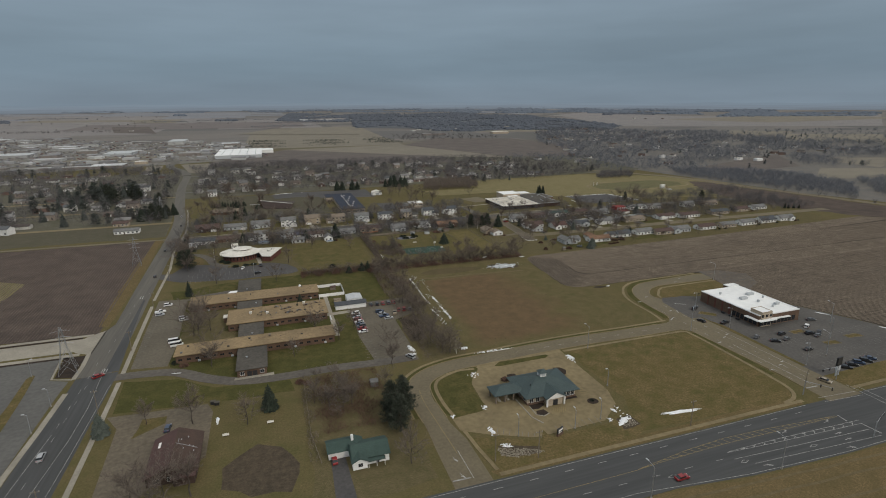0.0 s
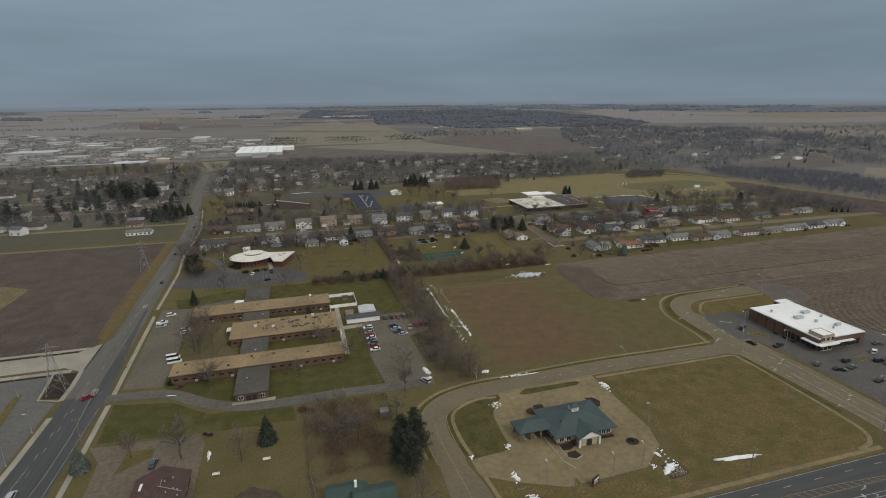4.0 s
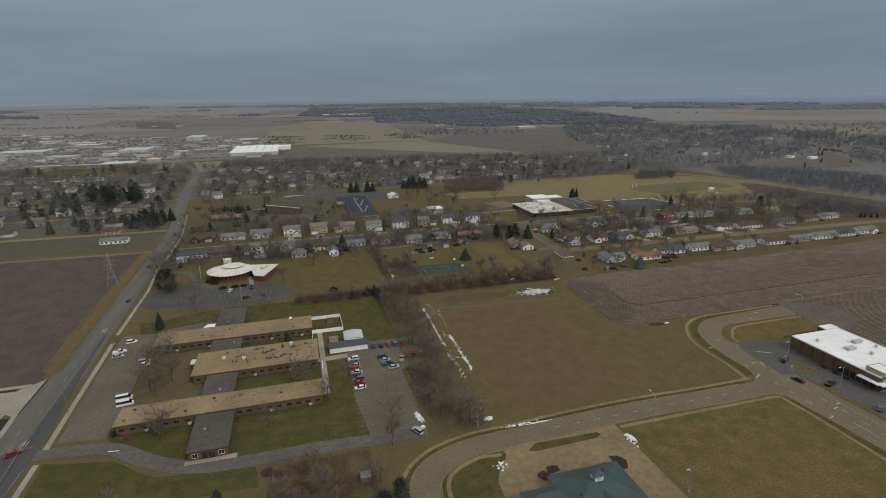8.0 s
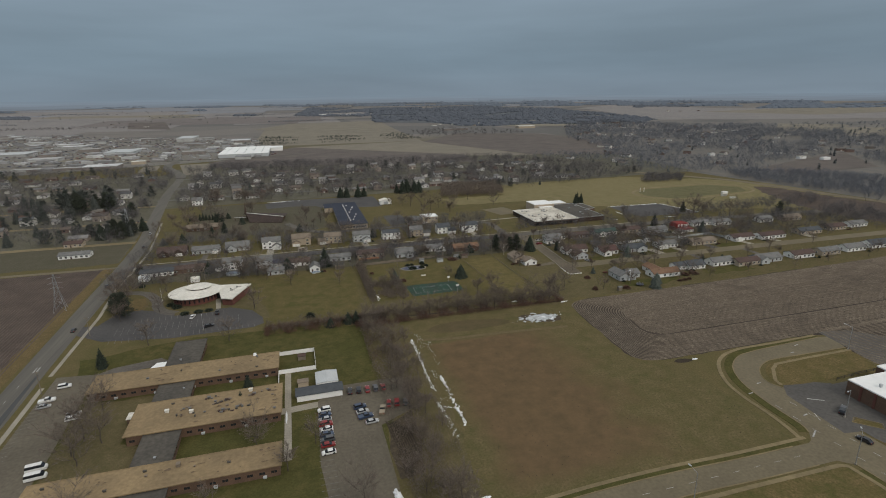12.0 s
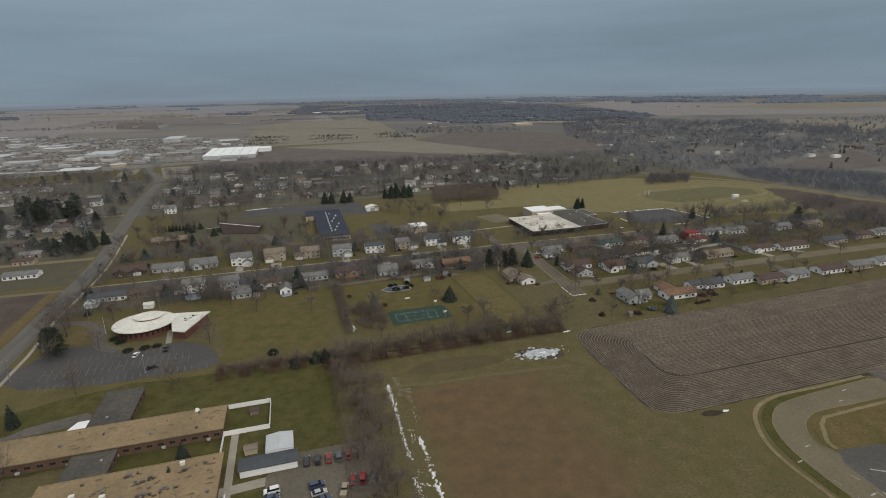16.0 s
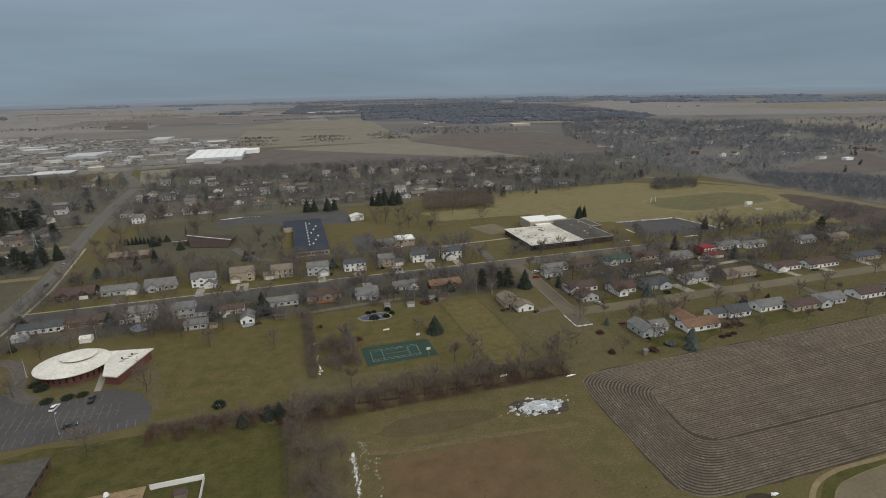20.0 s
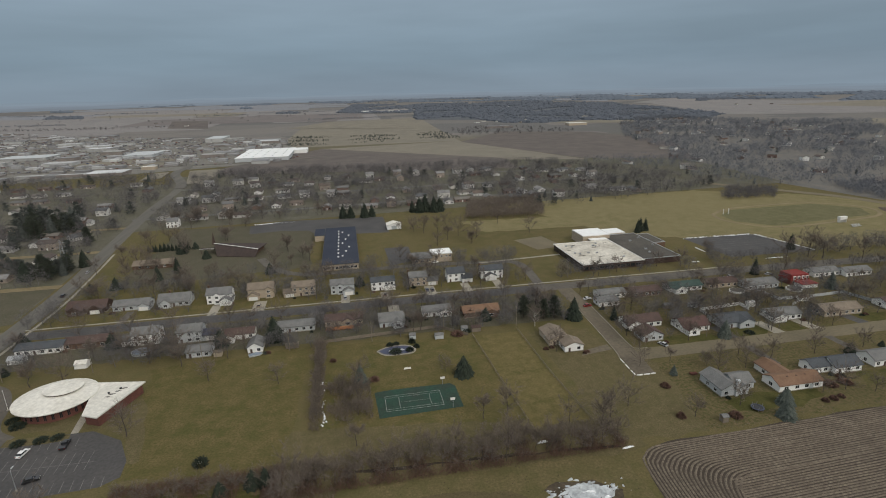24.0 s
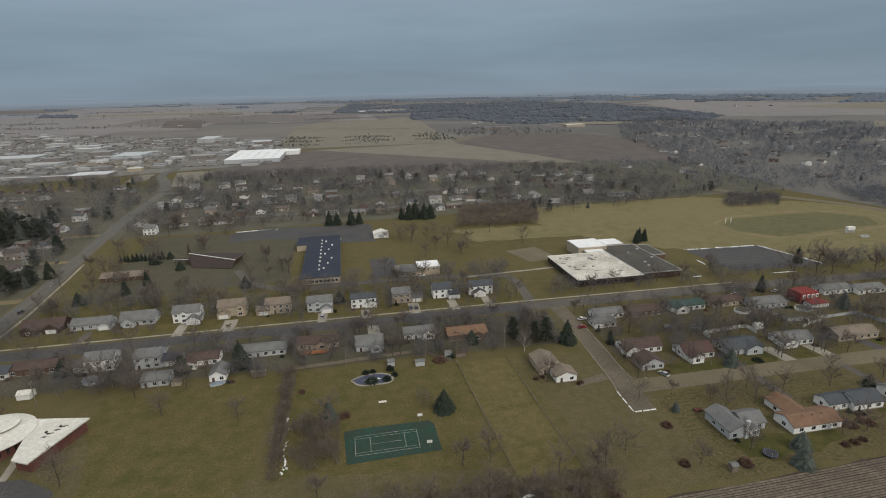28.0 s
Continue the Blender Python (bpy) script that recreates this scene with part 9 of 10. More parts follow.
scatter_bare(40, -80, 200, 438, 474, 6, 10, group="trees behind the houses")
scatter_bare(26, -80, 200, 491, 545, 7, 11, group="trees before the houses")
scatter_bare(40, 215, 440, 402, 472, 6, 11, group="trees in the eastern gardens")
scatter_bare(24, 215, 440, 345, 388, 5, 9, group="trees along the field")
thicket("grove", scatter(22, -82, 60, 524, 580, 6, 10), "bare trees north of the street")
thicket("grove", scatter(64, -80, 66, 546, 735, 7, 12), "bare grove round the dark church")
thicket("lawn_trees", scatter(15, 95, 245, 546, 660, 6, 11), "bare trees on the north lawn")
# the tree rows between meadow, school and court
thicket("tree_row", [(trng.uniform(61, 79) if i % 3 else trng.uniform(66, 74), 210 + 135 * (i + trng.uniform(0, 1)) / 40, trng.uniform(5, 9.5)) for i in range(40)], "bare tree row beside the meadow")
thicket("hedge_trees", [(62 + 112 * (i + trng.uniform(0, 1)) / 40, trng.choice((trng.uniform(342, 348), trng.uniform(342, 358))) - i * 0.05, trng.uniform(4.5, 8.5)) for i in range(40)], "bare hedge trees behind the meadow")
thicket("hedge", [(16 + 46 * (i + trng.random()) / 20, trng.uniform(344, 351), trng.uniform(3.5, 5)) for i in range(20)], "bare hedge behind the church")
thicket("scrub_trees", [(trng.uniform(8, 40), trng.uniform(166, 203), trng.uniform(4, 8)) for i in range(16)], "scrub trees in the brown yard")
thicket("hedge", [(72 + trng.uniform(-1.5, 1.5), 374 + 64 * (i + trng.random()) / 16, trng.uniform(3.5, 6)) for i in range(16)], "bare hedge beside the garden")
thicket("court_trees", [(trng.uniform(76, 91), trng.uniform(374, 398), trng.uniform(4, 7)) for i in range(9)], "bare trees beside the court")


def brush(name, n, x0, x1, y0, y1, h, m, label, seed):
    """Tangled undergrowth of thin stems."""
    g = np.random.default_rng(seed)
    c = np.stack([g.uniform(x0, x1, n), g.uniform(y0, y1, n), np.zeros(n)], 1)
    patch = np.sin(c[:, 0] * 0.55) + np.sin(c[:, 1] * 0.43 + 1) + g.normal(size=n) * 0.7
    c = c[patch > -0.4]
    c[:, 2] = g.uniform(0, h * 0.55, len(c))
    w = g.normal(size=(len(c), 3)) * (0.55, 0.55, 0.3) + (0, 0, 0.75)
    v, f = slivers(c, w, g.uniform(0.4, 1.0, len(c)) * h * 0.6, g.uniform(0.06, 0.16, len(c)), seed)
    return tagged(new(name, mesh_np(name, v, f, m)), label, "undergrowth", kind="stuff")


brush("undergrowth", 18000, 60, 80, 207, 345, 2.8, TWIG, "tangled bare brush under the tree row", 1)
brush("undergrowth", 26000, 58, 174, 338.5, 348, 2.6, REDBRUSH, "red-brown brush along the ditch", 12)
brush("undergrowth", 17000, 60, 176, 341, 354, 2.8, TWIG, "tangled bare brush under the hedge trees", 2)
brush("undergrowth", 12000, 14, 64, 342, 353, 3.2, REDBRUSH, "red-brown brush behind the school lawn", 3)
brush("undergrowth", 3000, 60, 80, 300, 348, 2.8, REDBRUSH, "red-brown brush at the field corner", 4)
brush("undergrowth", 7000, 70, 75, 370, 440, 2.6, TWIG, "bare hedge beside the garden", 5)
brush("undergrowth", 13000, 8, 36, 164, 205, 3.0, REDBRUSH, "brown scrub in the yard", 6)
brush("undergrowth", 9000, 76, 93, 372, 400, 3.4, TWIG, "tangle of bare saplings beside the court", 14)
brush("undergrowth", 1600, 4, 8, 150, 208, 2.2, TWIG, "overgrown fence line", 7)
brush("undergrowth", 1500, 40, 62, 212, 262, 1.4, TWIG, "brush between car park and trees", 8)
brush("undergrowth", 900, 206, 300, 339, 344, 1.2, TWIG, "dry weeds along the field edge", 11)


def shrub_mesh(seed):
    g = np.random.default_rng(seed)
    n = 420
    a, e = g.uniform(0, 2 * math.pi, n), np.arcsin(g.uniform(0.0, 1.0, n))
    d = np.stack([np.cos(a) * np.cos(e), np.sin(a) * np.cos(e), np.sin(e)], 1)
    v, f = slivers(d * g.uniform(0.45, 0.85, (n, 1)), d + g.normal(size=(n, 3)) * 0.5, g.uniform(0.25, 0.5, n), g.uniform(0.12, 0.26, n), seed)
    v[:, 2] = np.maximum(v[:, 2], 0.0)
    return v, f


SHRUB = {}
for nm, m in (("green", NEEDLE), ("brown", REDBRUSH), ("blue", BLUENEEDLE)):
    v, f = shrub_mesh(len(nm))
    SHRUB[nm] = mesh_np("shrub", v, f, m)
for x, y, w, h, c in ((-29, 385.5, 2.6, 1.3, "green"), (-22, 386, 2.6, 1.3, "green"), (-17, 386.5, 2.4, 1.2, "green"), (-35, 397, 3.0, 1.4, "green"), (-39, 401, 2.4, 1.4, "green"), (36.6, 360.8, 2.6, 2.4, "green"), (104, 429.0, 1.8, 1.6, "green"), (107, 429.5, 1.6, 1.4, "green"), (114.5, 430, 1.8, 2.2, "green"), (106, 422, 3.2, 1.6, "green"), (112.5, 422, 2.0, 1.8, "green"), (116, 425, 1.6, 1.6, "green"), (207, 369, 2.0, 1.8, "brown"), (4, 204, 2.0, 1.4, "brown"), (7, 202, 1.8, 1.2, "brown")):
    ob = new("shrub", SHRUB[c])
    ob.matrix_world = pose(x, y, 0) @ Matrix.Diagonal((w, w, h, 1))
    tagged(ob, f"rounded {c} garden shrub", "shrub", "shrubs")
for x, y, w, h, c in ((200.8, 349.7, 1.7, 2.2, "brown"), (219.6, 346, 2.4, 2.0, "brown"), (258, 347, 1.4, 1.4, "brown"), (262, 347.4, 1.6, 1.5, "brown"), (266, 348, 1.4, 1.3, "brown"), (225, 356.4, 1.0, 1.1, "green"), (256, 362, 2.2, 1.6, "green"), (253, 365, 1.6, 1.4, "green"), (269, 356, 3, 1.6, "brown"), (276, 356, 3, 1.5, "brown"), (272, 402, 2.4, 1.4, "green"), (224, 359, 1.4, 1.2, "green"), (231, 358.6, 1.5, 1.2, "green"), (137, 433, 3.2, 2.0, "brown"), (142, 435, 2.2, 2.0, "green"), (115, 455, 2.4, 2.2, "green"), (95, 400, 2.2, 1.6, "brown"), (78, 420, 1.6, 1.4, "brown"), (-48, 239.5, 1.8, 1.4, "green"), (-44, 236, 2.2, 1.0, "brown"), (106, 176, 2.0, 1.2, "brown"), (86, 178, 2.0, 1.2, "brown"), (111, 152.5, 1.0, 0.8, "green")):
    ob = new("shrub", SHRUB[c])
    ob.matrix_world = pose(x, y, 0) @ Matrix.Diagonal((w, w, h, 1))
    tagged(ob, f"rounded {c} garden shrub", "shrub", "shrubs")
# low shrubs along the house walls
hrng = random.Random(23)
for x, y, r in HOUSES[:56]:
    side = hrng.choice((-1, 1))
    for k in range(hrng.choice((0, 1, 2))):
        c = hrng.choice(("green", "brown", "brown", "blue"))
        ob = new("shrub", SHRUB[c])
        ob.matrix_world = pose(x + side * r * 0.55 + hrng.uniform(-1, 1) + 2.2 * k * side, y - hrng.uniform(1.5, 3.0), 0) @ Matrix.Diagonal((hrng.uniform(0.7, 1.5), hrng.uniform(0.7, 1.4), hrng.uniform(0.8, 1.6), 1))
        tagged(ob, f"rounded {c} garden shrub", "shrub", "shrubs")

# ---- the distance: fields, woods, far houses and the town ----


def far_field(name, corners, m, label, n=10, lift=0.5):
    a, b, c, d = V(*corners)
    vs = []
    for i in range(n + 1):
        for j in range(n + 1):
            p = a.lerp(b, i / n).lerp(d.lerp(c, i / n), j / n)
            vs.append((p.x, p.y, rise(p.x, p.y) + lift))
    return structure(name, mesh(name, vs, [(i * (n + 1) + j, (i + 1) * (n + 1) + j, (i + 1) * (n + 1) + j + 1, i * (n + 1) + j + 1) for i in range(n) for j in range(n)], m), label, "field")


# haze is mixed into these farmland and woodland-floor colours: paler, greyer than near ground
FARSOIL = patchy("hazed_ploughed_soil", [(0.121, 0.106, 0.098), (0.106, 0.094, 0.088), (0.137, 0.120, 0.109)], (0.004, 0.02, 0.2), 0.2)
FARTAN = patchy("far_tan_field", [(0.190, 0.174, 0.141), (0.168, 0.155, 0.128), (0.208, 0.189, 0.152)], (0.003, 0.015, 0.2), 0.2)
FARPINK = patchy("hazed_stubble_field", [(0.206, 0.196, 0.192), (0.186, 0.179, 0.178), (0.222, 0.208, 0.200)], (0.002, 0.012, 0.2), 0.2)
FARBROWN = patchy("hazed_brown_soil", [(0.158, 0.143, 0.138), (0.142, 0.130, 0.127), (0.170, 0.153, 0.146)], (0.003, 0.015, 0.2), 0.2)
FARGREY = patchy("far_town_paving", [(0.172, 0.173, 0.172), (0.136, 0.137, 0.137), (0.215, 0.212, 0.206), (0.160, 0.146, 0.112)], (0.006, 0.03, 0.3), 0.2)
FARFLOOR = patchy("hazed_woodland_floor", [(0.142, 0.136, 0.128), (0.124, 0.121, 0.117), (0.162, 0.151, 0.134)], (0.006, 0.03, 0.3), 0.2)
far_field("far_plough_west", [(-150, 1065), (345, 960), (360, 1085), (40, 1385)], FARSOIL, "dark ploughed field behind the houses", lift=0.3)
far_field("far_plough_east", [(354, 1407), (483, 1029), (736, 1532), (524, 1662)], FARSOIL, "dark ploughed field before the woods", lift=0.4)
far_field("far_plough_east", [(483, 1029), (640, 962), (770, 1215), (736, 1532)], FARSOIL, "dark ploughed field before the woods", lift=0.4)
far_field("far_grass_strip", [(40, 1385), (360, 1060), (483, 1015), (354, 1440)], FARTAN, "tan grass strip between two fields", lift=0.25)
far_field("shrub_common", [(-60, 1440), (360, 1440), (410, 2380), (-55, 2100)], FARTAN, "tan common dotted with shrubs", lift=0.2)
# bluest field tone, for the horizon: haze put into the colour
HAZEFIELD = patchy("hazed_farmland", [(0.196, 0.204, 0.222), (0.180, 0.190, 0.212), (0.208, 0.212, 0.224)], (0.002, 0.01, 0.2), 0.1)
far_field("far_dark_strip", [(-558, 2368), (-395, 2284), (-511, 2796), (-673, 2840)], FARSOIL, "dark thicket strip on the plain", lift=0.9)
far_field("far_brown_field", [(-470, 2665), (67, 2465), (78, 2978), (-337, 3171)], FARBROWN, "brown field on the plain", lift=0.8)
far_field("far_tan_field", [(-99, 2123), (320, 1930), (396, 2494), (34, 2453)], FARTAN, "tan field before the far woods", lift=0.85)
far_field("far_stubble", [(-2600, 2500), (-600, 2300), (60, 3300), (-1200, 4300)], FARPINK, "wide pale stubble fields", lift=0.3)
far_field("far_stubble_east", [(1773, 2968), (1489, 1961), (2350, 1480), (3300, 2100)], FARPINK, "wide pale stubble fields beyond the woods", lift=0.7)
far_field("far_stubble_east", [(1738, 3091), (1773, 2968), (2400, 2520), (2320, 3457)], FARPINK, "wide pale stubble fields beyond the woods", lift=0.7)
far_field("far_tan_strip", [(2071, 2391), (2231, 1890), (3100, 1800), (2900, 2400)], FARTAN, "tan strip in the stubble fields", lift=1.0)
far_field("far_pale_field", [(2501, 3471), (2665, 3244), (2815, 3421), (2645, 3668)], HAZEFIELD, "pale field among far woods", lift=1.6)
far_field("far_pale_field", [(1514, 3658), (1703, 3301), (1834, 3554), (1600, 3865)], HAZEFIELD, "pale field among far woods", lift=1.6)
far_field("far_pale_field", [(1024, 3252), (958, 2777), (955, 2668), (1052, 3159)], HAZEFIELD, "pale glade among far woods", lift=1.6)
far_field("far_green_field", [(1400, 1330), (1450, 1203), (1780, 1400), (1657, 1560)], FARTAN, "tan pasture beyond the woods", lift=0.45)
far_field("valley_field", [(680, 715), (727, 662), (880, 672), (1030, 845)], FARSOIL, "brown field in the valley", lift=0.4)
far_field("woods_floor_valley", [(588, 745), (628, 470), (790, 60), (1500, 500)], FARFLOOR, "leaf litter in the valley", lift=0.12)
far_field("belt_floor", [(600, 700), (640, 440), (760, 490), (760, 690)], FARFLOOR, "leaf litter under the roadside trees", lift=0.2)
far_field("belt_floor", [(650, 430), (740, 240), (860, 300), (860, 515)], FARFLOOR, "leaf litter under the valley wood", lift=0.2)
far_field("valley_verge", [(748, 545), (880, 528), (1000, 595), (884, 640)], FARTAN, "tan grass along the valley field", lift=0.45)
far_field("valley_verge", [(1000, 690), (985, 610), (1190, 700), (1060, 760)], FARTAN, "tan grass behind the valley wood", lift=0.45)
far_field("valley_verge", [(1373, 1095), (1560, 960), (1880, 1180), (1640, 1340)], FARTAN, "golden pasture beyond the valley", lift=0.45)
far_field("far_tan_hill", [(779, 1895), (1007, 1769), (1105, 1976), (1051, 2235)], FARTAN, "tan rise with a pale hall", lift=1.2)
far_field("woods_floor_east", [(601, 735), (1500, 500), (1700, 1500), (660, 1340)], FARFLOOR, "woodland floor of leaf litter", lift=0.15)
far_field("town_paving", [(-420, 1060), (20, 1190), (-60, 1650), (-1100, 2350)], FARGREY, "paved town district with car parks", lift=0.22)
far_field("town_paving_west", [(-420, 1060), (-1100, 2350), (-1600, 1700), (-900, 1050)], FARGREY, "paved western part of the town", lift=0.24)
far_field("town_lawn", [(-400, 1262), (-232, 1200), (-232, 1330), (-395, 1350)], FARTAN, "tan lawn before the shops", lift=0.4)
far_field("bend_lawn", [(-206, 1028), (-182, 1046), (-190, 1117), (-216, 1105)], FARTAN, "tan lawn beside the road bend", lift=0.42)
far_field("bend_lawn", [(-128, 972), (-104, 964), (-106, 1122), (-160, 1118)], FARTAN, "tan-green lawn inside the road bend", lift=0.5)
far_field("neighbourhood_ground_north", [(-130, 700), (600, 735), (690, 1115), (-160, 1050)], TOWNGROUND, "brown ground among the northern houses", lift=0.02)
far_field("neighbourhood_ground_west", [(-700, 505), (-92, 505), (-130, 980), (-800, 1040)], TOWNGROUND, "brown ground among the western houses", lift=0.035)

# woods with haze painted into the colour, bluer and paler with distance
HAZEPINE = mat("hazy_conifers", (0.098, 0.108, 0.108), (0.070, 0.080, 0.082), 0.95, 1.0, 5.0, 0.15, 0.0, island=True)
FARWOODS = mat("hazed_mixed_woods", (0.176, 0.184, 0.204), (0.118, 0.126, 0.143), 0.95, 1.0, 5.0, 0.1, 0.0, island=True)
HAZEWOODS = mat("hazed_bare_woods", (0.225, 0.234, 0.252), (0.185, 0.195, 0.214), 0.95, 1.0, 5.0, 0.08, 0.0, island=True)
FARFLOOR2 = patchy("hazed_far_floor", [(0.112, 0.118, 0.128), (0.100, 0.107, 0.118)], (0.003, 0.02, 0.2), 0.1)
far_field("woods_floor_far", [(381, 2383), (923, 1963), (1590, 2615), (567, 3760)], FARFLOOR2, "far woodland floor", lift=0.8)


def inside(x, y, poly):
    r = False
    for (x0, y0), (x1, y1) in zip(poly, poly[1:] + poly[:1]):
        if (y0 > y) != (y1 > y) and x < (x1 - x0) * (y - y0) / (y1 - y0) + x0:
            r = not r
    return r


def woods(name, poly, n, h, m, label, seed, per=38, width=0.55, clear=None, cone=False):
    """Many bare trees at a distance: each a stem with rising branches and gaps between."""
    g = np.random.default_rng(seed)
    xs, ys = [p[0] for p in poly], [p[1] for p in poly]
    pts = []
    for _ in range(n * 6):
        x, y = g.uniform(min(xs), max(xs)), g.uniform(min(ys), max(ys))
        if inside(x, y, poly) and (clear is None or clear(x, y)):
            pts.append((x, y, rise(x, y)))
            if len(pts) == n:
                break
    base = np.array(pts)
    k = len(base)
    hh = g.uniform(h[0], h[1], k)
    i = np.repeat(np.arange(k), per)
    u = g.uniform(0.22, 0.8, len(i))
    a = g.uniform(0, 2 * np.pi, len(i))
    if cone:
        u = g.uniform(0.05, 0.85, len(i))
        rad = hh[i] * 0.30 * (1 - u) ** 0.7
        way = np.stack([np.cos(a), np.sin(a), np.full(len(i), -0.5)], 1)
        ln, wd = rad * 0.9 + 0.4, rad * 0.9 + 0.3
        c = base[i] + np.stack([np.cos(a) * rad * 0.2, np.sin(a) * rad * 0.2, hh[i] * (u + 0.1)], 1)
    else:
        rad = hh[i] * 0.30 * np.sin(np.pi * np.clip(u, 0, 1) ** 1.2) * np.sqrt(g.uniform(0.03, 1.0, len(i)))
        c = base[i] + np.stack([np.cos(a) * rad, np.sin(a) * rad, hh[i] * u], 1)
        way = np.stack([np.cos(a) * 0.9, np.sin(a) * 0.9, g.uniform(0.1, 1.0, len(i))], 1) + g.normal(size=(len(i), 3)) * 0.45
        ln, wd = hh[i] * g.uniform(0.12, 0.26, len(i)), width * g.uniform(0.5, 1.3, len(i))
    v1, f1 = slivers(c, way, ln, wd, seed)
    v2, f2 = slivers(base, np.tile((0.0, 0.0, 1.0), (k, 1)) + g.normal(size=(k, 3)) * 0.04, hh * 0.8, 0.34, seed + 1)
    return tagged(new(name, mesh_np(name, np.concatenate([v1, v2]), np.concatenate([f1, f2 + len(v1)]), m)), label, "woods", kind="stuff")


def canopy(name, poly, step, h, m, label, seed, gap=-1.2):
    """A far wood: overlapping rounded crowns of uneven height, with glades left open."""
    rg = random.Random(seed)
    xs, ys = [p[0] for p in poly], [p[1] for p in poly]
    s = Shape()
    for i in range(int((max(xs) - min(xs)) / step) + 1):
        for j in range(int((max(ys) - min(ys)) / step) + 1):
            x, y = min(xs) + (i + rg.uniform(-0.5, 0.5)) * step, min(ys) + (j + rg.uniform(-0.5, 0.5)) * step
            if inside(x, y, poly) and math.sin(x * 0.011 + 1.7 * math.sin(y * 0.006)) + math.sin(y * 0.013 + 1.3 * math.sin(x * 0.008)) > gap:
                z, r, t, up = rise(x, y), step * rg.uniform(0.6, 0.95), rg.uniform(0, 1.2), rg.uniform(*h)
                vs = [(x + r * f * math.cos(t + a * 1.2566), y + r * f * math.sin(t + a * 1.2566), z + up * q) for f, q in ((1.0, 0.0), (0.85, 0.55)) for a in range(5)] + [(x, y, z + up)]
                s.add(vs, [(a, (a + 1) % 5, 5 + (a + 1) % 5, 5 + a) for a in range(5)] + [(5 + a, 5 + (a + 1) % 5, 10) for a in range(5)])
    return tagged(new(name, s.mesh(name, m)), label, "woods", kind="stuff")


def glade(x, y):
    """False in the clearings, lanes and gardens between the trees."""
    return math.sin(x * 0.021 + 1.3 * math.sin(y * 0.009)) + math.sin(y * 0.027 + 1.1 * math.sin(x * 0.013)) > -1.0 and abs((y - 0.25 * x) % 160 - 80) > 7 and not any(inside(x, y, q) for q in OPEN)


def road_x(y):
    return float(np.interp(y, (560, 640, 735, 860, 916, 965, 1026, 1080), (-88.6, -99, -110.5, -121.5, -125, -132, -152, -174)))


def off_roads(x, y):
    return open_spot(x, y, 1.0) and (x - road_x(y) < -9 or x - road_x(y) > 15) and not any(abs(y - v) < 6 for v in (760, 845, 930)) and not (-5 < x < 125 and 640 < y < 708)


def clumps(x, y):
    return off_roads(x, y) and math.sin(x * 0.071 + 1.7 * math.sin(y * 0.043)) + math.sin(y * 0.088 + 1.3 * math.sin(x * 0.037)) > -0.45


OPEN = [[(680, 715), (727, 662), (748, 545), (880, 528), (1010, 595), (885, 665), (1030, 845)], [(1000, 690), (985, 610), (1190, 700), (1060, 760)], [(1373, 1095), (1560, 960), (1880, 1180), (1640, 1340)], [(1400, 1330), (1450, 1203), (1780, 1400), (1657, 1560)], [(779, 1895), (1007, 1769), (1105, 1976), (1051, 2235)]]
N_ZONE = [(-128, 715), (240, 735), (290, 690), (480, 728), (540, 760), (420, 985), (-150, 1045)]
W_ZONE = [(-106, 562), (-300, 565), (-420, 500), (-900, 900), (-800, 1040), (-150, 1040), (-118, 720)]
E_WOODS = [(545, 735), (640, 690), (900, 640), (1500, 560), (1650, 1300), (1280, 1750), (1250, 2330), (720, 1330), (670, 1090), (600, 960), (460, 985)]
woods("garden_trees", N_ZONE, 2300, (7, 16), WOODS, "bare garden trees among the northern houses", 21, 76, 0.25, clumps)
woods("garden_trees", W_ZONE, 2300, (8, 17), WOODS, "bare garden trees among the western houses", 22, 74, 0.25, clumps)
woods("garden_trees", [(-82, 434), (200, 436), (200, 474), (-82, 474)], 210, (6, 12), WOODS, "bare garden trees behind the street", 23, 300, 0.085, lambda x, y: open_spot(x, y, 0.6))
woods("garden_trees", [(-84, 491), (205, 491), (205, 548), (-70, 548)], 210, (7, 13), WOODS, "bare garden trees north of the street", 24, 300, 0.085, lambda x, y: open_spot(x, y, 0.6))
woods("garden_trees", [(214, 402), (560, 392), (560, 520), (214, 510)], 560, (6, 12), WOODS, "bare trees among the eastern houses", 25, 260, 0.09, lambda x, y: open_spot(x, y, 0.6))


def in_zone(n, zone, h0, h1):
    xs, ys = [p[0] for p in zone], [p[1] for p in zone]
    out = []
    while len(out) < n:
        x, y = trng.uniform(max(min(xs), -560), max(xs)), trng.uniform(min(ys), max(ys))
        if inside(x, y, zone) and off_roads(x, y):
            out.append((x, y, trng.uniform(h0, h1)))
    return out


conifer_grove("garden_conifers", in_zone(74, W_ZONE, 9, 16), "dark conifers among the western houses")
conifer_grove("garden_conifers", in_zone(34, [(-235, 705), (-146, 692), (-150, 722), (-172, 770), (-250, 775)], 14, 21), "dark mass of tall conifers behind the lawn")
conifer_grove("garden_conifers", in_zone(34, [(-150, 592), (-104, 578), (-100, 598), (-154, 613)], 7, 12), "dark conifer belt along the open lawn")
conifer_grove("garden_conifers", in_zone(30, [(-170, 585), (-330, 580), (-390, 690), (-200, 690)], 10, 19), "dark tall conifers behind the open lawn")
conifer_grove("garden_conifers", in_zone(14, [(-330, 566), (-230, 566), (-240, 620), (-380, 640)], 13, 19), "dark pine group beyond the lawn")
conifer_grove("garden_conifers", in_zone(55, N_ZONE, 6, 13), "dark conifers among the northern houses")
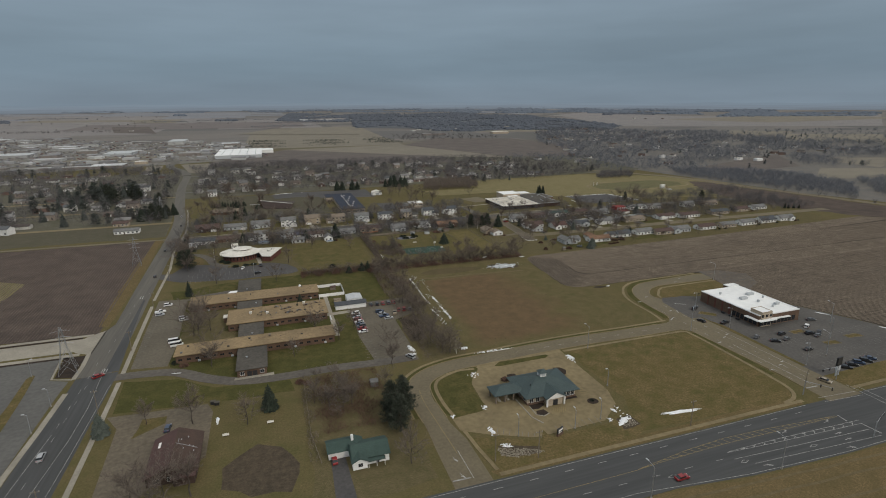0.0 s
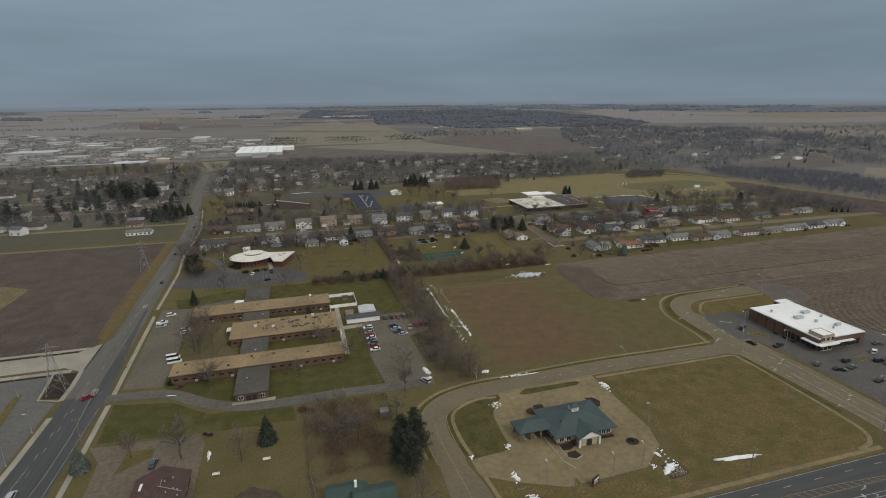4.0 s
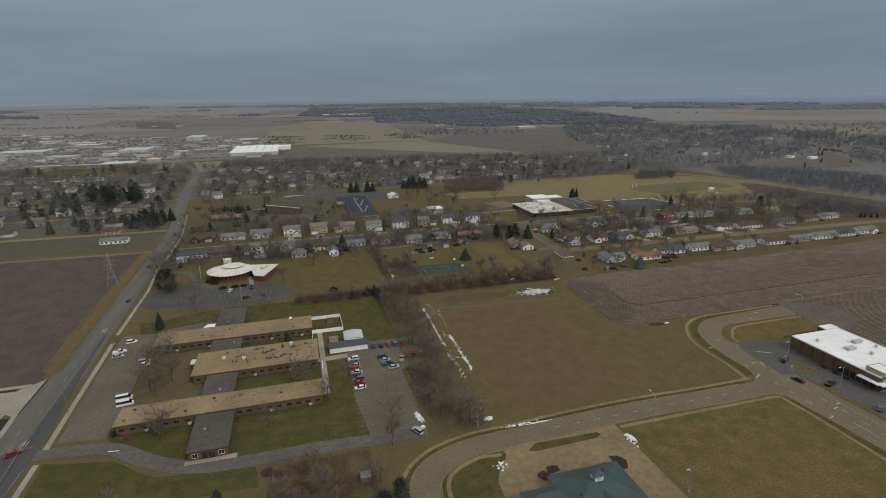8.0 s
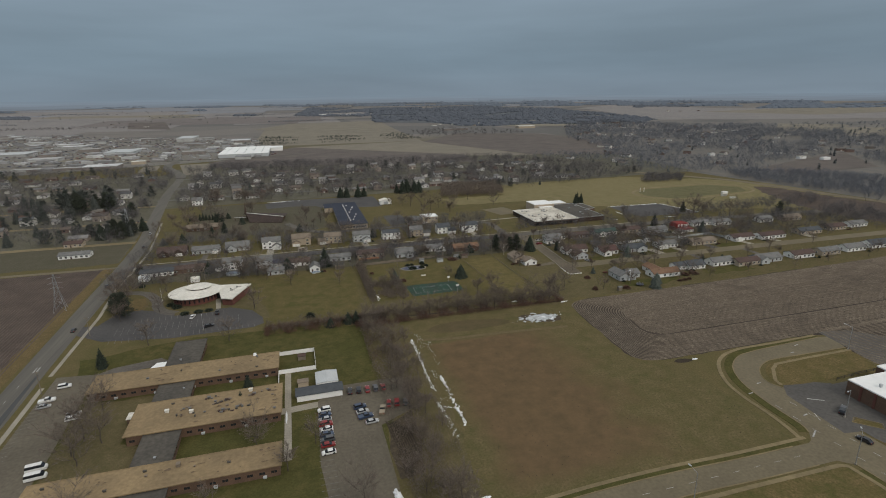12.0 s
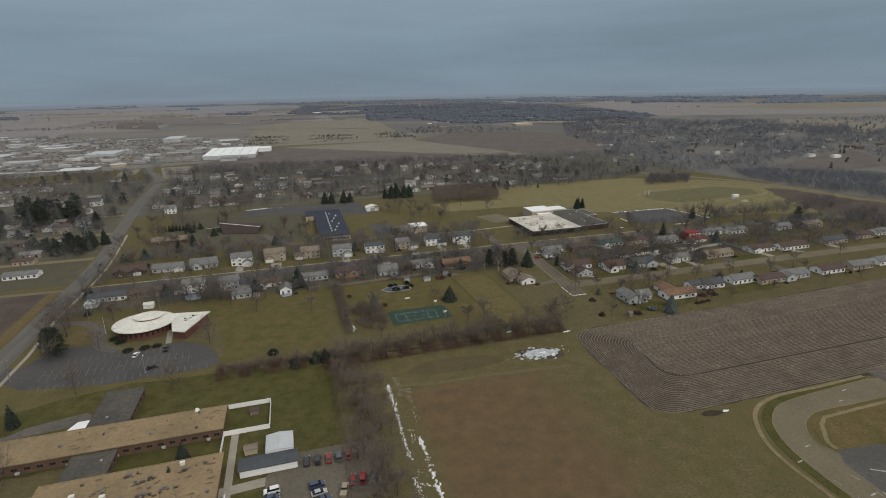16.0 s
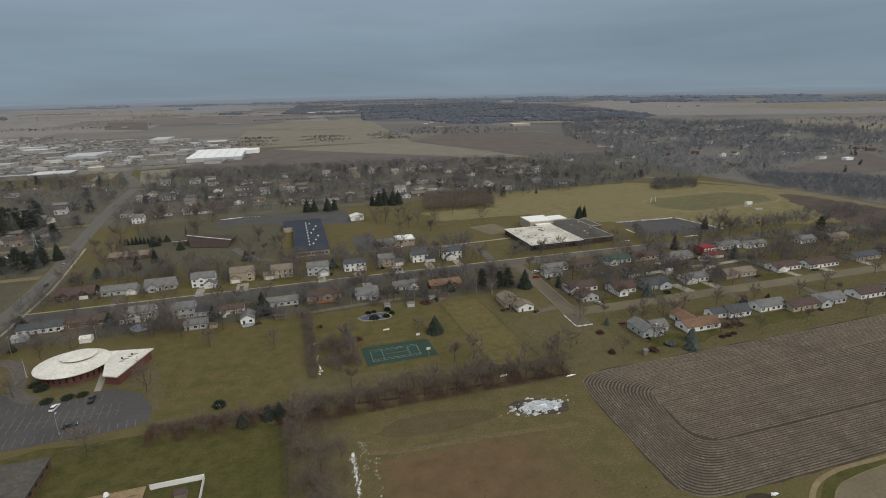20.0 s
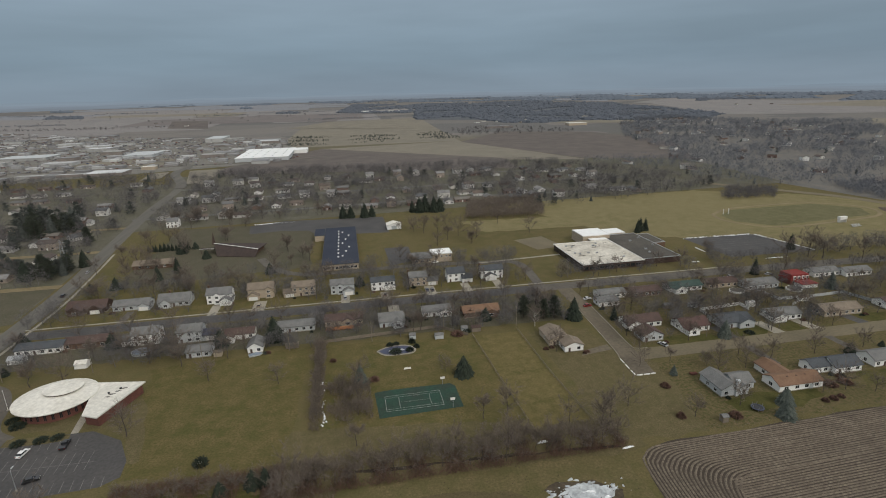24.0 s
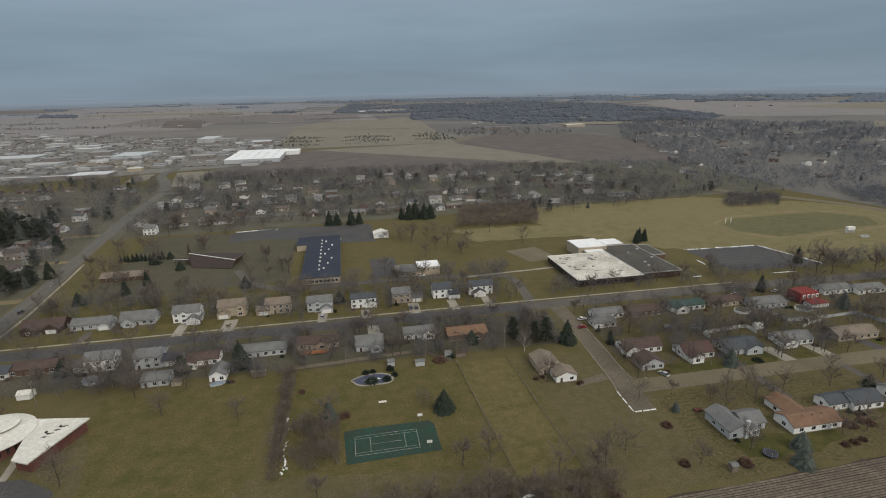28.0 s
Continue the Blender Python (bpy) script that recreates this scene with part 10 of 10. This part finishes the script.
woods("thicket", [(194, 662), (268, 655), (292, 730), (216, 742)], 760, (5, 9), TWIG, "dense red-brown thicket beyond the clearing", 61, 60, 0.22)
woods("thicket", [(464, 672), (522, 665), (560, 706), (508, 722)], 260, (4, 8), WOODS, "dark thicket beyond the running track", 62, 60, 0.3)
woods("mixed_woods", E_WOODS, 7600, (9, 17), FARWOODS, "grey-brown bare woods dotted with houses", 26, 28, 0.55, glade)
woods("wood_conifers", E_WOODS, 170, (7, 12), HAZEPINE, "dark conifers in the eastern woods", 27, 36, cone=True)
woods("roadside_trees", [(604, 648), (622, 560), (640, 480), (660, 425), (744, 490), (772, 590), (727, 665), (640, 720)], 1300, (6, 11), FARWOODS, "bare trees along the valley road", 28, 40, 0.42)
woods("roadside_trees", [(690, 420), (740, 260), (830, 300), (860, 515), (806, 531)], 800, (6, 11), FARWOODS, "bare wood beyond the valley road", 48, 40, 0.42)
woods("roadside_trees", [(606, 500), (634, 380), (672, 240), (680, 260), (642, 390), (614, 505)], 34, (6, 10), WOODS, "bare trees along the field edge", 29, 60, 0.3)
# crown colours carry the haze; the horizon copy is paler and bluer
CANOPY = mat("hazed_wood_crowns", (0.112, 0.123, 0.143), (0.088, 0.099, 0.118), 1.0, 0.012, 0.07, 0.12, 0.0, spec=0.0, island=True)
HAZECANOPY = mat("hazed_horizon_crowns", (0.138, 0.158, 0.188), (0.118, 0.138, 0.168), 1.0, 0.006, 0.03, 0.08, 0.0, spec=0.0, island=True)
FAR_WOOD = [(381, 2383), (583, 2449), (650, 2017), (767, 1938), (923, 1963), (1248, 1792), (1496, 2001), (1590, 2615), (1573, 2921), (1642, 3184), (1312, 3654), (567, 3760)]
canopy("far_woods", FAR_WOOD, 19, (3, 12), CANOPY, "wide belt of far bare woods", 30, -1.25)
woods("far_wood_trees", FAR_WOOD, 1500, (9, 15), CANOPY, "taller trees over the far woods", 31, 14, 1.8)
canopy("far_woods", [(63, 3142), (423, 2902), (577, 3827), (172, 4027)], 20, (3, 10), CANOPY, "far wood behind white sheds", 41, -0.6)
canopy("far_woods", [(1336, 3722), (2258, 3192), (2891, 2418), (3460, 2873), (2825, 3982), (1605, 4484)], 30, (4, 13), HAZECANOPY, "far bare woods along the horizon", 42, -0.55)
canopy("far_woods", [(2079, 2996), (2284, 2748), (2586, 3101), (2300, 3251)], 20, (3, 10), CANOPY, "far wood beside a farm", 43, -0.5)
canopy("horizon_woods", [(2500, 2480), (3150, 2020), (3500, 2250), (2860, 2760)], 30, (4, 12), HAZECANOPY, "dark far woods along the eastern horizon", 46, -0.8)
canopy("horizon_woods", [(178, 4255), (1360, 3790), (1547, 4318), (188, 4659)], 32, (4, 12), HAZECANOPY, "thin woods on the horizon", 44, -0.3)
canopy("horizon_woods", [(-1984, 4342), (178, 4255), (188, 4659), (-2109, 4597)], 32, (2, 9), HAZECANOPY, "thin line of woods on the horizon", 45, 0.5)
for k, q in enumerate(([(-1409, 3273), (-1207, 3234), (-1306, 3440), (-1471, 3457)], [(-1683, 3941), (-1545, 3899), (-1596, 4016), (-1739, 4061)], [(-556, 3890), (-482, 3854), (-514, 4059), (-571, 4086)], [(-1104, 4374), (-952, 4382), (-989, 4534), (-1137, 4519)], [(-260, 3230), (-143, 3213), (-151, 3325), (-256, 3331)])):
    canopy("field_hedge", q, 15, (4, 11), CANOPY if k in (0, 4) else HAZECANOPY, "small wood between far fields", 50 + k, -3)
woods("farm_trees", [(-2500, 2600), (-300, 2500), (60, 3300), (-1200, 4200)], 90, (8, 15), WOODS, "scattered farm trees on the plain", 33, 40, 1.2)
woods("field_hedges", [(-1500, 2450), (-560, 2400), (-540, 2460), (-1500, 2540)], 200, (7, 13), WOODS, "thin hedge line on the plain", 34, 30, 1.0)
woods("common_shrubs", [(-60, 1460), (380, 1500), (370, 1720), (-50, 1760)], 520, (3, 7), FARPINE, "dark shrubs dotted over the common", 35, 30, 0.9, lambda x, y: math.sin(x * 0.035 + 2) + math.sin(y * 0.06 + x * 0.012) > 0.25)
woods("town_trees", [(-420, 1060), (20, 1190), (-60, 1650), (-1100, 2350), (-1600, 1700), (-900, 1050)], 520, (5, 10), WOODS, "bare street trees of the town", 36, 30, 0.7)
woods("town_trees", [(-900, 1045), (-185, 1045), (-200, 1075), (-900, 1080)], 300, (7, 12), WOODS, "tree belt before the town", 37, 40, 0.5)
woods("common_trees", [(400, 1560), (720, 1545), (720, 1640), (560, 1900), (400, 1800)], 200, (6, 12), WOODS, "trees behind the far field", 38, 36, 0.8)
woods("field_trees", [(-105, 1040), (420, 985), (400, 1010), (-95, 1068)], 260, (8, 14), WOODS, "tree belt behind the northern houses", 39, 44, 0.4)
woods("pasture_trees", [(1000, 1150), (2000, 850), (2200, 1300), (1300, 1700)], 420, (7, 13), FARWOODS, "scattered trees on the pasture", 40, 36, 0.9)

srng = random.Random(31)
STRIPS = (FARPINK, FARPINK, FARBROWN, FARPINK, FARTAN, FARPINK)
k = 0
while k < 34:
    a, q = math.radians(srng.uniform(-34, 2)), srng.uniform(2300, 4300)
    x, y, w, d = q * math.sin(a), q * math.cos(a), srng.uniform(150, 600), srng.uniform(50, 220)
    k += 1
    # strips beyond 3.7 km take the haze-blue field colour
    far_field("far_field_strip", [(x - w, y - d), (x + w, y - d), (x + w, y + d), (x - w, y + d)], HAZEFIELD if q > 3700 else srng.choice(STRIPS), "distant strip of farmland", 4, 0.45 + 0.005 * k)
lines = []
for i in range(9):
    a, q = math.radians(srng.uniform(-34, 4)), srng.uniform(2400, 4400)
    x, y, w = q * math.sin(a), q * math.cos(a), srng.uniform(80, 500)
    lines.append((x - w, y - 8, x + w, y + 8))
for i, (x0, y0, x1, y1) in enumerate(lines):
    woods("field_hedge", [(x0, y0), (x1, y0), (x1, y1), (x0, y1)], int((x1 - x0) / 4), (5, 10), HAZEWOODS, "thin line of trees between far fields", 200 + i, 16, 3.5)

frng = random.Random(9)
PROTO = []
for i, (w, d, st, axis, pitch) in enumerate(((14, 8.5, 1, "x", 0.4), (11, 8.5, 2, "x", 0.5), (16, 9, 1, "x", 0.35), (9, 12, 1, "y", 0.5), (13, 9, 2, "x", 0.45))):
    ob = thing("far_house", 0, 0, "distant family house with a pitched roof", "house", "distant houses")
    gable(ob, -w / 2, -d / 2, w / 2, d / 2, 2.7 * st + 0.3, pitch, axis, FARWALL, FARROOF)
    for x in (-w * 0.3, w * 0.3):
        part("window", Shape().box(x - 0.7, -d / 2 - 0.06, 1.0, x + 0.7, -d / 2, 2.3).mesh("window", PANE), ob)
    part("door", Shape().box(-0.5, -d / 2 - 0.06, 0, 0.5, -d / 2, 2.1).mesh("door", TRIM), ob)
    PROTO.append(ob)
used = set()


def far_house(x, y, turn):
    k = frng.choice((0, 2, 3, 0, 2, 1, 4))
    m = pose(x, y, rise(x, y), 0, 0, turn)
    if k not in used:
        used.add(k)
        PROTO[k].matrix_world = m
    else:
        copy_thing(PROTO[k], m)


for v in (745, 778, 826, 864, 912, 950):
    for u in np.arange(-110, 440, 25):
        if frng.random() < 0.72 and inside(u, v, N_ZONE) and u - road_x(v) > 20:
            far_house(u + frng.uniform(-7, 7), v + frng.uniform(-7, 7), frng.choice((0, 0, 180, 90, 12, 270)))
for v in (582, 622, 662, 702, 742, 790, 830, 880, 930, 985):
    for u in np.arange(-430 - (v - 500) * 0.5, -118 - max(0, v - 600) * 0.12, 30):
        if frng.random() < 0.62 and inside(u, v, W_ZONE) and u - road_x(v) < -20:
            far_house(u + frng.uniform(-5, 5), v + frng.uniform(-4, 4), frng.choice((0, 0, 180, 90)))
for _ in range(165):
    x, y = frng.uniform(480, 1300), frng.uniform(760, 1900)
    if inside(x, y, E_WOODS) and not any(inside(x, y, q) for q in OPEN):
        far_house(x, y, frng.uniform(0, 360))
for x, y in ((-158, 746), (-141, 689), (-163, 676), (-231, 560), (700, 1990), (640, 2080), (600, 2120), (560, 2060), (680, 2140), (740, 2060), (1950, 2500), (2010, 2480), (2100, 2450), (1350, 2080), (-520, 2480), (-700, 2700), (-640, 2520), (900, 980), (1250, 900), (1180, 860)):
    far_house(x, y, frng.uniform(0, 360))


def block(x0, y0, x1, y1, h, label, roofm=None, wallm=None, name="shop_building"):
    cx, cy = (x0 + x1) / 2, (y0 + y1) / 2
    ob = thing(name, cx, cy, label, "building", "town buildings", rise(cx, cy))
    part("wall", Shape().box(x0 - cx, y0 - cy, -0.3, x1 - cx, y1 - cy, h).mesh("wall", wallm or BOXWALL), ob)
    part("roof", Shape().box(x0 - cx - 0.3, y0 - cy - 0.3, h, x1 - cx + 0.3, y1 - cy + 0.3, h + 0.5).mesh("roof", roofm or BOXROOF), ob)
    return ob


ware = block(-106, 1205, -12, 1372, 7.0, "very large white warehouse with a flat roof", WHITEROOF, LTGREY, "warehouse")
for x in np.arange(-34, 37, 17):
    for y in np.arange(-66, 71, 27):
        roof_vent(ware, x, y, 7.5, 1.6, 1.6, 0.9, LTGREY)
block(-11.5, 1318, 14, 1362, 7, "white annex of the warehouse", WHITEROOF, WHITE, "warehouse")
block(-353, 1372, -296, 1452, 5, "pale grey store with a flat roof", LTGREY, LTGREY)
block(-600, 1405, -508, 1465, 5.5, "large white store with a flat roof", LTGREY, BOXWALL)
block(-268, 1690, -225, 1790, 9, "white hall with a flat roof", LTGREY, BOXWALL)
block(-390, 1112, -258, 1120, 4, "long low pale storage row", BOXROOF, BOXWALL)
block(-247, 1160, -225, 1172, 5, "small tan shop by the road", CREAM, BEIGE)
block(780, 1770, 840, 1800, 7, "pale hall on the tan rise", CREAM, BEIGE)
block(522, 1790, 604, 1815, 6, "long school with a pale green roof", BOXROOF, BOXWALL)
block(190, 3120, 260, 3150, 7, "white sheds before the far woods", BOXROOF, WHITE)
block(300, 3060, 390, 3085, 7, "white sheds before the far woods", BOXROOF, WHITE)
block(883, 762, 897, 770, 4, "low white farm building", WHITEROOF, WHITE)
block(862, 788, 876, 796, 4, "low white farm building", CREAM, WHITE)
TOWN = [(-420, 1075), (10, 1200), (-60, 1650), (-1060, 2330), (-1500, 1750), (-880, 1070)]
for _ in range(150):
    x, y = frng.uniform(-1500, 10), frng.uniform(1090, 2330)
    if inside(x, y, TOWN) and not (-215 < x < -60 and y < 1230) and not (-125 < x < 30 and 1215 < y < 1405) and not (-400 < x < -190 and 1190 < y < 1515) and not (-620 < x < -490 and 1390 < y < 1480):
        w, d = frng.uniform(14, 60), frng.uniform(12, 40)
        block(x - w / 2, y - d / 2, x + w / 2, y + d / 2, frng.uniform(3.5, 6.5), "flat-roofed commercial building in the far town")
s = Shape()
for _ in range(900):
    x, y = frng.uniform(-1500, 10), frng.uniform(1060, 2330)
    if inside(x, y, TOWN) and not (-205 < x < -60 and y < 1225) and not (-125 < x < 30 and 1215 < y < 1405):
        w, d, z = frng.uniform(4, 14), frng.uniform(4, 9), rise(x, y)
        s.box(x - w, y - d, z - 0.2, x + w, y + d, z + frng.uniform(2.5, 5))
TOWNMIX = mat("mixed_town_blocks", (0.3, 0.3, 0.3), rough=0.8, amount=0.2, bump=0.0, rand=[(0.48, 0.48, 0.48), (0.15, 0.15, 0.155), (0.30, 0.30, 0.30), (0.19, 0.17, 0.155), (0.24, 0.24, 0.245), (0.56, 0.56, 0.55)], island=True)
tagged(new("far_town_blocks", s.mesh("far_town_blocks", TOWNMIX)), "hundreds of small town buildings far away", "buildings", kind="stuff")
s = Shape()
for _ in range(2600):
    x, y = frng.uniform(-1100, 0), frng.uniform(1180, 2100)
    if inside(x, y, TOWN):
        z = rise(x, y) + 0.3
        s.box(x - 2.2, y - 0.9, z, x + 2.2, y + 0.9, z + 1.5)
CARSPECK = mat("far_car_paint", (0.3, 0.3, 0.3), rough=0.5, amount=0.2, bump=0.0, rand=[(0.6, 0.6, 0.6), (0.05, 0.05, 0.06), (0.3, 0.3, 0.31), (0.14, 0.07, 0.06), (0.08, 0.09, 0.13)], island=True)
tagged(new("far_parked_cars", s.mesh("far_parked_cars", CARSPECK)), "hundreds of cars parked in the far town", "cars", kind="stuff")
road("town_road", [(60, 1240), (-30, 1205), (-150, 1195), (-420, 1190), (-800, 1260)], 12, OLDASPHALT, "wide road before the shops", 0.5)
road("town_road", [(-190, 1195), (-230, 1400), (-300, 1640), (-420, 1900)], 12, OLDASPHALT, "road between the far shops", 0.5)

# haze painted as glowing rings where the plain meets the sky, layer behind layer
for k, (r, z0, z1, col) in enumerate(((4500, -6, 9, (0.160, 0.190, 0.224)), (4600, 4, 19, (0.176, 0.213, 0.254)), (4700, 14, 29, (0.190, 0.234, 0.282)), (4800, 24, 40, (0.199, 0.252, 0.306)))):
    m = bpy.data.materials.new("haze_glow_band")
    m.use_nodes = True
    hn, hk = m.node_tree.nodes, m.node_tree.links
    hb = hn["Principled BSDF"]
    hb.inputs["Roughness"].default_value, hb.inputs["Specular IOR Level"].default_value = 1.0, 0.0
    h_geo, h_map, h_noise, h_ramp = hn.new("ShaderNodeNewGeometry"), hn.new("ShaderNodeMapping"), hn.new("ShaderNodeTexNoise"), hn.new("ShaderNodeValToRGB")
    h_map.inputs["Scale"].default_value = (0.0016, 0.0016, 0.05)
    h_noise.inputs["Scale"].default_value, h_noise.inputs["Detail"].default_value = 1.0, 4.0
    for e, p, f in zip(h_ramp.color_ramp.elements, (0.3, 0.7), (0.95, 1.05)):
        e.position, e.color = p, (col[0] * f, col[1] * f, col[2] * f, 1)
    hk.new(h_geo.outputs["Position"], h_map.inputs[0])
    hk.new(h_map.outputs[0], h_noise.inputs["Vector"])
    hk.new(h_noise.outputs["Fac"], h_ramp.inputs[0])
    # each ring emits its own haze tone, nearer the sky's colour further out
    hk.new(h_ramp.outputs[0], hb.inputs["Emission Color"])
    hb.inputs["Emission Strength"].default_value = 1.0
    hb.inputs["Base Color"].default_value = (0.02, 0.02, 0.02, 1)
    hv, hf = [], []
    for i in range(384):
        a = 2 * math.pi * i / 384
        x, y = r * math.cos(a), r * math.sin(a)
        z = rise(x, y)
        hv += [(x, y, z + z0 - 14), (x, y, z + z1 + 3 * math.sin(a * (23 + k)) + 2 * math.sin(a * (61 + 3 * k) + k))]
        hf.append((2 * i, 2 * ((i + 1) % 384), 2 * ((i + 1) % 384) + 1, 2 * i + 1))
    structure("backdrop", mesh("backdrop", hv, hf, m), "glowing band of painted haze over the far land", "backdrop")
